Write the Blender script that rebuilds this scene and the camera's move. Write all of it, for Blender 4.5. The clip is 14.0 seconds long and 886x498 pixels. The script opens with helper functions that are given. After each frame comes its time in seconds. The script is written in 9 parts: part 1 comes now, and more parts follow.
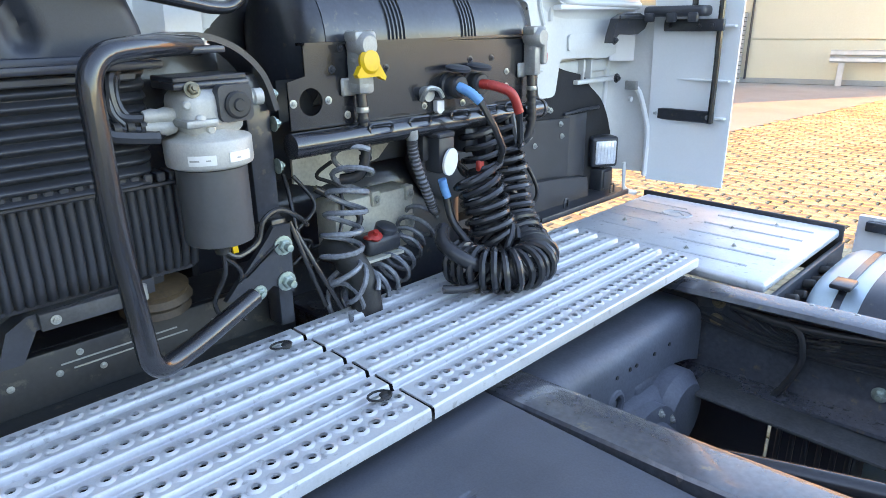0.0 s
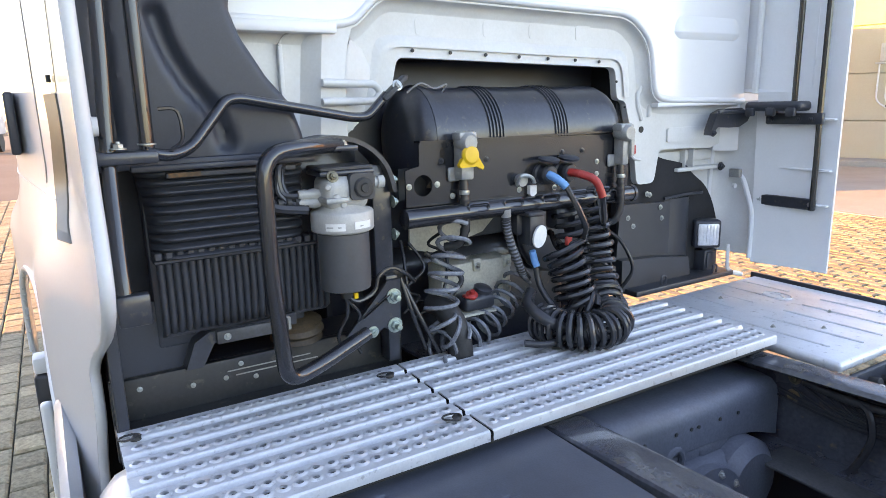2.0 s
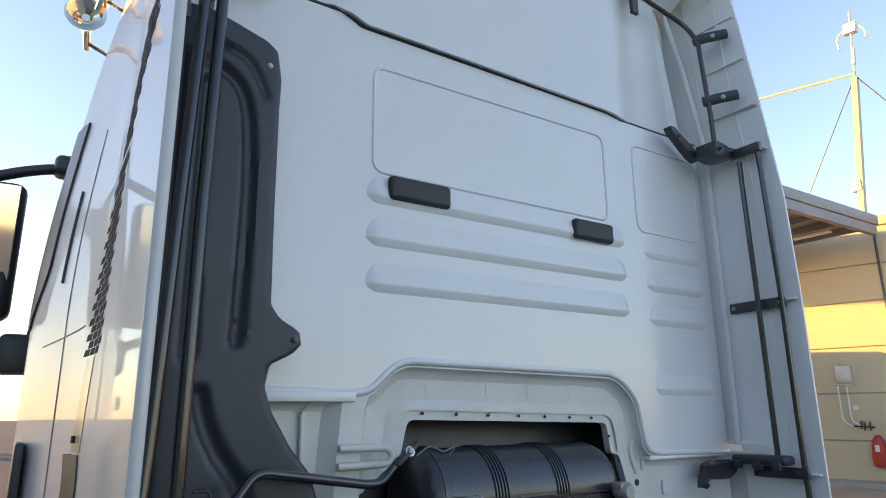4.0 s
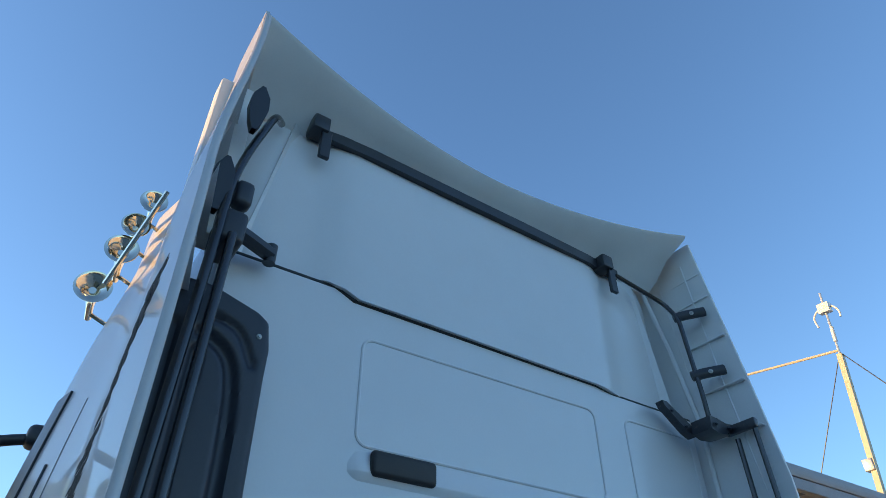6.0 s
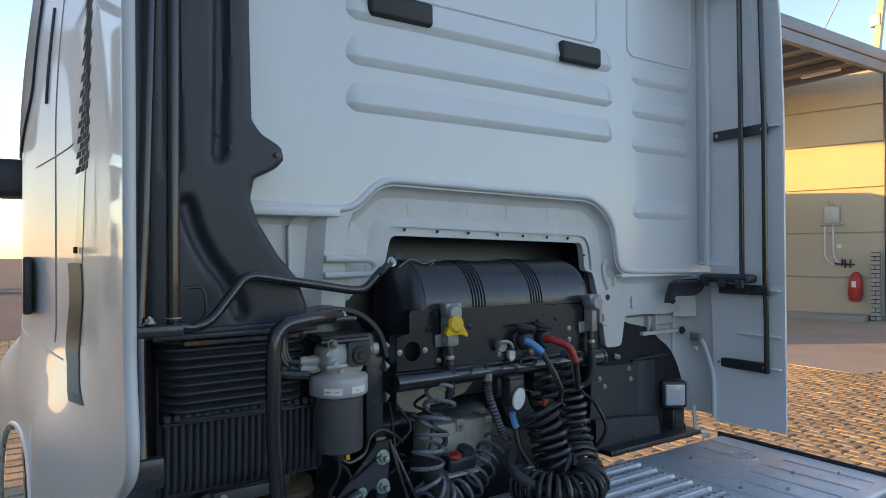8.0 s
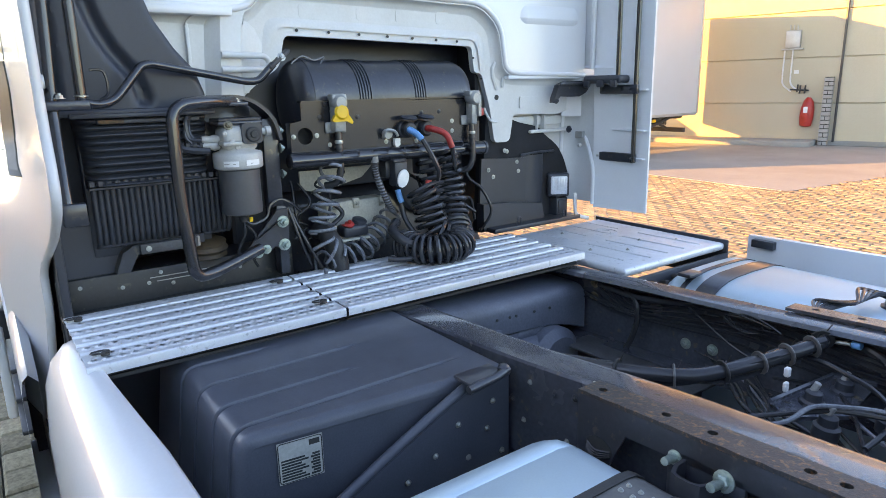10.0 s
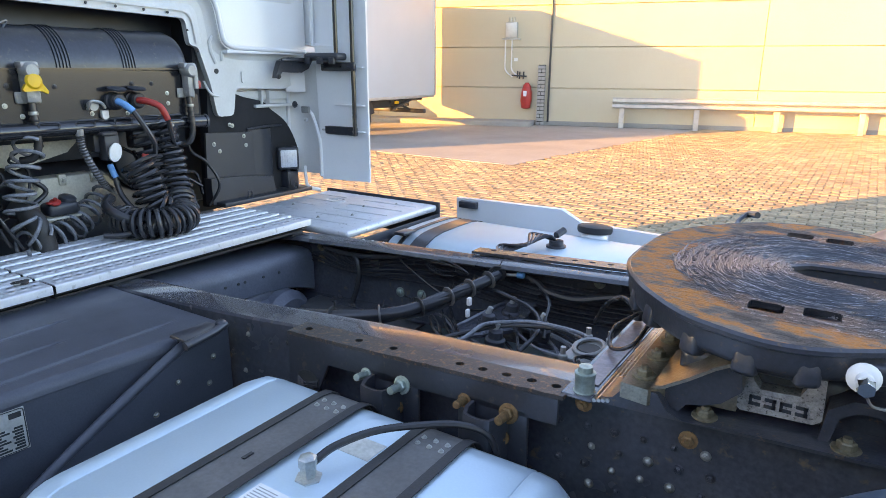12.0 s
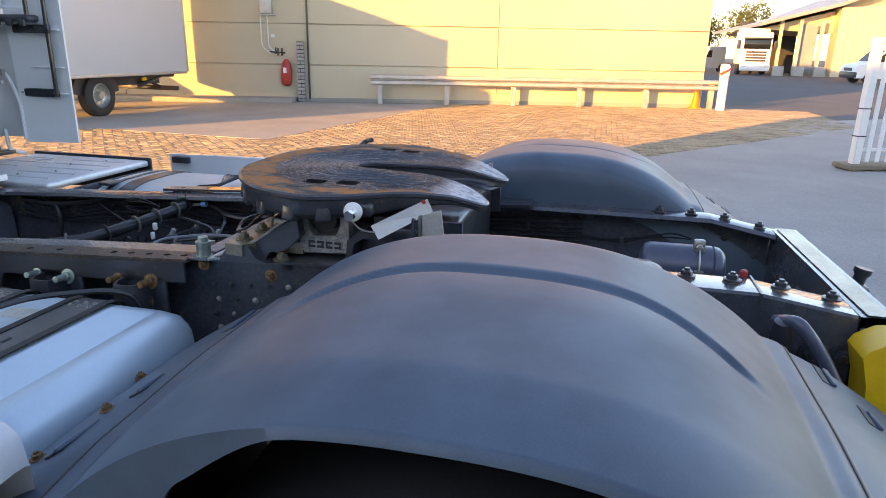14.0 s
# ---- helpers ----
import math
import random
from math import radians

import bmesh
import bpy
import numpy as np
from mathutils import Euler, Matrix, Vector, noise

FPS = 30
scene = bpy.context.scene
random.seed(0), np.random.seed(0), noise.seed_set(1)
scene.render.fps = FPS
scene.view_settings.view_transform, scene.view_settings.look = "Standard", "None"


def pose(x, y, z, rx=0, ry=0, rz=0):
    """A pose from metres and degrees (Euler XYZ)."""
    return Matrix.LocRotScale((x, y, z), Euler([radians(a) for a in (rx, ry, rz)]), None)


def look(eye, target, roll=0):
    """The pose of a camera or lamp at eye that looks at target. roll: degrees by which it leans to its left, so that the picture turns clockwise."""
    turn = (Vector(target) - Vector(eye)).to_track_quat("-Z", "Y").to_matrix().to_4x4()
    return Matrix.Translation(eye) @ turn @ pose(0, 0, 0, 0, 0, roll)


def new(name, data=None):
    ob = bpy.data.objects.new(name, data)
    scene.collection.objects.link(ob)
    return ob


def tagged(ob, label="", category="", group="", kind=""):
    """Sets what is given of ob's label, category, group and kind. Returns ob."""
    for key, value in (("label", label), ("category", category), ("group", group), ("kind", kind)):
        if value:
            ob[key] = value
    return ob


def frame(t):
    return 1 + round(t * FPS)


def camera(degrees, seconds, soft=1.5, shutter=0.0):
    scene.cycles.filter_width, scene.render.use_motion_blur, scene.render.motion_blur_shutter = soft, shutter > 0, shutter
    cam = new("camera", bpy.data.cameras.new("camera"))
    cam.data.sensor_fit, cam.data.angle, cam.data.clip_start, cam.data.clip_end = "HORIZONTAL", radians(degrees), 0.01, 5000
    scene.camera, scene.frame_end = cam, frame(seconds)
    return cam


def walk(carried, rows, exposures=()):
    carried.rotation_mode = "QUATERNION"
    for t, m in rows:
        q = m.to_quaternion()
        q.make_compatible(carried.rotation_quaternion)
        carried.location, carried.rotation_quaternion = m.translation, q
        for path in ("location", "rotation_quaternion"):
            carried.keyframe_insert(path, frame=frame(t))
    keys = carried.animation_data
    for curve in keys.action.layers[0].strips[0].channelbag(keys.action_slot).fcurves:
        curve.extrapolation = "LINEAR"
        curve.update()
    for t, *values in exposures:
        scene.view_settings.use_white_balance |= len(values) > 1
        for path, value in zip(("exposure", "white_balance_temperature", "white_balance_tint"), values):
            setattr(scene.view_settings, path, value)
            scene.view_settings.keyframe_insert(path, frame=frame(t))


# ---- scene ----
cam = camera(68.7, 14.0, soft=0.6)
PATH = [
    (0, (1.341, -1.138, 1.709), (-0.007, 0.181, 1.043), -0.9),
    (0.5, (1.329, -1.177, 1.706), (-0.252, -0.138, 1.056), -1.5),
    (1, (1.449, -1.239, 1.728), (-0.206, -0.314, 1.091), -1.8),
    (1.5, (1.584, -1.279, 1.769), (-0.091, -0.331, 1.226), -1.7),
    (2, (1.693, -1.214, 1.762), (0.015, -0.215, 1.33), -1.5),
    (2.5, (1.722, -1.226, 1.798), (0.048, -0.184, 1.464), -1.1),
    (3, (1.734, -1.278, 1.837), (0.046, -0.209, 1.742), -0.9),
    (3.5, (1.727, -1.315, 1.879), (0.055, -0.231, 2.053), -0.6),
    (4, (1.745, -1.366, 1.924), (0.128, -0.295, 2.412), -0.6),
    (4.2, (1.744, -1.329, 1.902), (0.154, -0.291, 2.531), -0.3),
    (6.3, (1.747, -1.335, 1.939), (0.469, -0.455, 3.201), -0.6),
    (6.5, (1.744, -1.339, 1.941), (0.478, -0.464, 3.218), -0.7),
    (7, (1.709, -1.31, 1.92), (0.43, -0.428, 3.179), -0.8),
    (7.5, (1.707, -1.318, 1.915), (0.128, -0.233, 2.489), -0.6),
    (8, (1.816, -1.344, 1.846), (0.148, -0.241, 1.856), -0.4),
    (8.5, (2.004, -1.319, 1.712), (0.342, -0.233, 1.475), -1.0),
    (8.7, (2.064, -1.321, 1.7), (0.414, -0.25, 1.343), -1.1),
    (10.8, (2.377, -1.299, 1.703), (0.89, -0.072, 1.169), -0.4),
    (11, (2.385, -1.298, 1.704), (0.965, 0.005, 1.17), -0.2),
    (11.5, (2.435, -1.335, 1.697), (1.198, 0.144, 1.165), -0.0),
    (12, (2.542, -1.341, 1.675), (1.493, 0.274, 1.137), 0.3),
    (12.5, (2.702, -1.372, 1.681), (1.79, 0.322, 1.134), 0.5),
    (13, (2.863, -1.519, 1.697), (2.047, 0.217, 1.13), 0.6),
    (13.5, (3.05, -1.612, 1.691), (2.43, 0.198, 1.108), 0.8),
    (14, (3.143, -1.679, 1.612), (2.693, 0.18, 1.025), 1.1),
]
EXPOSURE = [(0.0, 4.0, 15000, 30), (0.6, 4.3, 16000, 32), (1.0, 4.25, 16500, 33), (1.5, 3.9, 17000, 35), (2.5, 3.55, 17000, 36), (3.0, 3.2, 16500, 35), (3.5, 2.8, 16500, 34), (4.0, 2.4, 14500, 29), (5.2, 1.75, 9000, 14), (6.9, 1.55, 8000, 11), (7.5, 1.55, 10000, 15), (8.0, 2.2, 13500, 27), (8.5, 2.85, 16000, 34), (10.8, 3.45, 14000, 30), (12.0, 3.45, 14500, 31), (13.0, 3.25, 14800, 32), (14.0, 2.9, 14800, 33)]
walk(cam, [(t, look(eye, target, roll)) for t, eye, target, roll in PATH], EXPOSURE)

# ---- sky, sun, exposure ----
SUN_DIR = Vector((0.52, 0.855, 0.0)).normalized()
SUN_UP = radians(9.5)
world = bpy.data.worlds.new("world")
scene.world = world
world.use_nodes = True
wn = world.node_tree
sky = wn.nodes.new("ShaderNodeTexSky")
sky.sky_type = 'NISHITA'
sky.sun_disc = False
sky.sun_elevation = SUN_UP
sky.sun_rotation = math.atan2(-SUN_DIR.x, -SUN_DIR.y)
sky.air_density, sky.dust_density, sky.ozone_density = 1.0, 0.35, 5.0
wn.links.new(sky.outputs[0], wn.nodes["Background"].inputs[0])
wn.nodes["Background"].inputs[1].default_value = 0.15
sun = new("sun", bpy.data.lights.new("sun", 'SUN'))
sun.data.energy, sun.data.angle, sun.data.color = 2.05, radians(0.6), (1.0, 0.61, 0.21)
sun.matrix_world = look((0, 0, 30), Vector((0, 0, 30)) + Vector((SUN_DIR.x * math.cos(SUN_UP), SUN_DIR.y * math.cos(SUN_UP), -math.sin(SUN_UP))))

# ---- materials ----
def mat(name, base, rough=0.5, metal=0.0, base2=None, scale=6.0, fine=120.0, bump=0.15, amount=0.5, stretch=(1, 1, 1),
        rough2=None, speck=None, speck_amount=0.0, coat=0.0, island=0.0, detail=0.12, coat_rough=0.06):
    """Two scales of variation: broad patches between base and base2, and a fine grain in colour, gloss and relief."""
    m = bpy.data.materials.new(name)
    m.use_nodes = True
    n, l = m.node_tree.nodes, m.node_tree.links
    b = n["Principled BSDF"]
    b.inputs["Metallic"].default_value = metal
    if coat:
        b.inputs["Coat Weight"].default_value, b.inputs["Coat Roughness"].default_value = coat, coat_rough
    co = n.new("ShaderNodeTexCoord")
    mp = n.new("ShaderNodeMapping")
    mp.inputs["Scale"].default_value = stretch
    l.new(co.outputs["Object"], mp.inputs[0])
    def noise_at(sc, det=4.0):
        t = n.new("ShaderNodeTexNoise")
        t.inputs["Scale"].default_value, t.inputs["Detail"].default_value, t.inputs["Roughness"].default_value = sc, det, 0.6
        l.new(mp.outputs[0], t.inputs[0])
        return t
    big, small = noise_at(scale), noise_at(fine, 3.0)
    if base2 is None:
        base2 = tuple(c * 0.78 for c in base)
    ramp = n.new("ShaderNodeValToRGB")
    ramp.color_ramp.elements[0].position, ramp.color_ramp.elements[1].position = 0.5 - 0.28 * (1.2 - amount), 0.5 + 0.28 * (1.2 - amount)
    ramp.color_ramp.elements[0].color, ramp.color_ramp.elements[1].color = (*base2, 1), (*base, 1)
    l.new(big.outputs[0], ramp.inputs[0])
    out = ramp.outputs[0]
    if detail:
        mx = n.new("ShaderNodeMix")
        mx.data_type, mx.blend_type = 'RGBA', 'OVERLAY'
        mx.inputs[0].default_value = detail * 2
        l.new(out, mx.inputs[6])
        l.new(small.outputs[0], mx.inputs[7])
        out = mx.outputs[2]
    if speck is not None:
        st = noise_at(scale * 5, 6.0)
        sr = n.new("ShaderNodeValToRGB")
        sr.color_ramp.elements[0].position, sr.color_ramp.elements[1].position = 0.62 - 0.22 * speck_amount, 0.70 - 0.18 * speck_amount
        sr.color_ramp.elements[0].color, sr.color_ramp.elements[1].color = (0, 0, 0, 1), (1, 1, 1, 1)
        l.new(st.outputs[0], sr.inputs[0])
        mx = n.new("ShaderNodeMix")
        mx.data_type = 'RGBA'
        l.new(sr.outputs[0], mx.inputs[0])
        l.new(out, mx.inputs[6])
        mx.inputs[7].default_value = (*speck, 1)
        out = mx.outputs[2]
    if island:
        g = n.new("ShaderNodeObjectInfo")
        h = n.new("ShaderNodeHueSaturation")
        mr = n.new("ShaderNodeMapRange")
        mr.inputs[3].default_value, mr.inputs[4].default_value = 1 - island, 1 + island
        l.new(g.outputs["Random"], mr.inputs[0])
        l.new(mr.outputs[0], h.inputs["Value"])
        l.new(out, h.inputs["Color"])
        out = h.outputs[0]
    l.new(out, b.inputs["Base Color"])
    rr = n.new("ShaderNodeMapRange")
    rr.inputs[3].default_value = rough if rough2 is None else rough2
    rr.inputs[4].default_value = rough
    l.new(big.outputs[0], rr.inputs[0])
    l.new(rr.outputs[0], b.inputs["Roughness"])
    if bump:
        bp = n.new("ShaderNodeBump")
        bp.inputs["Strength"].default_value, bp.inputs["Distance"].default_value = bump, 0.002
        l.new(small.outputs[0], bp.inputs["Height"])
        l.new(bp.outputs[0], b.inputs["Normal"])
    return m

WHITE = mat("white_paint", (0.73, 0.735, 0.74), 0.28, base2=(0.68, 0.685, 0.69), scale=1.3, bump=0.02, coat=0.35, detail=0.03)
WHITE_IN = mat("white_primer", (0.64, 0.645, 0.63), 0.42, base2=(0.55, 0.545, 0.52), scale=3.5, bump=0.06, detail=0.06)
WHITE_MOULD = mat("white_moulded_plastic", (0.78, 0.79, 0.78), 0.38, base2=(0.70, 0.71, 0.70), scale=2.0, bump=0.05, detail=0.05)
BLACK_PLASTIC = mat("black_plastic", (0.036, 0.041, 0.050), 0.30, base2=(0.027, 0.031, 0.038), scale=4.0, fine=260, bump=0.12, rough2=0.5, detail=0.15)
SNORKEL = mat("grey_black_plastic", (0.029, 0.036, 0.049), 0.45, base2=(0.021, 0.027, 0.037), scale=3.0, fine=300, bump=0.1, detail=0.12)
BLACK_STEEL = mat("black_painted_steel", (0.034, 0.038, 0.047), 0.22, base2=(0.024, 0.027, 0.033), scale=7.0, fine=90, bump=0.1, rough2=0.42, coat=0.25, speck=(0.08, 0.07, 0.055), speck_amount=0.06, detail=0.2)
FRAME_STEEL = mat("frame_paint", (0.058, 0.066, 0.082), 0.17, base2=(0.040, 0.045, 0.055), scale=5.0, fine=80, bump=0.08, rough2=0.34, coat=0.5, speck=(0.12, 0.095, 0.07), speck_amount=0.03, detail=0.25)
TUBE_PAINT = mat("glossy_black_tube", (0.012, 0.014, 0.019), 0.2, base2=(0.014, 0.014, 0.016), scale=9.0, bump=0.02, rough2=0.3, coat=0.5, detail=0.05)
ALU = mat("bare_aluminium", (0.66, 0.69, 0.71), 0.38, 0.45, base2=(0.56, 0.585, 0.61), scale=9.0, fine=180, bump=0.05, rough2=0.5, speck=(0.42, 0.43, 0.44), speck_amount=0.1, detail=0.1)
ALU_TANK = mat("tank_aluminium", (0.455, 0.65, 0.72), 0.34, 0.5, base2=(0.415, 0.585, 0.65), scale=2.0, fine=220, bump=0.04, rough2=0.46, detail=0.05)
STEEL = mat("zinc_steel", (0.50, 0.52, 0.50), 0.4, 0.85, base2=(0.36, 0.37, 0.34), scale=30, fine=200, bump=0.1, detail=0.15)
ZINC_GREEN = mat("zinc_green_bolt", (0.36, 0.46, 0.42), 0.38, 0.6, base2=(0.24, 0.32, 0.28), scale=40, bump=0.1, detail=0.2)
BRASS_BOLT = mat("yellow_zinc_bolt", (0.22, 0.19, 0.135), 0.45, 0.5, base2=(0.15, 0.115, 0.07), scale=40, bump=0.15, detail=0.3)
RUST = mat("rusty_steel", (0.16, 0.085, 0.045), 0.8, 0.1, base2=(0.055, 0.035, 0.025), scale=14, fine=160, bump=0.5, amount=0.8, speck=(0.26, 0.11, 0.045), speck_amount=0.5, detail=0.4)
CAST_GREY = mat("cast_grey", (0.40, 0.40, 0.38), 0.5, 0.5, base2=(0.30, 0.30, 0.29), scale=20, fine=260, bump=0.2, detail=0.1)
MUDGUARD = mat("mudguard_plastic", (0.052, 0.102, 0.142), 0.33, base2=(0.034, 0.068, 0.096), scale=3.2, fine=420, bump=0.06, amount=0.75, rough2=0.58, detail=0.12)
RUBBER = mat("black_rubber", (0.024, 0.024, 0.025), 0.55, base2=(0.028, 0.027, 0.026), scale=12, fine=200, bump=0.2, detail=0.2)
HOSE = mat("black_hose", (0.026, 0.028, 0.033), 0.27, base2=(0.03, 0.03, 0.032), scale=18, bump=0.05, detail=0.1)
HOSE_GREY = mat("grey_coil", (0.19, 0.21, 0.235), 0.24, base2=(0.12, 0.135, 0.15), scale=30, bump=0.05, detail=0.2)
TYRE = mat("tyre_rubber", (0.030, 0.030, 0.031), 0.75, base2=(0.035, 0.032, 0.03), scale=8, fine=150, bump=0.3, detail=0.2)
YELLOW = mat("yellow_plastic", (0.90, 0.47, 0.015), 0.4, base2=(0.80, 0.38, 0.015), scale=20, bump=0.03, detail=0.06)
RED = mat("red_plastic", (0.62, 0.04, 0.03), 0.4, base2=(0.45, 0.03, 0.025), scale=20, bump=0.03, detail=0.08)
BLUE = mat("blue_plastic", (0.004, 0.34, 0.64), 0.4, base2=(0.004, 0.26, 0.50), scale=20, bump=0.03, detail=0.08)
ORANGE = mat("orange_plastic", (0.75, 0.22, 0.03), 0.5, base2=(0.6, 0.15, 0.02), scale=8, bump=0.05)
FILTER_CUP = mat("dark_filter_bowl", (0.075, 0.077, 0.08), 0.42, base2=(0.055, 0.056, 0.06), scale=9, bump=0.05, detail=0.08)
PAPER = mat("white_label", (0.78, 0.78, 0.76), 0.5, base2=(0.68, 0.68, 0.66), scale=30, bump=0.02, detail=0.06)
# print and joints, also flat black that stands for shade in holes
INK_SHADE = mat("dark_print_and_hole_shade", (0.03, 0.03, 0.03), 0.6, scale=60, bump=0)
SILVER_LABEL = mat("silver_label", (0.62, 0.62, 0.58), 0.3, 0.5, base2=(0.50, 0.50, 0.46), scale=30, bump=0.03)
CHROME = mat("chrome", (0.82, 0.80, 0.76), 0.06, 1.0, base2=(0.78, 0.76, 0.72), scale=20, bump=0, detail=0.0)
GREASE = mat("dark_grease", (0.030, 0.032, 0.036), 0.28, 0.1, base2=(0.10, 0.10, 0.11), scale=26, fine=90, bump=0.9, amount=0.9, stretch=(1, 3.5, 1), speck=(0.30, 0.31, 0.34), speck_amount=0.22, detail=0.5)
WALL_PANEL = mat("cream_panel", (0.545, 0.480, 0.355), 0.55, base2=(0.49, 0.43, 0.315), scale=0.4, fine=40, bump=0.05, detail=0.06)
WALL_GREY = mat("grey_metal_roof", (0.24, 0.26, 0.29), 0.5, base2=(0.18, 0.20, 0.22), scale=0.8, fine=40, bump=0.05)
CONCRETE = mat("concrete", (0.325, 0.325, 0.305), 0.85, base2=(0.255, 0.255, 0.24), scale=0.7, fine=60, bump=0.3, detail=0.2)
ASPHALT = mat("asphalt", (0.085, 0.085, 0.088), 0.9, base2=(0.065, 0.065, 0.067), scale=0.5, fine=70, bump=0.4, detail=0.3)
BRICKPAVE = mat("paving_brick", (0.345, 0.275, 0.178), 0.9, base2=(0.25, 0.20, 0.132), scale=0.9, fine=45, bump=0.9, detail=0.4, island=0.28)
GALV = mat("galvanised_steel", (0.56, 0.56, 0.54), 0.45, 0.6, base2=(0.44, 0.44, 0.42), scale=5, bump=0.06)
GLASS = bpy.data.materials.new("dark_glass")
GLASS.use_nodes = True
GLASS.node_tree.nodes["Principled BSDF"].inputs["Base Color"].default_value = (0.01, 0.013, 0.016, 1)
GLASS.node_tree.nodes["Principled BSDF"].inputs["Roughness"].default_value = 0.04
BATTERY_PLASTIC = mat("dusty_black_plastic", (0.066, 0.079, 0.099), 0.27, base2=(0.047, 0.056, 0.070), scale=5.0, fine=240, bump=0.1, rough2=0.5, detail=0.14)
BOX_WHITE = mat("box_body_white", (0.56, 0.60, 0.63), 0.4, base2=(0.53, 0.565, 0.59), scale=0.6, bump=0.02, detail=0.04)
GEARBOX = mat("dusty_gearbox", (0.085, 0.088, 0.092), 0.6, 0.3, base2=(0.05, 0.05, 0.052), scale=9, fine=120, bump=0.3, detail=0.2)
# copy of the cab's white paint, darkened to tone down light on the side
WHITE_DIMMED = mat("glossy_white_paint_dimmed", (0.55, 0.555, 0.56), 0.5, base2=(0.515, 0.52, 0.525), scale=1.1, bump=0.0, coat=0.5, detail=0.03, coat_rough=0.03)
SOOT = mat("sooty_black_sheet", (0.015, 0.016, 0.019), 0.3, base2=(0.024, 0.024, 0.024), scale=5, fine=90, bump=0.12, rough2=0.55, speck=(0.07, 0.062, 0.05), speck_amount=0.1, detail=0.25)
# dark steel tinted gold, the sunlit reflection put into its colour
SHELF_GLEAM = mat("gold_reflection_tint", (0.36, 0.315, 0.25), 0.26, 0.9, base2=(0.24, 0.205, 0.16), scale=9, fine=160, bump=0.15, rough2=0.4, detail=0.25)
GLAZED = mat("grey_white_brick", (0.42, 0.41, 0.38), 0.6, base2=(0.30, 0.29, 0.27), scale=4, bump=0.1, detail=0.1)
DUSTY_STEEL = mat("dusty_blue_black_steel", (0.088, 0.108, 0.135), 0.42, base2=(0.062, 0.074, 0.090), scale=5, fine=140, bump=0.12, rough2=0.6, detail=0.2)
CREAM_BOX = mat("beige_box", (0.56, 0.54, 0.47), 0.5, base2=(0.42, 0.40, 0.34), scale=12, bump=0.08, detail=0.15)
LENS = mat("clear_lamp_lens", (0.72, 0.73, 0.75), 0.15, 0.2, base2=(0.6, 0.61, 0.63), scale=60, bump=0.2, coat=0.6)
LEAF = mat("foliage", (0.075, 0.10, 0.035), 0.7, base2=(0.045, 0.065, 0.022), scale=1.2, fine=12, bump=0.1, detail=0.3)
WOOD = mat("weathered_pallet_wood", (0.26, 0.20, 0.14), 0.8, base2=(0.17, 0.13, 0.09), scale=6, fine=80, bump=0.3, stretch=(1, 8, 8))
# felt liners, and flat black standing for shade in gaps and openings
FELT_SHADE = mat("black_felt_and_shade", (0.019, 0.020, 0.023), 0.9, base2=(0.013, 0.013, 0.015), scale=9, bump=0.3)
FILTER_HEAD = mat("filter_casting", (0.47, 0.46, 0.43), 0.5, 0.15, base2=(0.37, 0.36, 0.34), scale=18, fine=260, bump=0.2, detail=0.1)
OLIVE_LIT = mat("olive_trim_lit", (0.33, 0.315, 0.25), 0.4, base2=(0.29, 0.275, 0.215), scale=6, bump=0.02, coat=0.3, detail=0.04)
BRONZE = mat("bronze_trim", (0.115, 0.10, 0.078), 0.55, 0.2, base2=(0.09, 0.078, 0.06), scale=6, bump=0.03, coat=0.0, detail=0.05)
HORN = mat("warm_chrome", (0.74, 0.68, 0.58), 0.08, 1.0, base2=(0.66, 0.60, 0.50), scale=14, bump=0, detail=0.0)
GREASE_RIDGE = mat("black_grease_ridge", (0.010, 0.011, 0.017), 0.42, base2=(0.018, 0.019, 0.027), scale=60, bump=0.3, detail=0.2)
SCRAPED = mat("scraped_steel", (0.26, 0.26, 0.29), 0.42, 0.5, base2=(0.16, 0.16, 0.18), scale=50, bump=0.2, detail=0.2)
TANK_BLUE = mat("blue_grey_paint", (0.055, 0.075, 0.115), 0.32, base2=(0.045, 0.062, 0.095), scale=8, fine=160, bump=0.06, coat=0.2, detail=0.1)
POLISHED = mat("bright_worn_steel", (0.62, 0.60, 0.56), 0.24, 1.0, base2=(0.45, 0.43, 0.40), scale=9, fine=260, bump=0.1, rough2=0.34, stretch=(1, 5, 1), detail=0.15)

# ---- mesh helpers ----
WORLD_INV = {}

def shallow(ob):
    """Keeps to thing, part and sub-part: a sub-part's own piece goes to the part."""
    while ob is not None and ob.parent is not None and ob.parent.parent is not None:
        ob = ob.parent
    return ob

def link(name, me, material, parent=None, label=""):
    parent = shallow(parent)
    ob = new(name, me)
    if material and not me.materials:
        me.materials.append(material)
    if parent is not None:
        ob.parent = parent
        ob.matrix_parent_inverse = WORLD_INV.get(parent.name, Matrix.Identity(4))
    if label:
        ob["label"] = label
    return ob

def thing(name, at, label, category, group="", kind=""):
    """An Empty at the base of a thing; its parts are given in world metres."""
    ob = tagged(new(name), label, category, group, kind)
    ob.empty_display_size = 0.1
    ob.location = at
    WORLD_INV[ob.name] = Matrix.Translation(-Vector(at))
    return ob

def mesh_of(bm, smooth=40):
    bmesh.ops.recalc_face_normals(bm, faces=bm.faces)
    me = bpy.data.meshes.new("m")
    bm.to_mesh(me)
    bm.free()
    if smooth:
        for p in me.polygons:
            p.use_smooth = True
        me.set_sharp_from_angle(angle=radians(smooth))
    return me

def part(name, bm, material, parent=None, label="", smooth=40):
    return link(name, mesh_of(bm, smooth), material, parent, label)

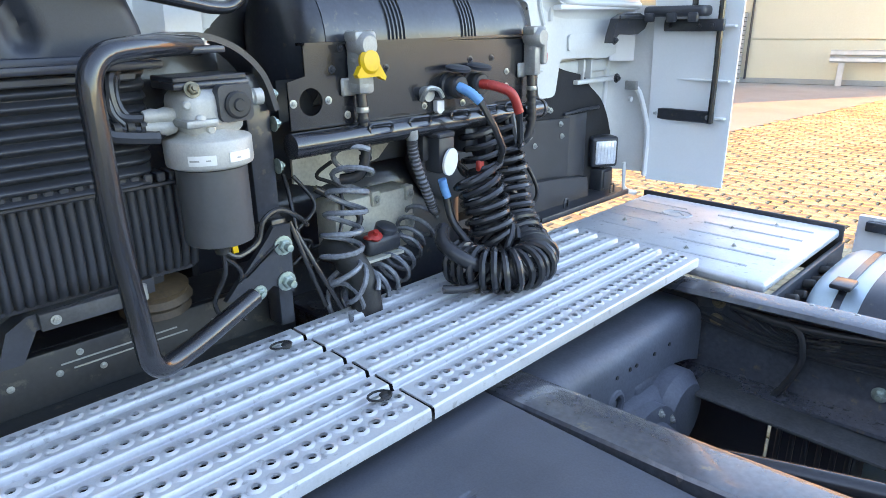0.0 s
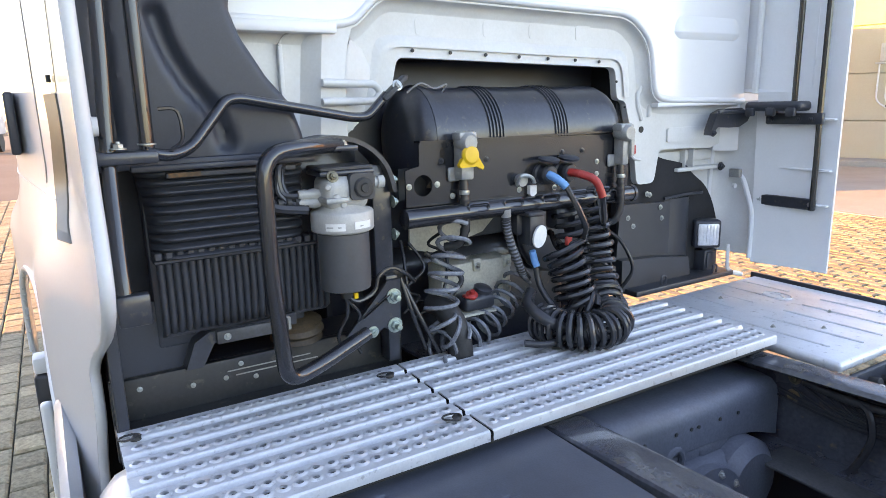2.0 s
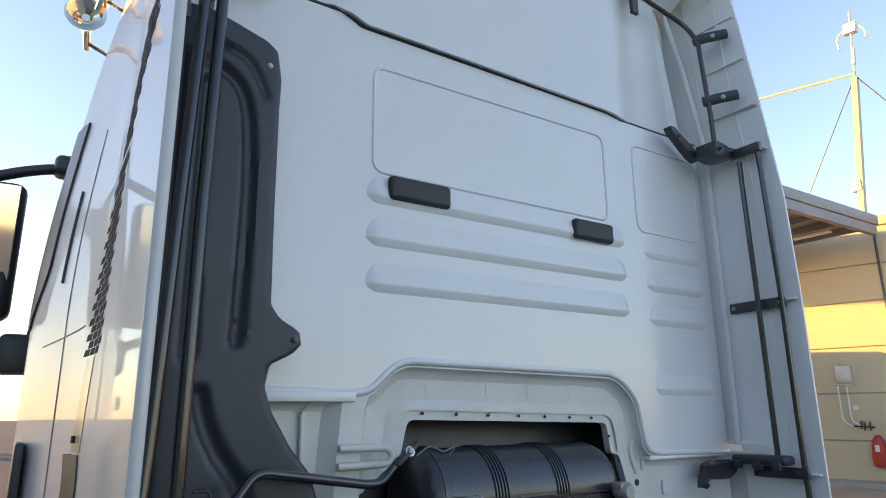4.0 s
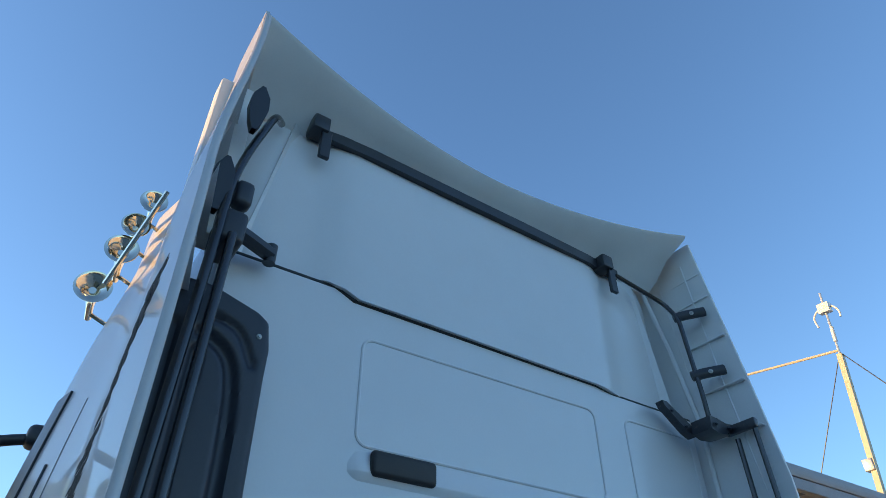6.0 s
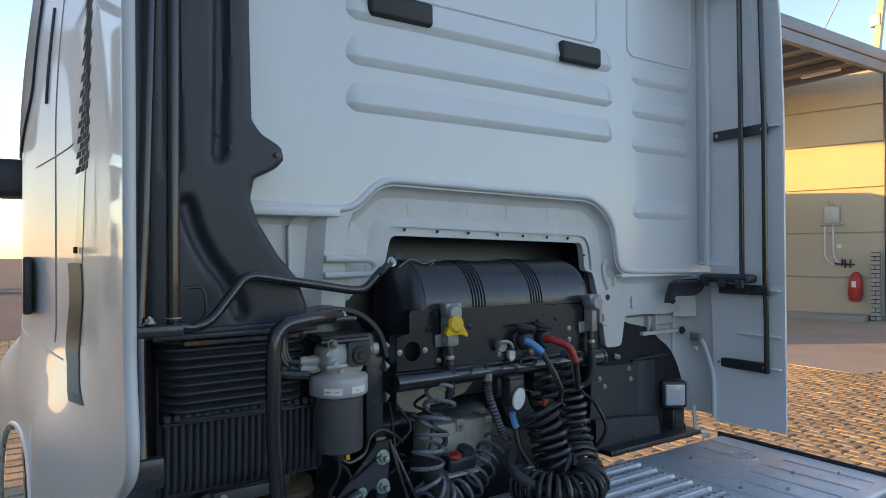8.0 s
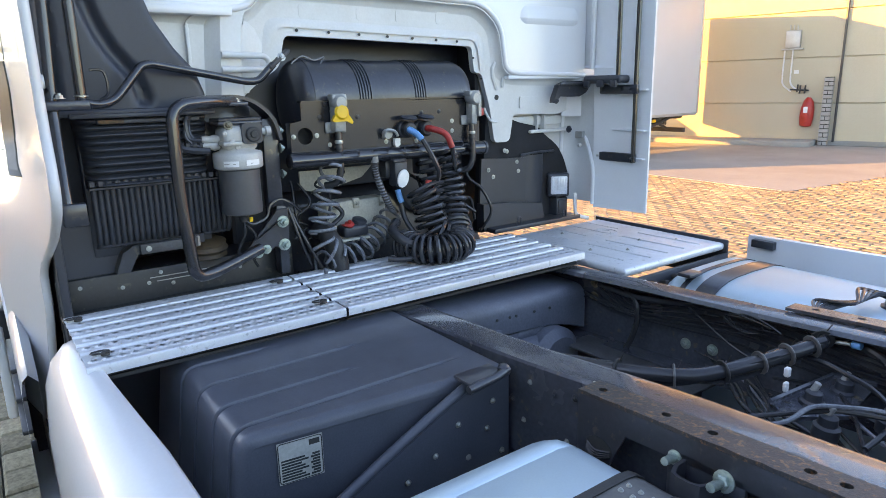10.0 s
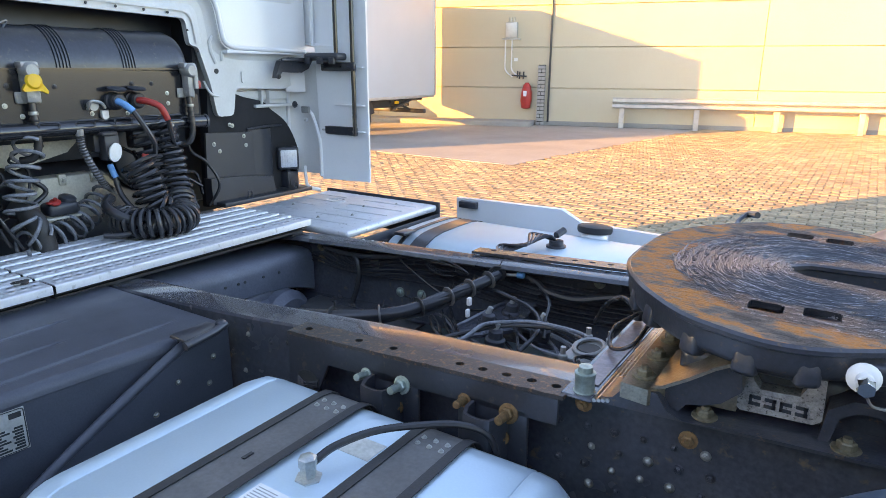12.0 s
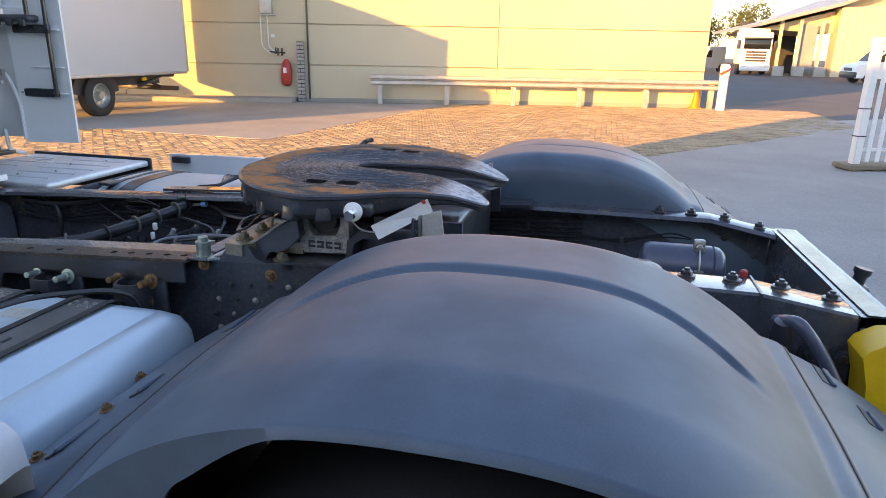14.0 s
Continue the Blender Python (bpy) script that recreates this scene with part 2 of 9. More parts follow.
def piece(name, me, parent, m, label=""):
    """One more object on a shared mesh, at the world pose m."""
    parent = shallow(parent)
    ob = new(name, me)
    if parent is not None:
        ob.parent = parent
        ob.matrix_parent_inverse = WORLD_INV.get(parent.name, Matrix.Identity(4))
    ob.matrix_basis = m
    WORLD_INV[ob.name] = m.inverted()
    if label:
        ob["label"] = label
    return ob

def add_box(bm, x0, x1, y0, y1, z0, z1, r=0.0, seg=2, m=None):
    mm = Matrix.Translation(((x0 + x1) / 2, (y0 + y1) / 2, (z0 + z1) / 2)) @ Matrix.Diagonal((abs(x1 - x0), abs(y1 - y0), abs(z1 - z0), 1))
    vs = bmesh.ops.create_cube(bm, size=1.0, matrix=mm)["verts"]
    if r > 0:
        es = list({e for v in vs for e in v.link_edges})
        vs = bmesh.ops.bevel(bm, geom=es, offset=r, segments=seg, affect='EDGES', profile=0.5)["verts"]
    if m is not None:
        bmesh.ops.transform(bm, matrix=m, verts=list(set(vs)))
    return bm

def box(x0, x1, y0, y1, z0, z1, r=0.0, seg=2, m=None):
    return add_box(bmesh.new(), x0, x1, y0, y1, z0, z1, r, seg, m)

def spline(pts, n=8, closed=False):
    """Points of a smooth curve through pts."""
    P = [Vector(p) for p in pts]
    out = []
    k = len(P)
    for i in range(k if closed else k - 1):
        a, b, c, d = (P[(i + j) % k] if closed else P[min(max(i + j, 0), k - 1)] for j in (-1, 0, 1, 2))
        for s in range(n):
            t = s / n
            out.append(0.5 * ((2 * b) + (c - a) * t + (2 * a - 5 * b + 4 * c - d) * t * t + (3 * b - a - 3 * c + d) * t ** 3))
    if not closed:
        out.append(P[-1])
    return out

def rounded(pts, r, n=5):
    """A polyline with its inner corners rounded off by r."""
    P = [Vector(p) for p in pts]
    out = [P[0]]
    for a, b, c in zip(P, P[1:], P[2:]):
        u, w = (a - b), (c - b)
        k = min(r, u.length * 0.45, w.length * 0.45)
        s, e = b + u.normalized() * k, b + w.normalized() * k
        for i in range(n + 1):
            t = i / n
            out.append((1 - t) ** 2 * s + 2 * t * (1 - t) * b + t * t * e)
    out.append(P[-1])
    return out

def add_tube(bm, pts, r, sides=10, closed=False, flat=None):
    """A round bar along pts; flat=(w, h) makes it a flat bar. r may be a list."""
    P = [Vector(p) for p in pts]
    k = len(P)
    tang = [(P[(i + 1) % k] - P[i - 1] if closed else P[min(i + 1, k - 1)] - P[max(i - 1, 0)]).normalized() for i in range(k)]
    ref = Vector((0, 0, 1)) if abs(tang[0].z) < 0.9 else Vector((1, 0, 0))
    nrm = (ref - tang[0] * ref.dot(tang[0])).normalized()
    rings = []
    for i in range(k):
        nrm = (nrm - tang[i] * nrm.dot(tang[i])).normalized()
        bi = tang[i].cross(nrm)
        rr = r[i] if isinstance(r, (list, tuple)) else r
        ring = []
        for j in range(sides):
            a = 2 * math.pi * j / sides
            if flat:
                ca, sa = math.cos(a + math.pi / sides), math.sin(a + math.pi / sides)
                q = max(abs(ca), abs(sa))
                ring.append(bm.verts.new(P[i] + nrm * (ca / q * flat[0] / 2) + bi * (sa / q * flat[1] / 2)))
            else:
                ring.append(bm.verts.new(P[i] + (nrm * math.cos(a) + bi * math.sin(a)) * rr))
        rings.append(ring)
    for i in range(k if closed else k - 1):
        a, b = rings[i], rings[(i + 1) % k]
        for j in range(sides):
            bm.faces.new((a[j], a[(j + 1) % sides], b[(j + 1) % sides], b[j]))
    if not closed:
        bm.faces.new(rings[0])
        bm.faces.new(rings[-1])
    return bm

def tube(pts, r, sides=10, closed=False, flat=None):
    return add_tube(bmesh.new(), pts, r, sides, closed, flat)

def add_prism(bm, outline, axis, a, b):
    """A plane outline drawn out along an axis from a to b. outline: pairs in the order of the two other axes."""
    def at(p, h):
        return {"x": (h, p[0], p[1]), "y": (p[0], h, p[1]), "z": (p[0], p[1], h)}[axis]
    lo = [bm.verts.new(at(p, a)) for p in outline]
    hi = [bm.verts.new(at(p, b)) for p in outline]
    fs = [bm.faces.new(lo), bm.faces.new(hi)]
    k = len(outline)
    for i in range(k):
        bm.faces.new((lo[i], lo[(i + 1) % k], hi[(i + 1) % k], hi[i]))
    return bm

def prism(outline, axis, a, b, r=0.0):
    bm = add_prism(bmesh.new(), outline, axis, a, b)
    if r:
        es = [e for e in bm.edges if len(e.link_faces) == 2 and e.calc_face_angle(0) > 0.5]
        bmesh.ops.bevel(bm, geom=es, offset=r, segments=2, affect='EDGES', profile=0.5)
    return bm

def holed(outline, holes, axis, a, b):
    """A plate with holes through it."""
    bm = bmesh.new()
    def at(p, h):
        return {"x": (h, p[0], p[1]), "y": (p[0], h, p[1]), "z": (p[0], p[1], h)}[axis]
    edges = []
    for loop in [outline] + list(holes):
        vs = [bm.verts.new(at(p, a)) for p in loop]
        edges += [bm.edges.new((vs[i], vs[(i + 1) % len(vs)])) for i in range(len(vs))]
    bmesh.ops.triangle_fill(bm, use_beauty=True, use_dissolve=False, edges=edges)
    fs = list(bm.faces)
    ex = bmesh.ops.extrude_face_region(bm, geom=fs)
    d = {"x": (b - a, 0, 0), "y": (0, b - a, 0), "z": (0, 0, b - a)}[axis]
    bmesh.ops.translate(bm, vec=d, verts=[v for v in ex["geom"] if isinstance(v, bmesh.types.BMVert)])
    return bm

def ring2(cy, cz, ry, rz=None, n=16, turn=0.0):
    rz = ry if rz is None else rz
    return [(cy + ry * math.cos(2 * math.pi * i / n + turn), cz + rz * math.sin(2 * math.pi * i / n + turn)) for i in range(n)]

def rrect(a0, a1, b0, b1, r, n=4):
    out = []
    for cx, cy, s in ((a1 - r, b1 - r, 0), (a0 + r, b1 - r, 90), (a0 + r, b0 + r, 180), (a1 - r, b0 + r, 270)):
        for i in range(n + 1):
            t = radians(s + 90 * i / n)
            out.append((cx + r * math.cos(t), cy + r * math.sin(t)))
    return out


def add_lathe(bm, prof, base, way, n=20):
    """A turned shape: prof pairs (along, radius) from base along way."""
    way = Vector(way).normalized()
    ref = Vector((0, 0, 1)) if abs(way.z) < 0.9 else Vector((1, 0, 0))
    u = (ref - way * ref.dot(way)).normalized()
    w = way.cross(u)
    rings = []
    for h, r in prof:
        c = Vector(base) + way * h
        if r < 1e-5:
            rings.append([bm.verts.new(c)])
        else:
            rings.append([bm.verts.new(c + (u * math.cos(2 * math.pi * j / n) + w * math.sin(2 * math.pi * j / n)) * r) for j in range(n)])
    for a, b in zip(rings, rings[1:]):
        for j in range(n):
            k = (j + 1) % n
            f = [a[j % len(a)], a[k % len(a)], b[k % len(b)], b[j % len(b)]]
            f = list(dict.fromkeys(f))
            if len(f) > 2:
                bm.faces.new(f)
    for ring in (rings[0], rings[-1]):
        if len(ring) > 2:
            bm.faces.new(ring)
    return bm

def lathe(prof, base, way, n=20):
    return add_lathe(bmesh.new(), prof, base, way, n)

def loft(rows, closed=False):
    """A skin over rows of points, all of one length."""
    bm = bmesh.new()
    V = [[bm.verts.new(p) for p in row] for row in rows]
    for a, b in zip(V, V[1:]):
        k = len(a)
        for j in range(k if closed else k - 1):
            bm.faces.new((a[j], a[(j + 1) % k], b[(j + 1) % k], b[j]))
    return bm

def thicken(bm, d):
    bmesh.ops.recalc_face_normals(bm, faces=bm.faces)
    bmesh.ops.solidify(bm, geom=list(bm.faces), thickness=d)
    return bm

BOLT_MESH = {}
def bolt(parent, at, way, r=0.012, material=None, name="bolt", label=""):
    """A hexagon head on a washer."""
    material = material or STEEL
    key = (round(r, 4), material.name)
    if key not in BOLT_MESH:
        bm = lathe([(0, r * 1.5), (r * 0.25, r * 1.5), (r * 0.3, r * 1.05)], (0, 0, 0), (0, 0, 1), 14)
        add_lathe(bm, [(r * 0.2, r), (r * 0.95, r), (r * 1.1, r * 0.8)], (0, 0, 0), (0, 0, 1), 6)
        add_lathe(bm, [(r * 1.0, r * 0.5), (r * 1.5, r * 0.45)], (0, 0, 0), (0, 0, 1), 10)
        me = mesh_of(bm, 30)
        me.materials.append(material)
        BOLT_MESH[key] = me
    q = Vector(way).to_track_quat("Z", "Y").to_matrix().to_4x4()
    return piece(name, BOLT_MESH[key], parent, Matrix.Translation(at) @ q, label)

# ---- ground and yard ----
def ground_sheet():
    bm = bmesh.new()
    bmesh.ops.create_grid(bm, x_segments=40, y_segments=40, size=400, matrix=Matrix.Translation((0, 0, -0.02)))
    return tagged(part("ground", bm, ASPHALT), "dark grey asphalt yard reaching to the horizon", "ground", kind="structure")

ground_sheet()
tagged(part("pavement_1", prism([(-30, 10.6), (-6.3, 9.2), (-2.75, 9.0), (-1.6, 18.2), (-9, 16.2), (-30, 22.0)], "z", -0.019, 0.012), CONCRETE),
       "pale smooth concrete slab in front of the hall", "pavement", kind="structure")
tagged(part("pavement_2", prism([(3.0, -12), (14.0, -12), (26.0, 30), (8.0, 17.0), (6.6, 12.9), (3.0, 8.3)], "z", -0.019, 0.010), CONCRETE),
       "grey worn concrete yard behind the truck", "pavement", kind="structure")

WALL_A = Vector((-8.8, 16.5, 0))
WALL_U = Vector((0.9655, 0.2604, 0)).normalized()
WALL_N = Vector((WALL_U.y, -WALL_U.x, 0))
def wall_at(s, out=0.0, z=0.0):
    return WALL_A + WALL_U * s + WALL_N * out + Vector((0, 0, z))
WALL_M = Matrix.Translation(WALL_A) @ Matrix.Rotation(math.atan2(WALL_U.y, WALL_U.x), 4, 'Z')
WALL_LEN = 15.35

def hall():
    """A long panel hall; local x along the wall, local -y towards the yard."""
    h = thing("warehouse_hall", WALL_A, "cream panel-clad industrial hall with a canopy and horizontal joints", "building")
    H = 6.6
    part("wall", box(-7.0, WALL_LEN, 0.06, 14, 0, H, m=WALL_M), WALL_PANEL, h)
    rows = [(0.02, 1.10), (1.11, 2.28), (2.29, 3.46), (3.47, 4.64), (4.65, 5.6), (5.61, 6.6)]
    cols = [-7.0, -2.5, 3.13, 8.9, WALL_LEN]
    for (a, b) in rows:
        for c0, c1 in zip(cols, cols[1:]):
            part("panel", box(c0 + 0.007, c1 - 0.007, 0.0, 0.058, a + 0.006, b - 0.006, 0.008, 1, WALL_M), WALL_PANEL, h)
    part("roof_edge", box(-7.05, WALL_LEN + 0.1, -0.08, 0.3, H, H + 0.25, 0.02, 2, WALL_M), WALL_PANEL, h)
    part("downpipe", tube([wall_at(3.13, 0.05, 0.1), wall_at(3.13, 0.05, 6.5)], 0.030, 10), BLACK_STEEL, h, "dark downpipe")
    part("plinth", box(-7.0, WALL_LEN, -0.012, 0.0, 0.0, 0.13, 0.0, 1, WALL_M), CONCRETE, h)
    # canopy standing out over the yard
    c = part("canopy", box(-5.0 + 0.0, 3.55, -8.0, -0.1, 6.35, 6.62, 0.03, 2, WALL_M @ Matrix.Rotation(radians(-15.1), 4, 'Z')), WALL_GREY, h, "grey metal canopy roof")
    for k in range(8):
        y = -7.6 + k * 1.0
        part("purlin", box(-4.8, 3.4, y, y + 0.08, 6.2, 6.345, 0.005, 1, WALL_M @ Matrix.Rotation(radians(-15.1), 4, 'Z')), WALL_GREY, c)
    part("edge_beam", box(3.38, 3.52, -8.0, -0.2, 6.10, 6.345, 0.01, 1, WALL_M @ Matrix.Rotation(radians(-15.1), 4, 'Z')), WALL_GREY, c)
    part("strip_lamp", box(2.2, 3.1, -1.7, -1.6, 6.05, 6.12, 0.01, 1, WALL_M @ Matrix.Rotation(radians(-15.1), 4, 'Z')), PAPER, c, "unlit white strip lamp")
    return h
hall()
tagged(part("pavement_5", box(-6.5, 2.75, -0.95, -0.03, 0.0, 0.15, 0.02, 2, WALL_M), CONCRETE), "low raised concrete kerb along the hall wall", "kerb", kind="structure")

def pier():
    p = thing("brick_pier", wall_at(2.90, 0.2), "narrow pier of grey-white bricks with dark joints", "pier")
    part("core", box(2.815, 3.0, -0.20, -0.01, 0, 1.78, 0, 1, WALL_M), INK_SHADE, p)
    for i in range(16):
        z = 0.02 + i * 0.11
        if i % 2:
            part("brick", box(2.80, 3.015, -0.215, -0.01, z, z + 0.088, 0.006, 1, WALL_M), GLAZED, p)
        else:
            part("brick", box(2.80, 2.90, -0.215, -0.01, z, z + 0.088, 0.006, 1, WALL_M), GLAZED, p)
            part("brick", box(2.915, 3.015, -0.215, -0.01, z, z + 0.088, 0.006, 1, WALL_M), GLAZED, p)
pier()
def hydrant():
    p = thing("fire_extinguisher_cover", wall_at(2.45, 0.12), "red cloth fire extinguisher cover on the hall wall", "extinguisher")
    b = lathe([(0, 0.06), (0.04, 0.14), (0.25, 0.17), (0.5, 0.16), (0.68, 0.12), (0.78, 0.05)], wall_at(2.45, 0.13, 0.48), (0.04, 0, 1), 18)
    part("cover", b, RED, p)
    part("patch", box(2.40, 2.50, -0.31, -0.295, 0.86, 1.02, 0.004, 1, WALL_M), PAPER, p)
hydrant()
def meter():
    p = thing("meter_box", wall_at(1.95, 0.05, 2.5), "grey meter box with conduits on the hall wall", "meter")
    part("case", box(1.76, 2.12, -0.14, 0.0, 2.55, 3.0, 0.02, 2, WALL_M), GALV, p)
    part("base", box(1.66, 2.2, -0.10, 0.0, 2.5, 2.545, 0.01, 1, WALL_M), GALV, p)
    for s in (1.75, 1.95):
        part("conduit", tube(rounded([wall_at(s, 0.04, 2.5), wall_at(s, 0.04, 1.6), wall_at(s + 0.25, 0.04, 1.42)], 0.15), 0.022, 8), PAPER, p)
    for s in (1.84, 1.93, 2.02):
        part("stub", tube([wall_at(s, 0.06, 3.0), wall_at(s, 0.06, 3.14)], 0.015, 8), GALV, p)
    part("tap", tube([wall_at(1.98, 0.07, 1.47), wall_at(2.44, 0.07, 1.44)], 0.022, 8), BLACK_STEEL, p)
    for s in (2.22, 2.34):
        part("tap", tube([wall_at(s, 0.08, 1.36), wall_at(s + 0.01, 0.08, 1.58)], 0.022, 8), BLACK_STEEL, p)
    part("tap", tube([wall_at(2.15, 0.06, 1.4), wall_at(2.16, 0.06, 1.6)], 0.02, 8), BLACK_STEEL, p)
    part("notice", box(2.02, 2.14, -0.006, -0.001, 1.88, 1.98, 0, 1, WALL_M), PAPER, p)
meter()

def guard_rail():
    g = thing("guard_rail", wall_at(5.0, 0.45), "galvanised steel crash barrier on posts along the hall", "barrier")
    for z0 in (0.58, 0.74):
        bm = bmesh.new()
        prof = [(-0.02, z0), (-0.07, z0 + 0.03), (-0.07, z0 + 0.11), (-0.02, z0 + 0.14), (0.0, z0 + 0.14), (0.0, z0)]
        add_prism(bm, [(p[0] - 0.45, p[1]) for p in prof], "x", 5.05, 15.6)
        bmesh.ops.transform(bm, matrix=WALL_M, verts=bm.verts)
        part("rail", bm, GALV, g)
    for i in range(6):
        s = 5.25 + i * 2.03
        part("post", box(s, s + 0.14, -0.45, -0.30, 0, 0.86, 0.008, 1, WALL_M), GALV, g)
    return g
guard_rail()
def bollard():
    p = wall_at(15.65, 0.75)
    b = thing("bollard", p, "white steel bollard with a red and white reflective head", "bollard")
    part("post", lathe([(0, 0.13), (1.0, 0.13), (1.02, 0.11)], p, (0, 0, 1), 18), PAPER, b)
    part("head", lathe([(0, 0.14), (0.26, 0.15), (0.34, 0.11), (0.36, 0.0)], p + Vector((0, 0, 1.02)), (0, 0, 1), 18), PAPER, b)
    part("red_band", tube([p + Vector((0.152 * math.cos(a), 0.152 * math.sin(a), 1.06 + 0.2 * (i / 8))) for i, a in enumerate([-2.6 + 0.25 * k for k in range(9)])], 0.03, 4, False, (0.09, 0.006)), RED, b)
bollard()
def cone(p):
    c = thing("traffic_cone", p, "orange plastic traffic cone", "cone", "traffic cones")
    part("foot", box(p[0] - 0.2, p[0] + 0.2, p[1] - 0.2, p[1] + 0.2, p[2], p[2] + 0.04, 0.01), ORANGE, c)
    part("cone", lathe([(0.04, 0.15), (0.68, 0.035), (0.70, 0.0)], p, (0, 0, 1), 18), ORANGE, c)
cone(tuple(wall_at(15.1, 0.2)))
cone((-27, -3.4, 0))
def mast():
    b = Vector((-4.72, 17.9, 6.6))
    m = thing("roof_mast", b, "cream steel roof mast with guy wires and a signal head", "mast")
    k = (17.9 + 1.34) / (15 + 1.34)
    def at(x, z):
        return Vector((1.74 + (x - 1.74) * k, 17.9, 1.94 + (z - 1.94) * k))
    part("pole", tube([at(-5.05, 5.85), at(-4.65, 9.75)], [0.10, 0.08], 4, False, (0.15, 0.15)), WALL_PANEL, m)
    part("head_pole", tube([at(-4.65, 9.75), at(-4.52, 11.5)], 0.035, 8), GALV, m)
    part("head", tube([at(-4.57, 10.92), at(-4.55, 11.18)], 0.05, 4, False, (0.34, 0.2)), PAPER, m)
    part("hook", tube(spline([at(-4.88, 10.62), at(-4.90, 10.9), at(-4.75, 11.06), at(-4.56, 11.08)]), 0.03, 8), PAPER, m)
    part("hook", tube(spline([at(-4.56, 11.08), at(-4.38, 11.04), at(-4.26, 10.85), at(-4.27, 10.66)]), 0.03, 8), PAPER, m)
    part("sleeve", tube([at(-4.62, 10.1), at(-4.58, 10.5)], 0.055, 10), PAPER, m)
    part("boom", tube([at(-4.64, 9.85), at(-7.9, 10.35)], 0.04, 8), WALL_PANEL, m)
    for a in (at(-6.3, 6.9), at(-3.2, 7.4)):
        part("guy_wire", tube([at(-4.64, 9.8), a], 0.015, 6), BLACK_STEEL, m)
    part("box", box(-0.13, 0.13, -0.12, 0.12, -0.16, 0.16, 0.02, 2, Matrix.Translation(at(-5.0, 7.05))), GALV, m)
mast()

# unseen blocks added behind the camera, to lay shade over truck and paving
def plain_hall(name, outline, axis, a, b, label):
    t = thing(name, (outline[0][0] if axis == "y" else a, a, 0), label, "building")
    part("wall", prism(outline, axis, a, b), WALL_PANEL, t)
    return t
plain_hall("shade_caster_hall", [(-6.7, 0), (26, 0), (26, 5.0), (-6.7, 4.9)], "y", -14.0, -8.0, "unseen plain hall added to shade the truck")
plain_hall("shade_caster_annex", [(-8.4, 0), (-6.71, 0), (-6.71, 1.65), (-8.4, 1.6)], "y", -12.0, -8.0, "unseen low block added to shade the paving")

# ---- the tractor truck ----
YC = 0.07
def frame_top(x):
    return 1.0 + 0.05 * (x - 0.6)

def smoothstep(a, b, x):
    t = min(1, max(0, (x - a) / (b - a)))
    return t * t * (3 - 2 * t)

TRUCK = thing("tractor_truck", (1.2, YC, 0), "white tractor unit with black chassis, parked with nothing coupled", "truck")

# -- rear wall of the sleeper cab --
def ridge_line(dz=0.0, dy=0.0):
    """Lower rim of the upper wall, from the driver's side across the recess."""
    pts = [(-0.86, 1.985), (-0.53, 1.975), (-0.47, 1.985), (-0.375, 2.076), (0.58, 2.056), (0.69, 1.97), (0.722, 1.775), (0.80, 1.757), (1.24, 1.747)]
    return [(p[0], p[1]) for p in rounded([(a + dy * (1 if a > 0 else -1), b + dz, 0) for a, b in pts], 0.07, 6)]

def cab_wall():
    out = ridge_line() + [(1.24, 3.145), (0.72, 3.148), (0.64, 3.162), (-0.52, 3.172), (-0.6, 3.203), (-1.0, 3.205), (-1.0, 2.95), (-0.86, 2.9)]
    return part("cab_rear_wall", prism(out, "x", -0.05, 0.0, 0.008), WHITE, TRUCK, "glossy white painted rear wall of the sleeper cab")
CAB = cab_wall()
# raised rim along the edge of the recess
part("rim", tube([(-0.004, y, z + 0.004) for y, z in ridge_line()], 0.012, 10), WHITE, CAB)

def swage(y0, y1, z, deep=0.016, tall=0.10):
    """A pressed step: the sheet slopes outwards and turns back sharply below."""
    n = 90
    rows = []
    for i in range(n + 1):
        u = i / n
        y = y0 + (y1 - y0) * u
        e = min(1.0, u * (y1 - y0) / 0.045, (1 - u) * (y1 - y0) / 0.045)
        e = math.sin(e * math.pi / 2)
        w = 0.35 + 0.65 * e
        rows.append([(-0.003, y, z + 0.03 + (tall - 0.03) * w), (deep * e * 0.4 - 0.002 * (1 - e), y, z + 0.03 + (tall - 0.03) * 0.4 * w), (deep * e - 0.003 * (1 - e), y, z + 0.022), (deep * e - 0.003 * (1 - e), y, z + 0.015), (-0.003, y, z + 0.012 - 0.024 * e)])
    return loft(rows)
for z in (2.575, 2.435, 2.290):
    part("pressed_rib", swage(-0.50, 0.69, z), WHITE, CAB)
for z in (2.555, 2.415, 2.272, 1.992):
    part("pressed_rib", swage(0.80, 1.19, z - 0.005, 0.013, 0.09), WHITE, CAB)
def raised_frame(y0, y1, z0, z1):
    pts = [(-0.0015, a, b) for a, b in rrect(y0, y1, z0, z1, 0.04, 5)]
    return tube(pts, 0.0065, 8, True)
part("panel_bead", raised_frame(-0.475, 0.60, 2.675, 3.045), WHITE, CAB)
part("panel_bead", raised_frame(0.78, 1.20, 2.66, 3.05), WHITE, CAB)
for y0, y1, z in ((-0.425, -0.19, 2.625), (0.385, 0.60, 2.610)):
    part("vent_cover", box(-0.002, 0.030, y0, y1, z - 0.04, z + 0.04, 0.0155, 5), RUBBER, CAB, "black rubber vent cover")
# seam to the high roof
part("roof_seal", tube([(-0.006, -1.0, 3.212), (-0.006, -0.6, 3.21), (0.0, -0.525, 3.178), (0.0, 0.64, 3.168), (-0.006, 0.72, 3.152), (-0.006, 1.24, 3.149)], 0.008, 6), RUBBER, TRUCK, "dark rubber seam below the high roof")

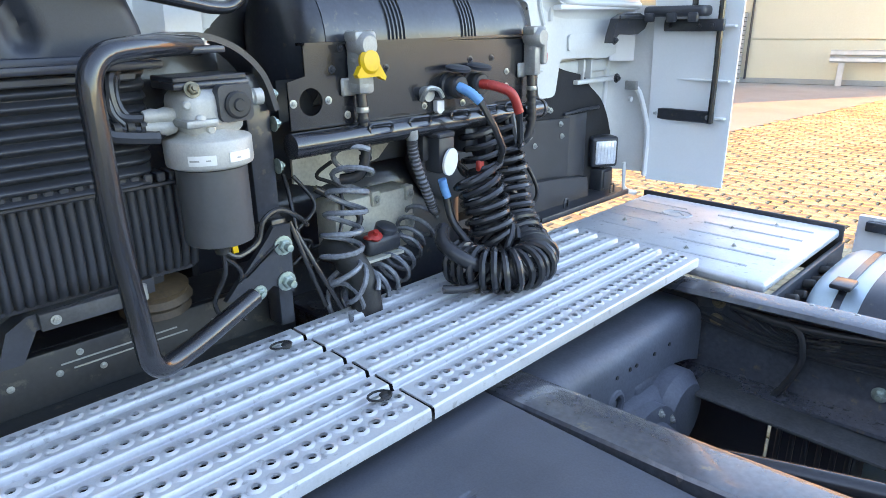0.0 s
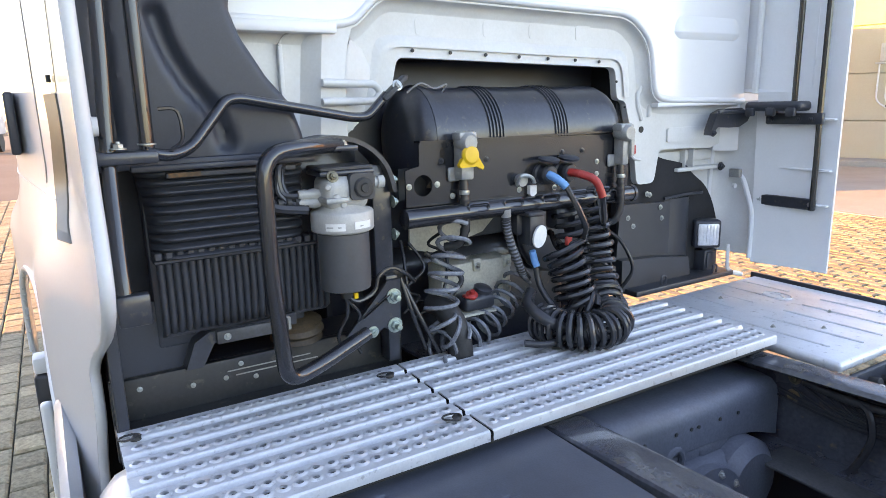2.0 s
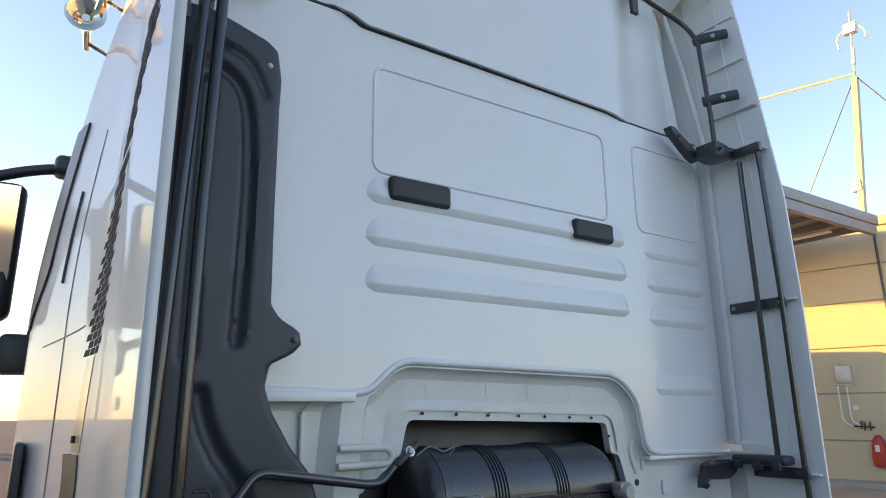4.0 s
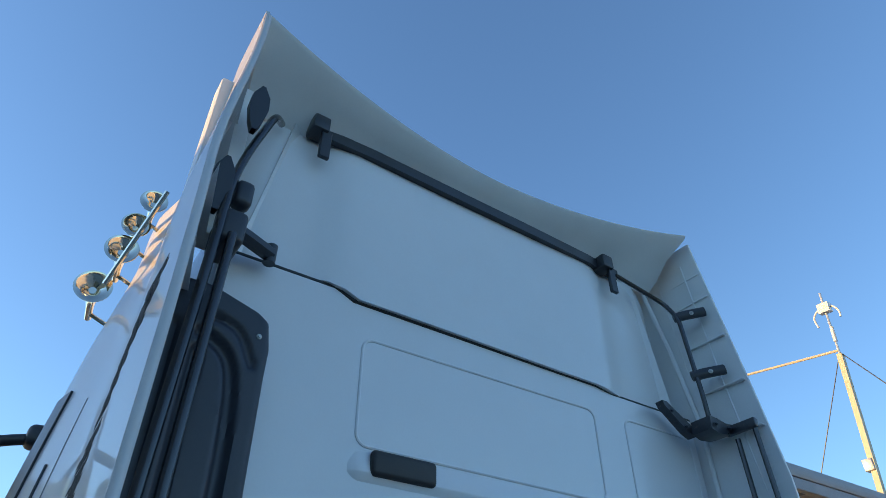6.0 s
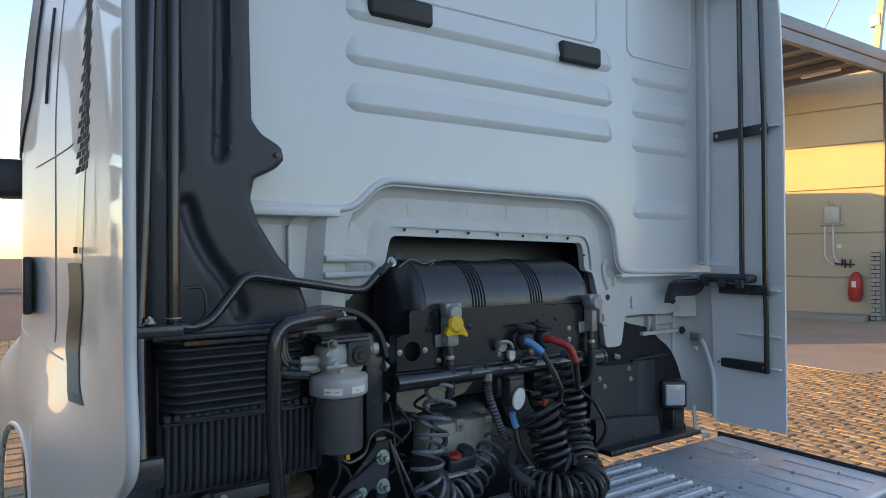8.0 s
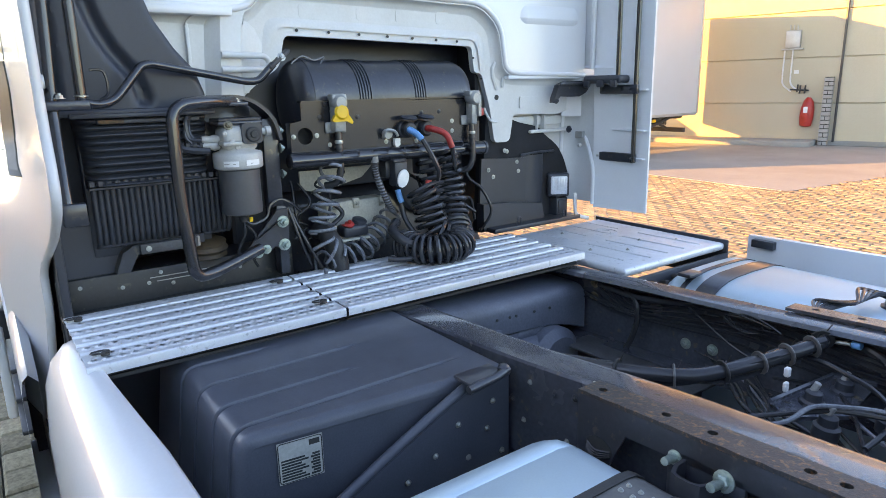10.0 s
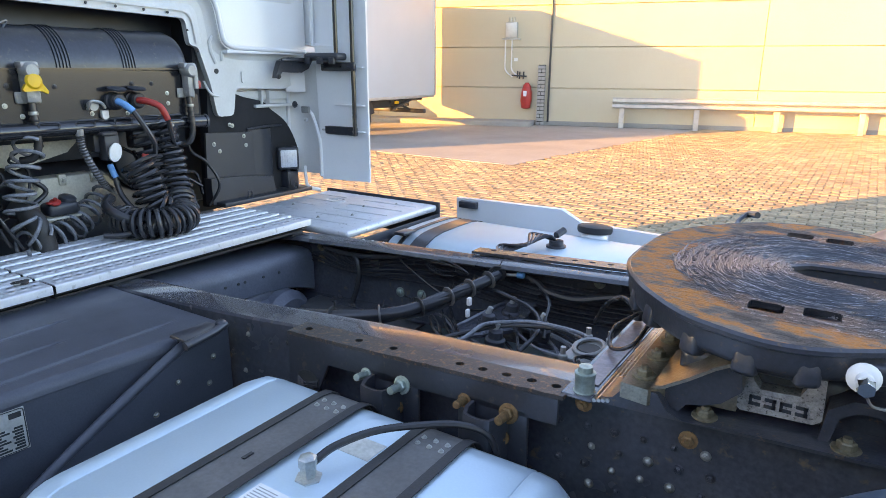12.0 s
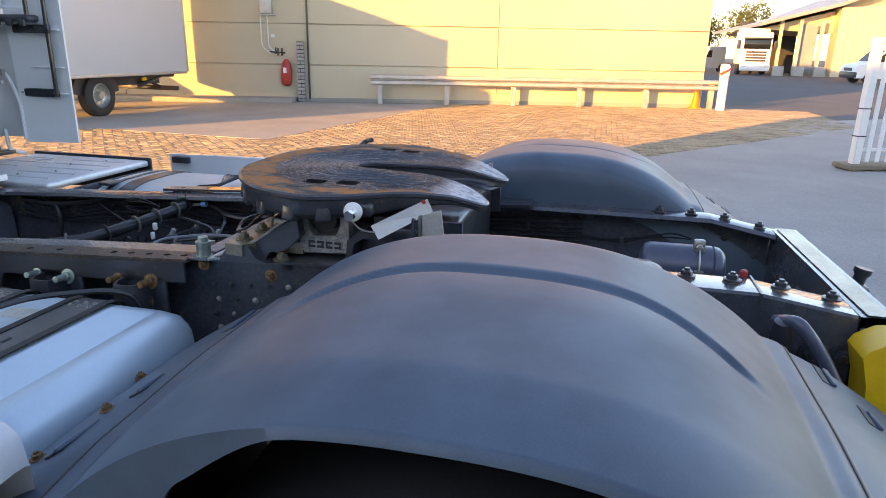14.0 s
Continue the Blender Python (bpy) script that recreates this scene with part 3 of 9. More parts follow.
def high_roof():
    rows = []
    for z in (3.19, 3.32, 3.5, 3.65, 3.8, 3.88, 3.92):
        row = []
        for i in range(41):
            y = -1.02 + 2.26 * i / 40
            b = 0.0
            u = (y - 0.06) / 0.66
            if abs(u) < 1.15:
                b = 0.030 * min(1, max(0, (1.15 - abs(u)) / 0.16))
            if y < -0.9:
                b -= 0.05 * ((-0.9 - y) / 0.12) ** 2
            if y > 1.0:
                b -= 0.12 * ((y - 1.0) / 0.24) ** 2
            b -= 0.03 * max(0, (z - 3.75) / 0.17) ** 2
            low = 1.0 - min(1.0, (z - 3.19) / 0.13)
            seam = 3.214 - 0.036 * smoothstep(-0.60, -0.52, y) - 0.012 * smoothstep(-0.5, 0.64, y) - 0.014 * smoothstep(0.64, 0.72, y)
            row.append((b - 0.03, y, (z - 0.03 * (y + 1.02) / 2.26) * (1 - low) + seam * low))
        rows.append(row)
    return part("roof_panel", thicken(loft(rows), -0.02), WHITE, TRUCK, "white high roof panel")
high_roof()

# -- cab body, so that the wall has a cab behind it --
def cab_body():
    rows = []
    for x, w, top in ((-2.15, 1.16, 3.2), (-2.05, 1.26, 3.45), (-1.6, 1.36, 3.7), (-1.0, 1.37, 3.85), (-0.4, 1.34, 3.93), (0.0, 1.285, 3.93), (-0.06, 1.2, 3.9)):
        ring = []
        for y, z in ((-w, 1.55), (-w + 0.01, 2.2), (-w + 0.05, 2.9), (-w + 0.12, 3.3), (-w + 0.24, top), (w - 0.24, top), (w - 0.12, 3.3), (w - 0.05, 2.9), (w - 0.01, 2.2), (w, 1.55)):
            yy = YC + y * 0.87 if y < 0 else YC - 0.04 + y * 0.93
            ring.append((x, yy, z))
        rows.append(ring)
    bm = loft(rows, False)
    return part("cab_body", thicken(bm, 0.012), WHITE, TRUCK, "white cab body with rounded roof edges")
cab_body()
front = part("cab_front", loft([[(x, y, z) for y in (-0.98, -0.5, 0.05, 0.6, 1.08)] for x, z in ((-2.16, 0.75), (-2.2, 1.3), (-2.17, 1.9), (-2.02, 3.1), (-1.85, 3.45), (-1.5, 3.72))]), WHITE, TRUCK, "white cab front with a dark windscreen")
part("windscreen", loft([[(x, y, z) for y in (-0.92, -0.5, 0.05, 0.6, 1.02)] for x, z in ((-2.185, 2.0), (-2.14, 2.45), (-2.06, 2.95))]), GLASS, front)
part("grille", box(-2.235, -2.19, -0.75, 0.85, 0.85, 1.75, 0.01, 2), BLACK_PLASTIC, front)
part("cab_side", prism([(-2.15, 0.75), (-1.80, 0.75), (-1.80, 1.35), (-0.5, 1.35), (-0.1, 1.1), (-0.08, 1.56), (-2.15, 1.56)], "y", 1.17, 1.19, 0.004), WHITE, front)
part("cab_floor", box(-2.1, -0.3, -1.1, 1.2, 1.0, 1.5, 0.05), BLACK_PLASTIC, TRUCK, "dark underside of the cab")

# -- recessed white lower panel round the opening --
def recess():
    outer = [(-0.86, 1.64), (-0.86, 1.995)] + list(ridge_line(0.004))[1:] + [(1.24, 1.60), (1.10, 1.565)] + [(q.x, q.y) for q in rounded([(0.95, 1.572, 0), (0.805, 1.575, 0), (0.782, 1.448, 0), (0.688, 1.447, 0), (0.662, 1.60, 0), (0.612, 1.762, 0), (0.570, 1.766, 0), (0.556, 1.879, 0), (-0.318, 1.902, 0), (-0.345, 1.79, 0), (-0.43, 1.735, 0)], 0.024, 4)] + [(-0.52, 1.66), (-0.53, 1.64)]
    p = part("recessed_panel", prism(outer, "x", -0.075, -0.045, 0.004), WHITE_IN, TRUCK, "white primed lower panel round the dark opening")
    for i, y in enumerate((-0.27, -0.14, -0.01, 0.12, 0.24, 0.36, 0.47)):
        # black discs stand for the shade inside the holes
        part("screw_hole", lathe([(0, 0.006), (0.004, 0.005)], (-0.0385, y, 1.921 - 0.024 * (y + 0.27) / 0.75), (1, 0, 0), 8), INK_SHADE, p)
    for y, z in ((0.565, 1.83), (0.61, 1.74)):
        part("screw_hole", lathe([(0, 0.005), (0.004, 0.004)], (-0.0455, y, z), (1, 0, 0), 8), INK_SHADE, p)
    part("hole", lathe([(0, 0.015), (0.003, 0.015)], (-0.0455, -0.605, 1.692), (1, 0, 0), 14), INK_SHADE, p)
    part("hole", lathe([(0, 0.012), (0.003, 0.012)], (-0.0455, 0.70, 1.655), (1, 0, 0), 14), INK_SHADE, p)
    # pressed key-shaped boss beside the opening
    part("boss", tube([(-0.044, y, z) for y, z in [(0.700, 1.69), (0.676, 1.745), (0.672, 1.785), (0.686, 1.808), (0.708, 1.808), (0.724, 1.79), (0.735, 1.745), (0.737, 1.70)]], 0.010, 8), WHITE_IN, p)
    part("screw_hole", lathe([(0, 0.006), (0.004, 0.005)], (-0.0455, 0.708, 1.762), (1, 0, 0), 8), INK_SHADE, p)
    part("fold", tube(spline([(-0.044, 0.625, 1.61), (-0.043, 0.645, 1.57), (-0.043, 0.668, 1.548), (-0.044, 0.70, 1.542)], 5), 0.006, 6), WHITE_IN, p)
    # sloping cheek on the driver's side and small square pressings along the top
    part("cheek", loft([[(-0.046, a, z), (-0.020, a + 0.03, z), (-0.006, a + 0.045, z), (-0.004, b - 0.004, z), (-0.010, b, z), (-0.046, b - 0.002, z)] for z, a, b in ((1.655, -0.625, -0.498), (1.75, -0.62, -0.497), (1.85, -0.612, -0.494), (1.93, -0.605, -0.484), (1.965, -0.60, -0.472), (2.0, -0.59, -0.458))]), WHITE_IN, p)
    part("cheek_web", loft([[(-0.010, b, z), (-0.030, b + 0.3 * w, z), (-0.0455, b + w, z)] for z, b, w in ((1.70, -0.497, 0.03), (1.78, -0.496, 0.075), (1.86, -0.493, 0.095), (1.92, -0.485, 0.06), (1.955, -0.474, 0.01))]), WHITE_IN, p)
    part("cheek_flange", box(-0.046, -0.026, -0.672, -0.660, 1.66, 1.93, 0.004, 2), WHITE_IN, p)
    part("tape", tube(spline([(-0.025, -0.672, 1.925), (-0.025, -0.655, 1.948), (-0.018, -0.62, 1.968), (0.0, -0.588, 1.969)], 4), 0.003, 6), CAST_GREY, p)
    for y in (-0.22, 0.02, 0.20, 0.40):
        part("pressing", prism(rrect(y - 0.035, y + 0.035, 1.965, 2.015, 0.012, 4), "x", -0.046, -0.0435, 0.0012), WHITE_IN, p)
    # hollow cove below the rim, and a fine second bead inside it
    line = ridge_line()
    cove, bead = [], []
    for i, (y, z) in enumerate(line):
        a, c = line[max(i - 1, 0)], line[min(i + 1, len(line) - 1)]
        d = Vector((c[0] - a[0], c[1] - a[1])).normalized()
        n = Vector((d.y, -d.x))
        cove.append([(x, y + n.x * w, z + n.y * w) for x, w in ((0.002, 0.0), (-0.006, 0.010), (-0.020, 0.017), (-0.032, 0.024), (-0.040, 0.034), (-0.0452, 0.050))])
        bead.append((-0.008, y + n.x * 0.013, z + n.y * 0.013))
    part("cove", loft(cove), WHITE_IN, p, smooth=80)
    part("bead", tube(bead, 0.004, 6), WHITE_IN, p)
    # soft raised field round the opening
    part("field", loft([[(x, q.x, q.y) for q in rounded([(-0.40 - w, 1.762 - w, 0), (-0.352 - w, 1.932 + w, 0), (0.58 + w, 1.906 + w, 0), (0.60 + w, 1.775, 0)], 0.05, 8)] for x, w in ((-0.0452, 0.034), (-0.0425, 0.026), (-0.039, 0.019), (-0.0375, 0.011), (-0.0375, 0.0))]), WHITE_IN, p, smooth=80)
    # ledge under the passenger's side
    part("ledge", box(-0.075, 0.0, 0.735, 1.23, 1.735, 1.752, 0.005), WHITE, p)
    part("ledge", box(-0.076, 0.012, -0.86, -0.52, 1.955, 1.985, 0.006), WHITE, p)
    part("pressing", prism(rrect(0.84, 1.12, 1.60, 1.655, 0.01, 3), "x", -0.046, -0.036, 0.003), WHITE_IN, p)
    return p
recess()
# U-shaped white hook
part("hook", tube(rounded([(0.012, -0.572, 1.829), (0.012, -0.42, 1.825), (0.012, -0.402, 1.803), (0.012, -0.42, 1.780), (0.012, -0.575, 1.779)], 0.03, 6), 0.0105, 10), WHITE_IN, TRUCK, "bent white tube hook")
for z in (1.829, 1.779):
    part("hook_foot", box(-0.006, 0.012, -0.56, -0.53, z - 0.012, z + 0.012, 0.004, 2), WHITE_IN, TRUCK)

# -- engine tunnel behind the opening, its deep shade painted as black sheets --
def tunnel():
    t = part("engine_tunnel", box(-0.62, -0.50, -1.15, 1.18, 0.9, 1.93, 0.0), FELT_SHADE, TRUCK, "engine tunnel, its deep shade put in as black")
    part("backing_plate", box(-0.225, -0.21, -0.56, 0.62, 1.30, 1.904, 0.004), BLACK_PLASTIC, t)
    part("tunnel_roof", box(-0.5, -0.078, -0.55, 0.62, 1.905, 1.925), FELT_SHADE, t)
    part("tunnel_side", box(-0.5, -0.078, 0.60, 0.62, 1.46, 1.904), FELT_SHADE, t)
    part("tunnel_side", box(-0.5, -0.10, -0.56, -0.545, 1.0, 1.904), FELT_SHADE, t)
tunnel()

# -- passenger's side: wheel arch liner, cover, work lamp --
def arch_liner():
    curve = spline([(0, 0.66, 1.575), (0, 0.76, 1.57), (0, 0.86, 1.535), (0, 0.99, 1.505), (0, 1.045, 1.462), (0, 1.125, 1.408), (0, 1.178, 1.338), (0, 1.212, 1.262)], 5)
    out = [(0.62, 1.02), (1.205, 1.02), (1.205, 1.20)] + [(p.y, p.z) for p in curve[::-1]]
    p = part("arch_liner", prism(out, "x", -0.13, -0.072, 0.006), FELT_SHADE, TRUCK, "black felt-like wheel arch liner")
    # two covers lapped over the liner
    part("cover", prism([(0.60, 1.04), (0.90, 1.04), (0.905, 1.20), (0.90, 1.36), (0.62, 1.375)], "x", -0.072, -0.058, 0.005), BLACK_PLASTIC, p)
    part("cover", loft([[(x, y, z) for x, y in ((-0.072, 0.88), (-0.058, 0.90), (-0.056, 0.95), (-0.058, 1.01), (-0.072, 1.03))] for z in (1.04, 1.12, 1.24, 1.34, 1.37)]), BLACK_PLASTIC, p)
    part("seam", tube(spline([(-0.064, 0.87, 1.375), (-0.060, 1.0, 1.382), (-0.064, 1.10, 1.38)], 5), 0.006, 8), BLACK_PLASTIC, p)
    part("step", prism([(0.60, 1.04), (1.0, 1.04), (0.98, 1.13), (0.78, 1.155), (0.60, 1.165)], "x", -0.072, -0.02, 0.012), BLACK_PLASTIC, p)
    for y, z in ((0.76, 1.405), (0.775, 1.40), (0.84, 1.345), (0.85, 1.30), (0.66, 1.32), (0.69, 1.285)):
        bolt(p, (-0.056, y, z), (1, 0, 0), 0.007)
    part("lip", box(-0.10, 0.04, 0.62, 1.20, 1.030, 1.052, 0.004), BLACK_PLASTIC, p)
    for y in (0.79, 1.10):
        part("clip", tube(rounded([(0.02, y - 0.012, 1.05), (0.02, y - 0.012, 1.085), (0.02, y + 0.012, 1.085), (0.02, y + 0.012, 1.05)], 0.008), 0.004, 6), BLACK_STEEL, p)
    # white sheet of the cab corner behind the liner, turning back to the side deflector
    sheet = part("corner_sheet", loft([[(x, y, z) for x, y in ((-0.135, 0.66), (-0.10, 0.80), (-0.10, 1.10), (-0.095, 1.18), (-0.07, 1.225), (-0.02, 1.248), (0.07, 1.258))] for z in (1.115, 1.3, 1.5, 1.62, 1.75)]), WHITE_IN, TRUCK, "white painted lower corner of the cab")
    part("ledge", box(-0.10, -0.052, 0.93, 1.225, 1.476, 1.492, 0.005), WHITE_IN, sheet)
    part("ledge_face", box(-0.10, -0.085, 0.80, 1.215, 1.512, 1.560, 0.010, 2), WHITE_IN, sheet)
    for y in (0.98, 1.03):
        part("web", box(-0.10, -0.06, y - 0.004, y + 0.004, 1.492, 1.565, 0.002, 1), WHITE_IN, sheet)
    bolt(sheet, (-0.050, 1.19, 1.484), (1, 0, 0), 0.012, BLACK_STEEL)
    h = part("hose_clip", box(-0.02, 0.03, 1.205, 1.225, 1.440, 1.475, 0.004, 2), CAST_GREY, sheet)
    part("clip_ring", lathe([(0, 0.010), (0.012, 0.010)], (0.0, 1.212, 1.405), (1, 0, 0), 10), WHITE_IN, h)
arch_liner()
def work_lamp():
    m = Matrix.Translation((-0.035, 1.105, 1.208)) @ Matrix.Rotation(radians(-32), 4, 'Z')
    h = part("work_lamp", box(-0.05, 0.022, -0.056, 0.056, -0.060, 0.060, 0.012, 3, m), BLACK_PLASTIC, TRUCK, "square rear work lamp with a clear ribbed lens")
    part("lens", box(0.021, 0.030, -0.043, 0.043, -0.046, 0.046, 0.006, 2, m), LENS, h)
    for i in range(6):
        part("lens_rib", box(0.0295, 0.032, -0.036 + i * 0.0135, -0.031 + i * 0.0135, -0.040, 0.040, 0, 1, m), LENS, h)
    part("bracket", box(-0.035, 0.0, -0.012, 0.012, -0.075, -0.058, 0.003, 1, m), BLACK_STEEL, h)
    b = part("switch_box", box(-0.10, -0.02, 1.085, 1.165, 1.045, 1.14, 0.008), BLACK_PLASTIC, TRUCK, "small black connector box")
    part("lid", box(-0.022, -0.014, 1.095, 1.155, 1.06, 1.13, 0.004), BLACK_PLASTIC, b)
work_lamp()

# -- side deflectors behind the cab --
def fairing_right():
    rows = []
    zs = [1.09, 1.2, 1.4, 1.6, 1.775, 1.79, 2.0, 2.4, 2.8, 3.0, 3.2, 3.4, 3.6, 3.8, 3.95, 4.06]
    for z in zs:
        xe = 0.372 if z < 2.7 else 0.372 - (z - 2.7) * 0.105
        x0 = -0.10 - 0.30 * smoothstep(3.1, 3.5, z) if z > 1.78 else 0.06 + 0.03 * (1.75 - z)
        y0 = 1.255 + 0.0 * z
        y0 -= 0.02 * smoothstep(3.2, 4.0, z)
        rows.append([(x0 + (xe - x0) * u, y0 + 0.045 * math.sin(u * 1.4), z) for u in (0, 0.1, 0.2, 0.3, 0.4, 0.5, 0.6, 0.7, 0.8, 0.94, 1.0)])
    f = part("side_fairing", thicken(loft(rows), 0.012), WHITE_MOULD, TRUCK, "white moulded side deflector with ribs and a black ladder")
    for z in (1.352, 1.486, 1.675, 2.36, 3.03, 3.25, 3.49, 3.72, 3.86):
        part("rib", box(0.07, (0.372 if z < 2.7 else 0.372 - (z - 2.7) * 0.105) - 0.012, 1.262, 1.285, z - 0.004, z + 0.004, 0.002, 1), WHITE_MOULD, f)
    for x in (0.098, 0.255):
        bm = tube([(x, 1.283 + 0.02 * (x - 0.1), 1.10), (x, 1.283 + 0.02 * (x - 0.1), 2.7), (x - 0.06, 1.28, 3.3), (x - 0.1, 1.26, 3.95)], 0.006, 6)
        part("rib", bm, WHITE_MOULD, f)
    # lip along the cab edge
    part("edge_seal", tube([(0.045, 1.245, 1.78), (0.05, 1.25, 2.4), (0.045, 1.25, 3.1), (0.0, 1.22, 3.5), (-0.04, 1.16, 3.85)], 0.012, 8), WHITE_MOULD, f)
    part("hose", tube(spline([(0.005, 1.225, 1.455), (0.03, 1.235, 1.43), (0.062, 1.24, 1.34), (0.076, 1.24, 1.27), (0.077, 1.24, 1.105)]), 0.010, 8), WHITE_MOULD, TRUCK, "thin white conduit")
    part("bent_bar", tube(rounded([(0.03, 1.162, 1.165), (0.03, 1.170, 1.06), (0.03, 1.20, 1.040), (0.03, 1.27, 1.020)], 0.02), 0.008, 8, False, (0.012, 0.02)), WHITE_IN, TRUCK, "small white bent bar")
    return f
fairing_right()

def fairing_left():
    """Outer skin, from the front of the cab to the free rear edge, swelling out over the step."""
    def yy(x, z):
        y = -1.172 - 0.17 * smoothstep(-0.25, -1.3, x)
        y = max(y, -1.318 + 0.08 * smoothstep(-1.2, -2.0, x))
        low = smoothstep(1.60, 1.30, z)
        y += low * (-1.178 - 0.125 * smoothstep(0.30, -0.55, x) - 0.10 * smoothstep(-0.6, -1.7, x) - y)
        y += 0.055 * smoothstep(3.2, 3.95, z) + 0.14 * smoothstep(2.2, 3.8, z) * smoothstep(0.1, -0.9, x)
        return y
    def xe(z):
        e = 0.45
        e += 0.05 * math.exp(-((z - 1.47) / 0.10) ** 2)
        e -= 0.40 * smoothstep(1.46, 1.16, z) + 0.06 * smoothstep(1.1, 0.85, z)
        e -= 0.13 * smoothstep(2.6, 3.95, z)
        return e
    rows = []
    for i in range(100):
        z = 0.62 + (4.02 - 0.62) * i / 99
        row = []
        for k in range(60):
            u = k / 59
            x = -2.0 + (xe(z) + 2.0) * u
            row.append((x, yy(x, z), z))
        rows.append(row)
    bm = loft(rows)
    # opening of the front wheel arch
    gone = [q for q in bm.faces if math.hypot(q.calc_center_median().x + 1.02, q.calc_center_median().z - 0.58) < 0.635]
    bmesh.ops.delete(bm, geom=gone, context='FACES')
    f = part("side_fairing", thicken(bm, 0.014), WHITE_DIMMED, TRUCK, "glossy white cab side and side deflector")
    ring = [(-1.02 + 0.648 * math.cos(radians(q)), 0.58 + 0.648 * math.sin(radians(q))) for q in range(-8, 189, 7)]
    part("arch_liner", loft([[(a, y, b) for a, b in [(-0.372, 0.30)] + ring + [(-1.668, 0.30)]] for y in (-1.285, -1.15, -0.85, -0.55)]), FELT_SHADE, f, "dark liner of the front wheel arch")
    part("liner_back", box(-1.70, -0.36, -0.56, -0.54, 0.3, 1.24), FELT_SHADE, f)
    # step cover behind the arch, and the step and flap ahead of it
    cov = part("step_cover", loft([[(x + 0.05 * (z - 0.9), -1.305 + a, z) for a, z in ((0, 0.40), (0, top - 0.06), (0.006, top - 0.02), (0.024, top), (0.050, top - 0.03), (0.052, 0.40))] for x, top in ((-0.46, 0.90), (-0.44, 0.955), (-0.36, 0.975), (-0.2, 0.95), (0.0, 0.905), (0.06, 0.87))], True), WHITE_DIMMED, TRUCK, "white moulded cover of the cab step", 40)
    # black strip standing for the shade in the gap
    part("gap", box(-0.47, -0.452, -1.29, -1.262, 0.42, 0.88, 0.003, 1), FELT_SHADE, cov)
    st = part("cab_step", box(-0.93, -0.88, -1.365, -1.325, 0.34, 0.755, 0.012, 3), WHITE_MOULD, TRUCK, "pale side strut of the cab step")
    for z in (0.42, 0.56, 0.68):
        part("tread", box(-0.90, -0.50, -1.325, -1.20, z, z + 0.02, 0.006, 2), BLACK_PLASTIC, st)
    fl = part("wheel_flap", box(-1.60, -1.40, -1.40, -1.30, 0.34, 0.69, 0.02, 3), BLACK_PLASTIC, TRUCK, "dark spray flap under the wheel arch")
    part("bracket", box(-1.50, -1.40, -1.395, -1.32, 0.692, 0.765, 0.012, 2), WHITE_MOULD, fl)
    # rolled lip round the arch
    lip = [(-1.02 + 0.64 * math.cos(q), 0.58 + 0.64 * math.sin(q)) for q in [0.15 + i * 0.0985 for i in range(29)]]
    part("arch_lip", tube([(a, yy(a, b) + 0.004, b) for a, b in lip], 0.012, 8), WHITE, f)
    # dark trim and slits, lying on the skin
    def strip(pts, w, out, thick):
        C = spline([(x, 0, z) for x, z in pts], 5)
        rows = [[(c.x + w * q, yy(c.x + w * q, c.z) - out, c.z) for q in (-0.5, -0.25, 0, 0.25, 0.5)] for c in C]
        return thicken(loft(rows), thick)
    def facet(pts, w, deep):
        C = spline([(x, 0, z) for x, z in pts], 6)
        rows = [[(c.x - w / 2, yy(c.x - w / 2, c.z) + 0.004, c.z), (c.x - w / 2, yy(c.x - w / 2, c.z) - deep, c.z), (c.x + w / 2, yy(c.x + w / 2, c.z) - 0.005, c.z), (c.x + w / 2, yy(c.x + w / 2, c.z) + 0.004, c.z)] for c in C]
        return loft(rows, True)
    # upper trim in a lighter colour that stands for its reflection
    part("trim_panel", strip([(-0.345, 2.085), (-0.375, 1.98), (-0.405, 1.825)], 0.10, 0.002, 0.004), OLIVE_LIT, f, "smooth olive-grey upper trim, lightened for its reflection")
    part("trim_strip", facet([(-0.405, 1.82), (-0.385, 1.72), (-0.425, 1.58), (-0.33, 1.525), (-0.20, 1.485), (-0.11, 1.462)], 0.085, 0.022), BRONZE, f, "dark bronze trim strip")
    part("rivet", tube([(-0.405, yy(-0.405, 1.86) - 0.010, 1.85), (-0.405, yy(-0.405, 1.86) - 0.010, 1.87)], 0.006, 8), INK_SHADE, f)
    # five groups of slanted honeycomb slots, and a long strip of them below
    def slot(x, z, w=0.062):
        # flush black strip; the darkness inside the opening is put into its colour
        part("slot", strip([(x + 0.008, z + 0.0098), (x - 0.008, z - 0.0098)], w, 0.0008, 0.002), FELT_SHADE, f)
    for x, z in ((0.135, 2.905), (0.055, 2.843), (-0.043, 2.775), (-0.125, 2.686), (-0.196, 2.581)):
        for r in range(4):
            for k in (-1, 0, 1):
                slot(x + 0.075 * (k + 0.25 * (-1) ** r) + 0.020 * (r - 1.5), z + 0.0215 * (r - 1.5))
    for r in range(20):
        for k in (-1, 0, 1):
            slot(-0.215 - 0.105 * r / 19 + 0.072 * (k + 0.25 * (-1) ** r), 2.522 - 0.0222 * r, 0.060)
    x, z = -0.97, 1.74
    part("door_handle", box(x - 0.13, x + 0.13, yy(x, z) - 0.018, yy(x, z) + 0.01, z - 0.10, z + 0.10, 0.008, 3), BLACK_PLASTIC, f, "black recessed door handle")
    part("door_sill_line", tube([(x, yy(x, 1.62 - 0.10 * smoothstep(-1.6, -0.5, x)) - 0.001, 1.62 - 0.10 * smoothstep(-1.6, -0.5, x)) for x in [-1.9 + 0.06 * q for q in range(24)]], 0.0028, 6), WHITE_DIMMED, f)
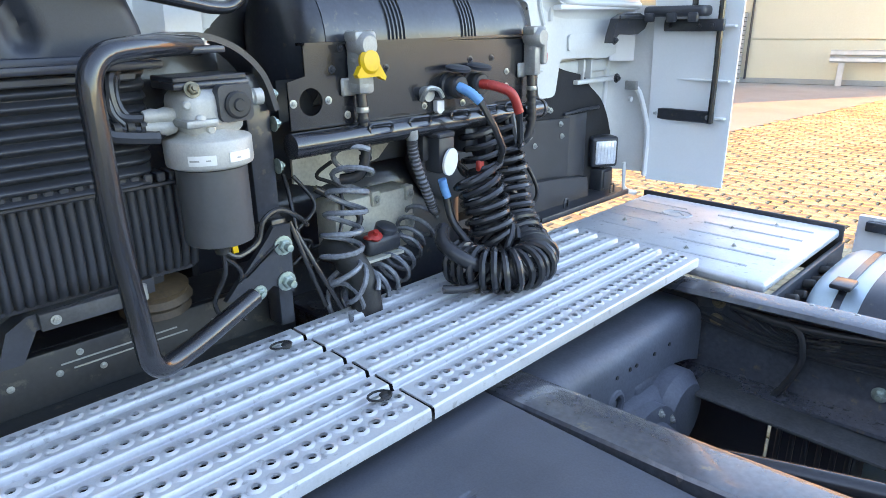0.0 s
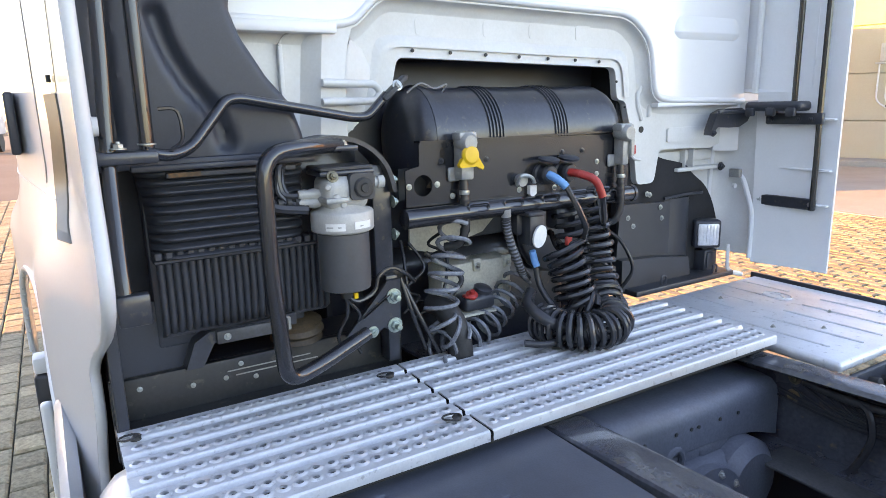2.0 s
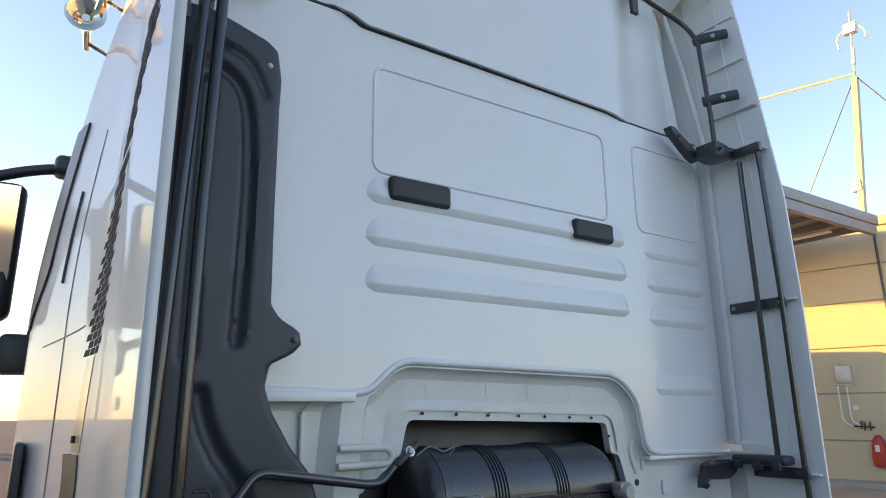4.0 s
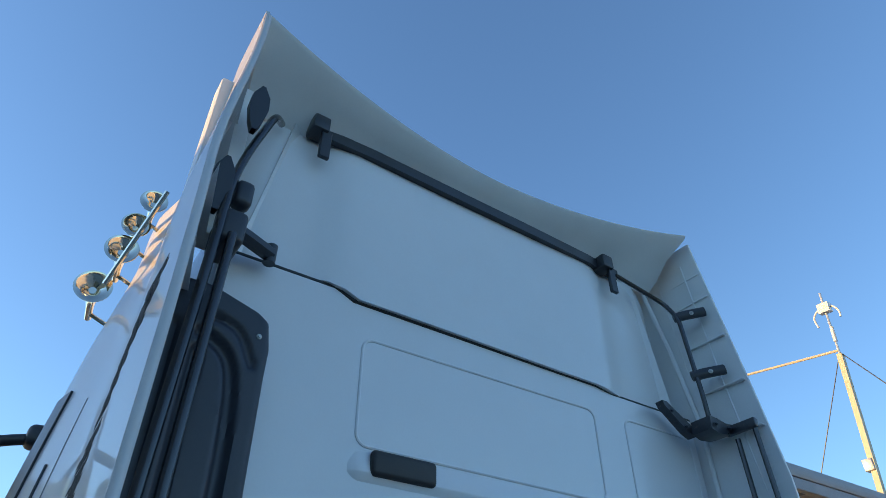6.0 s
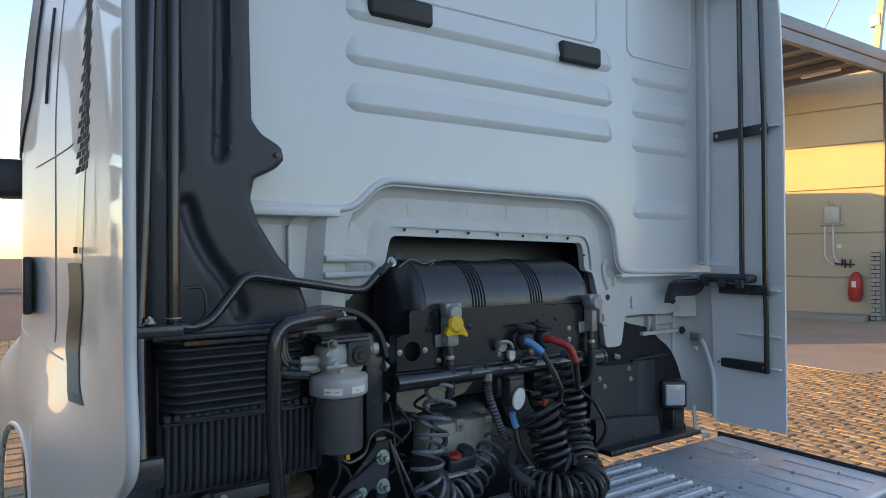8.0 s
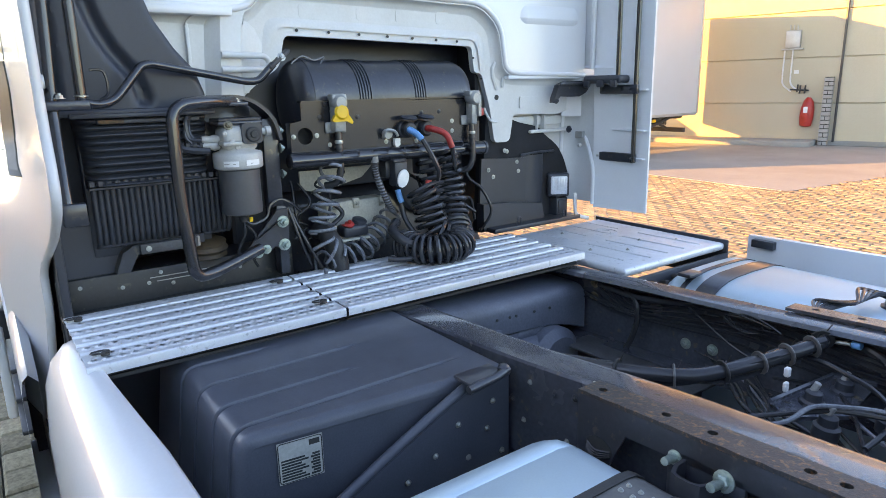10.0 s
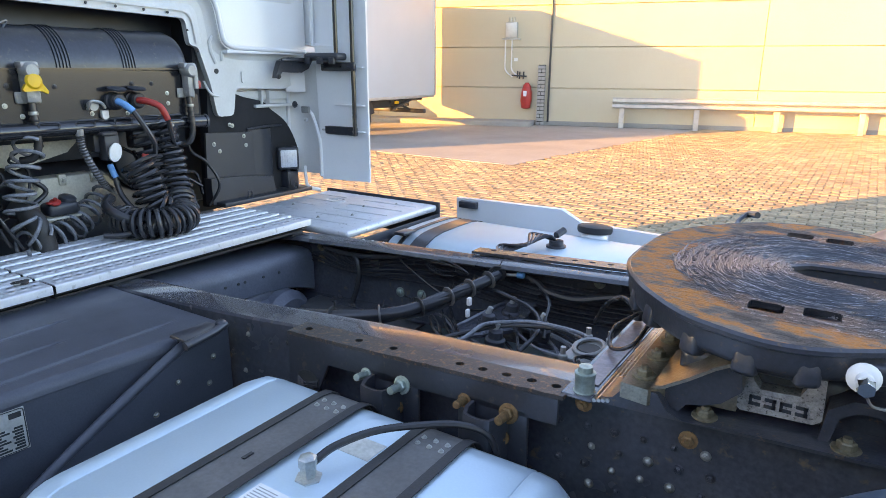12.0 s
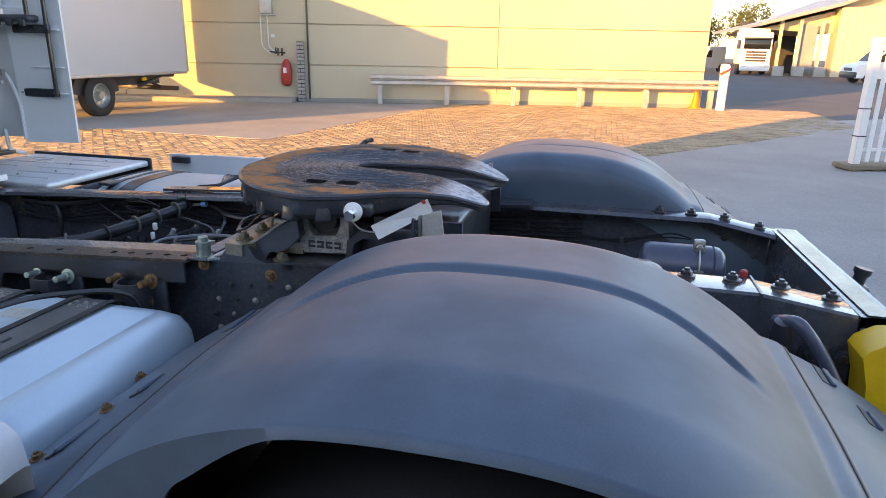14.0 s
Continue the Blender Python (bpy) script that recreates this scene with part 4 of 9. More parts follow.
    def rear(z):
        return -0.92 - 0.13 * smoothstep(2.46, 2.20, z)
    def sheet(a, b, out, z0, z1):
        return loft([[(rear(z) + a + (b - a) * q / 6, yy(rear(z) + a + (b - a) * q / 6, z) - out, z) for q in range(7)] for z in [z0 + (z1 - z0) * k / 18 for k in range(19)]])
    w = part("window", thicken(sheet(-0.80, -0.05, 0.004, 2.27, 2.96), 0.004), GLASS, f, "dark side window")
    part("window_seal", thicken(sheet(-0.20, 0.0, 0.009, 2.23, 3.02), 0.010), BLACK_PLASTIC, w, "black rubber seal and wind deflector")
    part("window_seal", thicken(sheet(-0.80, -0.05, 0.008, 2.23, 2.275), 0.008), BLACK_PLASTIC, w)
    part("pillar_line", tube([(-0.76, yy(-0.76, z) - 0.001, z) for z in [2.36 + 0.03 * q for q in range(12)]], 0.007, 6), BLACK_PLASTIC, f)
    part("shoulder_line", tube([(x, yy(x, 2.186 + 0.085 * (x + 0.47)) - 0.001, 2.186 + 0.085 * (x + 0.47)) for x in [-0.86 + 0.03 * q for q in range(14)]], 0.0028, 6), CAST_GREY, f)
    for x0, z0, z1 in ((-0.66, 1.56, 2.9), (-1.78, 1.56, 2.9)):
        part("door_gap", tube([(x0, yy(x0, z) - 0.0006, z) for z in [z0 + (z1 - z0) * q / 24 for q in range(25)]], 0.0022, 5), CAST_GREY, f)
    # rear edge flange, turned inwards
    part("edge", tube([(xe(z) - 0.006, yy(xe(z), z) + 0.012, z) for z in [0.8 + 0.025 * i for i in range(129)]], 0.013, 10), WHITE_DIMMED, f)
    # ribs on the inside near the top
    for z in (2.95, 3.2, 3.45, 3.7, 3.86):
        part("rib", prism([(-0.05, -1.16 + 0.05 * smoothstep(2.6, 3.9, z)), (xe(z) - 0.02, -1.155 + 0.05 * smoothstep(2.6, 3.9, z)), (0.02, -1.06)], "z", z - 0.004, z + 0.004), WHITE_MOULD, f)
    part("inner_skin", box(-0.04, 0.06, -1.16, -1.02, 3.2, 3.9, 0.01), WHITE_MOULD, f)
    return f
fairing_left()
# side skirt and sill below the driver's side
def side_skirt():
    section = [(-1.130, 0.55), (-1.130, 1.028), (-1.137, 1.042), (-1.155, 1.046), (-1.195, 1.032), (-1.230, 0.995), (-1.252, 0.93), (-1.264, 0.78), (-1.262, 0.55)]
    rows = []
    for x, drop, draw in ((0.20, 0.12, 0.45), (0.215, 0.06, 0.70), (0.25, 0.025, 0.88), (0.32, 0.006, 0.97), (0.45, 0.0, 1.0), (0.66, 0.0, 1.0), (0.87, 0.001, 1.0), (1.08, 0.001, 1.0), (1.3, 0.002, 1.0), (1.5, 0.0, 1.0), (1.7, 0.0, 1.0), (1.9, 0.0, 1.0), (2.1, 0.0, 1.0), (2.28, 0.0, 1.0), (2.37, 0.0, 1.0), (2.405, 0.006, 0.96), (2.425, 0.024, 0.84), (2.432, 0.07, 0.6)):
        inn = 0.047 * smoothstep(0.45, 1.3, x)
        rise = 0.095 * smoothstep(1.35, 2.2, x)
        low = 0.40 * smoothstep(1.9, 2.35, x)
        rows.append([(x, -1.130 + (y + 1.130) * draw + inn * (y + 1.264) / 0.134, z + (rise - drop) * (z - 0.55) / 0.5 + low * (1.046 - z) / 0.5) for y, z in section])
    part("side_skirt", loft(rows), WHITE_DIMMED, TRUCK, "white lower side skirt with a rounded top edge", 60)
side_skirt()
part("side_skirt", prism([(0.80, 0.55), (0.80, 1.03), (1.38, 1.035), (1.48, 0.985), (1.85, 0.975), (1.95, 1.0), (2.12, 1.0), (2.2, 0.55)], "y", 1.47, 1.50, 0.012), WHITE, TRUCK, "white lower side skirt with a notch by the filler cap")

# -- roof spoiler --
def roof_spoiler():
    n = 44
    rows = []
    for i in range(n + 1):
        u = -1 + 2 * i / n
        y = YC + u * 1.16
        lift = abs(u) ** 2.4
        zt = 4.0 + 0.105 * lift
        back = 0.10 + 0.155 * abs(u) ** 1.6
        if u > 0:
            zt -= 0.02 * u
        zb = 3.90 - 0.035 * (u + 1) / 2
        row = [(-0.9, y * 0.93, 4.0), (-0.3, y * 0.98, 4.05 + 0.04 * lift)]
        row += [(back - 0.06, y, zt + 0.012), (back, y, zt), (back - 0.012, y, zt - 0.02)]
        row += [(back * 0.55 - 0.02, y * 0.985, zt - 0.06 - 0.03 * lift), (0.01 + 0.03 * lift, y * 0.97, zb + 0.03), (-0.03, y * 0.96, zb - 0.02)]
        rows.append(row)
    s = part("roof_spoiler", loft(rows), WHITE_MOULD, TRUCK, "white roof spoiler with a hollow swept rear edge")
    # black bar painted as the shaded gap under the spoiler, and pivot brackets
    part("gap_bar", tube([(0.0, -0.76, 3.905), (0.015, -0.5, 3.893), (0.02, -0.1, 3.876), (0.02, 0.35, 3.865), (0.01, 0.70, 3.862), (0.0, 0.92, 3.852)], 0.016, 4, False, (0.050, 0.03)), BLACK_PLASTIC, s, "black bar standing for the dark gap below the spoiler")
    for y, z in ((-0.76, 3.90), (0.80, 3.86)):
        b = part("spoiler_bracket", box(-0.02, 0.07, y - 0.035, y + 0.035, z - 0.04, z + 0.035, 0.01, 2), BLACK_PLASTIC, s, "black pivot bracket")
        part("arm", box(0.035, 0.055, y - 0.022 + 0.03, y + 0.022 + 0.03, z - 0.17, z - 0.03, 0.004, 1), BLACK_PLASTIC, s)
    return s
roof_spoiler()

# -- black fairing bars and hinges --
def hinge_arm(x0, y0, x1, y1, z, tall=0.055, side=1):
    m = bmesh.new()
    add_tube(m, [(x0, y0, z), ((x0 + x1) / 2, (y0 + y1) / 2, z + 0.004), (x1, y1, z)], 0.02, 8, False, (tall, 0.05))
    add_lathe(m, [(-0.035, 0.02), (0.035, 0.02)], (x1, y1, z), (0, 0, 1), 12)
    add_lathe(m, [(-0.03, 0.018), (0.03, 0.018)], (x0, y0, z), (0, 0, 1), 12)
    return m
def right_bars():
    lad = part("fairing_ladder", tube([(0.225, 1.225, 1.745), (0.225, 1.225, 2.4), (0.222, 1.225, 2.985)], 0.011, 8), TUBE_PAINT, TRUCK, "black tubular ladder bars on the side deflector")
    part("bar", tube([(0.318, 1.245, 1.335), (0.318, 1.245, 1.55), (0.312, 1.25, 1.72), (0.312, 1.25, 2.4), (0.30, 1.245, 3.03)], 0.011, 8), TUBE_PAINT, lad)
    for z in (1.355, 2.35):
        s = part("crosspiece", box(0.075, 0.325, 1.25, 1.262, z - 0.022, z + 0.022, 0.004, 1), BLACK_STEEL, lad)
        for x in (0.095, 0.305):
            bolt(s, (x, 1.25, z), (0, -1, 0), 0.006)
    st = part("folding_step", box(0.055, 0.285, 1.165, 1.245, 1.708, 1.745, 0.014, 3), BLACK_PLASTIC, lad, "black plastic folding step")
    for x in (0.085, 0.17, 0.25):
        part("lug", box(x - 0.018, x + 0.018, 1.155, 1.175, 1.690, 1.722, 0.006, 2), BLACK_PLASTIC, st)
    part("step_arm", prism([(0.988, 1.622), (1.002, 1.630), (1.03, 1.652), (1.10, 1.648), (1.16, 1.648), (1.21, 1.668), (1.235, 1.70), (1.17, 1.722), (1.07, 1.722), (1.02, 1.705), (0.992, 1.645)], "x", 0.012, 0.045, 0.005), BLACK_STEEL, lad)
    part("arm_rib", box(0.045, 0.055, 1.02, 1.23, 1.702, 1.716, 0.004, 2), BLACK_STEEL, lad)
    bolt(lad, (0.046, 0.998, 1.632), (1, 0, 0), 0.010, BLACK_STEEL)
    part("step_rail", box(0.105, 0.33, 1.236, 1.256, 1.657, 1.700, 0.006, 2), BLACK_STEEL, lad)
    for x in (0.13, 0.24, 0.29):
        bolt(lad, (x, 1.236, 1.678), (0, -1, 0), 0.008, BLACK_STEEL)
    part("top_arm", prism([(0.955, 3.150), (0.965, 3.128), (1.02, 3.085), (1.085, 3.035), (1.13, 3.018), (1.14, 3.05), (1.11, 3.075), (1.04, 3.115), (0.985, 3.150)], "x", 0.045, 0.085, 0.006), BLACK_STEEL, lad)
    part("top_arm", prism([(1.10, 3.072), (1.09, 3.012), (1.14, 3.000), (1.20, 3.006), (1.245, 3.020), (1.25, 3.062), (1.20, 3.058), (1.15, 3.068)], "x", 0.10, 0.20, 0.008), BLACK_STEEL, lad)
    part("top_rail", box(0.17, 0.32, 1.225, 1.252, 3.012, 3.055, 0.008, 2), BLACK_STEEL, lad)
    for q in ((0.088, 1.0, 3.108), (0.088, 1.075, 3.052), (0.205, 1.12, 3.035), (0.205, 1.21, 3.035)):
        bolt(lad, q, (1, -0.2, 0), 0.008, BLACK_STEEL)
    up = part("upper_bar", tube(rounded([(0.03, 0.88, 3.825), (0.10, 1.12, 3.70), (0.145, 1.14, 3.6), (0.16, 1.15, 3.2), (0.155, 1.16, 3.05)], 0.04), 0.011, 8), TUBE_PAINT, TRUCK, "bent black stay bar")
    for z, x in ((3.62, 0.14), (3.30, 0.155)):
        part("clamp", tube([(x - 0.015, 1.135, z - 0.012), (x + 0.03, 1.18, z), (x + 0.09, 1.245, z + 0.012)], 0.02, 8, False, (0.046, 0.03)), BLACK_PLASTIC, up)
        bolt(up, (x + 0.055, 1.185, z), (0.7, -0.7, 0), 0.007)
right_bars()
def left_bars():
    a = part("stay_bar", tube(rounded([(0.36, -1.125, 1.37), (0.345, -1.128, 1.45), (0.27, -1.12, 1.66), (0.25, -1.105, 1.9), (0.21, -1.065, 3.05), (0.16, -1.05, 3.35), (0.13, -1.02, 3.52), (0.10, -0.95, 3.78), (0.0, -0.9, 3.86)], 0.08), 0.015, 10), TUBE_PAINT, TRUCK, "glossy black stay bar inside the side deflector")
    part("stay_bar", tube([(0.255, -1.045, 1.69), (0.24, -1.04, 2.4), (0.20, -1.02, 3.12)], 0.015, 10), TUBE_PAINT, TRUCK, "glossy black stay bar inside the side deflector")
    part("foot_plate", box(0.345, 0.375, -1.145, -1.085, 1.362, 1.425, 0.006), BLACK_STEEL, TRUCK)
    part("clip", box(0.24, 0.30, -1.16, -1.03, 1.665, 1.69, 0.006), BLACK_STEEL, TRUCK)
    bolt(TRUCK, (0.255, -1.045, 1.70), (0, 0, 1), 0.012)
    bolt(TRUCK, (0.285, -1.10, 1.695), (0, 0, 1), 0.010)
    part("hinge_block", box(0.05, 0.20, -1.06, -0.98, 3.10, 3.22, 0.02, 3), BLACK_PLASTIC, TRUCK, "black hinge block of the side deflector")
    part("hinge_block", hinge_arm(0.14, -1.05, 0.06, -0.86, 3.20, 0.05), BLACK_PLASTIC, TRUCK)
    part("hinge_block", box(0.11, 0.17, -1.035, -0.975, 3.27, 3.37, 0.02, 3), BLACK_PLASTIC, TRUCK)
    for z, x, y in ((3.31, 0.17, -1.084), (3.70, 0.16, -1.030)):
        part("clamp", loft([[(x - 0.015 + 0.03 * (q in (1, 2)), y + w * (1 if q > 1 else -1), z + h) for q in range(4)] for h, w in ((-0.11, 0.008), (-0.07, 0.022), (0.0, 0.034), (0.06, 0.03), (0.11, 0.006))], True), BLACK_PLASTIC, TRUCK, "black plastic bar clamp")
    part("cable_clip", box(0.10, 0.13, -1.155, -1.125, 2.12, 2.30, 0.012, 2), WHITE_IN, TRUCK, "pale cable clip behind the cab side")
    part("grommet", lathe([(0, 0.02), (0.03, 0.018)], (0.29, -1.16, 1.74), (0, 1, 0), 12), WHITE_IN, TRUCK)
left_bars()

# -- snorkel: tall air intake behind the driver's side --
def snorkel():
    edge = [(1.655, -0.665), (1.70, -0.665), (1.775, -0.69), (1.84, -0.745), (1.93, -0.80), (1.99, -0.82), (2.045, -0.81), (2.075, -0.75), (2.10, -0.728), (2.135, -0.735), (2.165, -0.79), (2.20, -0.815), (2.45, -0.82), (2.75, -0.822), (2.84, -0.82), (2.925, -0.834), (2.945, -0.86), (2.985, -0.99), (3.0, -1.03)]
    def right(z):
        for (a, b), (c, d) in zip(edge, edge[1:]):
            if z <= c:
                return b + (d - b) * max(0, z - a) / (c - a)
        return edge[-1][1]
    channels = [([(-1.02, 2.84), (-0.95, 2.80), (-0.915, 2.72), (-0.90, 2.55), (-0.90, 2.3), (-0.905, 2.10)], 0.020, 0.022),
                ([(-1.0, 2.90), (-0.92, 2.87), (-0.868, 2.78)], 0.014, 0.014),
                ([(-1.02, 2.78), (-1.02, 2.5), (-1.02, 2.3), (-1.02, 2.06)], 0.020, 0.022),
                ([(-0.985, 1.97), (-0.965, 1.90), (-0.93, 1.83), (-0.88, 1.76), (-0.855, 1.69)], 0.022, 0.022),
                ([(-1.09, 2.85), (-1.09, 2.3), (-1.09, 1.70)], 0.016, 0.016)]
    C = [(spline([(0, a, b) for a, b in pts], 6), w, d) for pts, w, d in channels]
    def deep(y, z):
        out = 0.0
        for line, w, d in C:
            best = 9.0
            for a, b in zip(line, line[1:]):
                ab = b - a
                t = min(1, max(0, ((y - a.y) * ab.y + (z - a.z) * ab.z) / max(1e-9, ab.y ** 2 + ab.z ** 2)))
                best = min(best, math.hypot(y - a.y - ab.y * t, z - a.z - ab.z * t))
            out = max(out, d * (1 - smoothstep(w * 0.35, w * 1.25, best)))
        return out
    zs = [1.655 + 1.343 * i / 130 for i in range(131)]
    rows = []
    for z in zs:
        r = right(z)
        row = [(0.01, -1.14, z), (0.09, -1.14, z)]
        for k in range(37):
            u = k / 36
            y = -1.135 + (r + 1.135 - 0.004) * u
            e = min(1.0, (r - y) / 0.022, (2.998 - z) / 0.02 + 0.1)
            row.append((0.092 + 0.026 * math.sqrt(max(0, 1 - (1 - e) ** 2)) - deep(y, z), y, z))
        row += [(0.085, r, z), (0.01, r, z)]
        rows.append(row)
    bm = loft(rows)
    bm.faces.new([bm.verts.new((x, y, 2.998)) for x, y in ((0.01, -1.14), (0.10, -1.14), (0.10, -1.03), (0.01, -1.03))])
    s = part("air_intake", bm, SNORKEL, TRUCK, "tall grey-black plastic air intake duct", 50)
    part("lower_lip", box(0.005, 0.13, -1.15, -0.655, 1.64, 1.662, 0.006), SNORKEL, s)
    bolt(s, (0.115, -0.755, 2.11), (1, 0, 0), 0.009, BLACK_STEEL)
    bolt(s, (0.110, -0.862, 2.87), (1, 0, 0), 0.009)
snorkel()

# -- ribbed air cleaner box --
def air_cleaner():
    # upper shell: rounded horizontal ribs that run out towards a round corner
    rows = []
    for i in range(127):
        u = i / 126
        z = 1.640 - 0.205 * u
        wave = 0.5 - 0.5 * math.cos(2 * math.pi * 9.5 * u)
        x = 0.112 + 0.016 * wave ** 0.6 + 0.012 * u
        right = -0.672 - 0.018 * u
        left = -1.045 + 0.012 * math.sin(u * 2)
        row = [(x - 0.10, left - 0.012, z), (x - 0.045, left - 0.008, z), (x - 0.012, left + 0.012, z)]
        row += [(x, left + 0.04 + (right - left - 0.08) * k / 6, z) for k in range(7)]
        row += [(x - 0.010, right - 0.012, z), (x - 0.040, right + 0.004, z), (x - 0.10, right + 0.006, z)]
        rows.append(row)
    a = part("air_cleaner", loft(rows), BLACK_PLASTIC, TRUCK, "black ribbed air cleaner housing", 60)
    part("core", box(-0.20, 0.06, -1.05, -0.68, 1.20, 1.638, 0.01), BLACK_PLASTIC, a)
    part("top_lip", box(-0.10, 0.150, -1.07, -0.655, 1.636, 1.650, 0.004, 2), BLACK_PLASTIC, a)
    part("label_strip", box(0.120, 0.138, -1.0, -0.70, 1.618, 1.632, 0.003, 1), BLACK_PLASTIC, a)
    part("label", box(0.1382, 0.1392, -0.995, -0.925, 1.620, 1.630), RUST, a, "worn brown label")
    # lower shell: fine upright flutes below a toothed rim
    lower = []
    for k in range(193):
        u = k / 192
        y = -1.04 + 0.42 * u
        x = 0.104 + 0.009 * abs(math.sin(math.pi * 24 * u)) ** 0.7
        lower.append([(x, y, 1.425), (x, y, 1.36), (x - 0.004, y, 1.29), (x - 0.012, y, 1.25), (x - 0.04, y, 1.232)])
    part("fluted_shell", loft(lower), BLACK_PLASTIC, a, smooth=60)
    part("lower_core", box(-0.10, 0.088, -1.035, -0.63, 1.235, 1.425, 0.006), BLACK_PLASTIC, a)
    part("rim", box(0.06, 0.124, -1.045, -0.615, 1.422, 1.432, 0.003, 1), BLACK_PLASTIC, a)
    for i in range(18):
        y = -1.035 + i * 0.0235
        part("tooth", box(0.085, 0.131, y - 0.0085, y + 0.0085, 1.4325, 1.451, 0.003, 1), BLACK_PLASTIC, a)
    # added black sheets stand for the shade round the housing and stop daylight
    part("backing", box(-0.24, -0.22, -1.16, -0.56, 0.95, 1.66), FELT_SHADE, a)
    part("backing", box(0.0, 0.02, -1.155, -1.035, 1.14, 1.655), FELT_SHADE, a)
    part("stud", lathe([(0, 0.012), (0.03, 0.012), (0.034, 0.008)], (0.10, -0.745, 1.205), (0, 0, 1), 10), CAST_GREY, a)
    part("bellows", lathe([(0, 0.05), (0.01, 0.072), (0.022, 0.064), (0.034, 0.076), (0.046, 0.066), (0.058, 0.07), (0.07, 0.04)], (0.03, -0.70, 1.145), (0.1, 0, 1), 20), BELLOWS, TRUCK, "brown ribbed rubber bellows")
BELLOWS = mat("brown_rubber", (0.11, 0.062, 0.032), 0.6, base2=(0.06, 0.036, 0.022), scale=20, fine=160, bump=0.2, detail=0.2)
air_cleaner()

# -- lower black cross panel in front of the catwalk --
def lower_panel():
    p = part("rear_apron", box(0.05, 0.075, -1.17, -0.40, 0.94, 1.145, 0.004), SOOT, TRUCK, "dirty black sheet-metal apron")
    part("flange", box(0.075, 0.15, -1.17, -0.46, 1.03, 1.042, 0.003, 1), SOOT, p)
    part("top_fold", box(-0.10, 0.052, -1.16, -0.40, 1.138, 1.145, 0.002, 1), SOOT, p)
    # dusty sheet in the outer corner and the bent carrier under the air cleaner
    part("corner_sheet", prism([(-1.145, 1.145), (-0.985, 1.145), (-0.965, 1.20), (-0.99, 1.31), (-1.145, 1.34)], "x", 0.045, 0.055, 0.003), SNORKEL, p)
    part("support", prism([(-1.0, 1.15), (-0.975, 1.215), (-0.94, 1.235), (-0.72, 1.245), (-0.72, 1.215), (-0.93, 1.205), (-0.96, 1.15)], "x", 0.055, 0.105, 0.004), BLACK_STEEL, p)
    sp = part("carrier", box(0.105, 0.122, -0.925, -0.745, 1.205, 1.238, 0.004, 2), GEARBOX, p, "dusty grey steel carrier")
    for y in (-0.90, -0.77):
        bolt(sp, (0.122, y, 1.222), (1, 0, 0), 0.006)
    for y, z in ((-1.105, 1.118), (-0.985, 1.098), (-0.905, 1.098), (-0.865, 1.128), (-0.83, 1.085), (-0.60, 1.10)):
        bolt(p, (0.076, y, z), (1, 0, 0), 0.0045)
    for z, a, b in ((1.112, -0.90, -0.68), (1.098, -0.88, -0.66)):
        part("slot", box(0.0735, 0.0765, a, b, z, z + 0.003), CAST_GREY, p)
    part("side_wall", box(-0.2, 0.15, -1.165, -1.14, 0.95, 1.66, 0.004), BLACK_PLASTIC, p)
lower_panel()

# -- bent guard bar round the fuel filter --
def guard_bar():
    pts = [(0.165, -0.60, 1.672), (0.235, -0.70, 1.678), (0.275, -0.82, 1.668), (0.285, -0.825, 1.4), (0.30, -0.812, 1.145), (0.26, -0.72, 1.150), (0.205, -0.565, 1.185)]
    b = part("guard_bar", tube(rounded(pts, 0.06, 7), 0.019, 14), TUBE_PAINT, TRUCK, "glossy black bent guard bar round the fuel filter")
    g = part("gusset", prism([(-0.60, 1.165), (-0.52, 1.15), (-0.49, 1.17), (-0.44, 1.14), (-0.435, 1.30), (-0.475, 1.30), (-0.49, 1.28)], "x", 0.135, 0.15, 0.003), BLACK_STEEL, TRUCK, "black gusset plate with large bolts")
    for y, z in ((-0.458, 1.255), (-0.458, 1.172)):
        bolt(g, (0.151, y, z), (1, 0, 0), 0.0145, ZINC_GREEN)
        part("stud", lathe([(0, 0.0085), (0.032, 0.008), (0.034, 0.0)], (0.151, y, z), (1, 0, 0), 10), ZINC_GREEN, g)
    for y, z in ((-0.555, 1.155), (-0.525, 1.165)):
        bolt(g, (0.152, y, z), (1, 0, 0), 0.011, ZINC_GREEN)
    for i in range(6):
        part("bead", tube([(0.152, -0.565 + i * 0.012, 1.20 + i * 0.008), (0.152, -0.53 + i * 0.012, 1.222 + i * 0.008)], 0.004, 6), BLACK_STEEL, g)
    post = part("mount_post", box(0.07, 0.118, -0.492, -0.435, 1.30, 1.615, 0.008), BLACK_STEEL, TRUCK, "black upright mounting bracket")
    part("post_foot", box(0.08, 0.135, -0.47, -0.435, 1.06, 1.31, 0.004), BLACK_STEEL, post)
    for z in (1.57, 1.51, 1.42):
        bolt(post, (0.12, -0.434, z), (0, 1, 0), 0.011, ZINC_GREEN)
    part("hood", tube(spline([(0.10, -0.70, 1.675), (0.10, -0.60, 1.69), (0.10, -0.52, 1.67), (0.10, -0.46, 1.615), (0.10, -0.435, 1.54)]), 0.01, 4, False, (0.012, 0.09)), BLACK_STEEL, post)
    part("clamp", box(0.13, 0.20, -0.655, -0.56, 1.66, 1.672, 0.003), BLACK_STEEL, post)
    for y in (-0.64, -0.585):
        bolt(post, (0.165, y, 1.673), (0, 0, 1), 0.008)
    part("back_plate", box(0.03, 0.04, -0.70, -0.50, 1.30, 1.66, 0.003), BLACK_STEEL, post)
guard_bar()

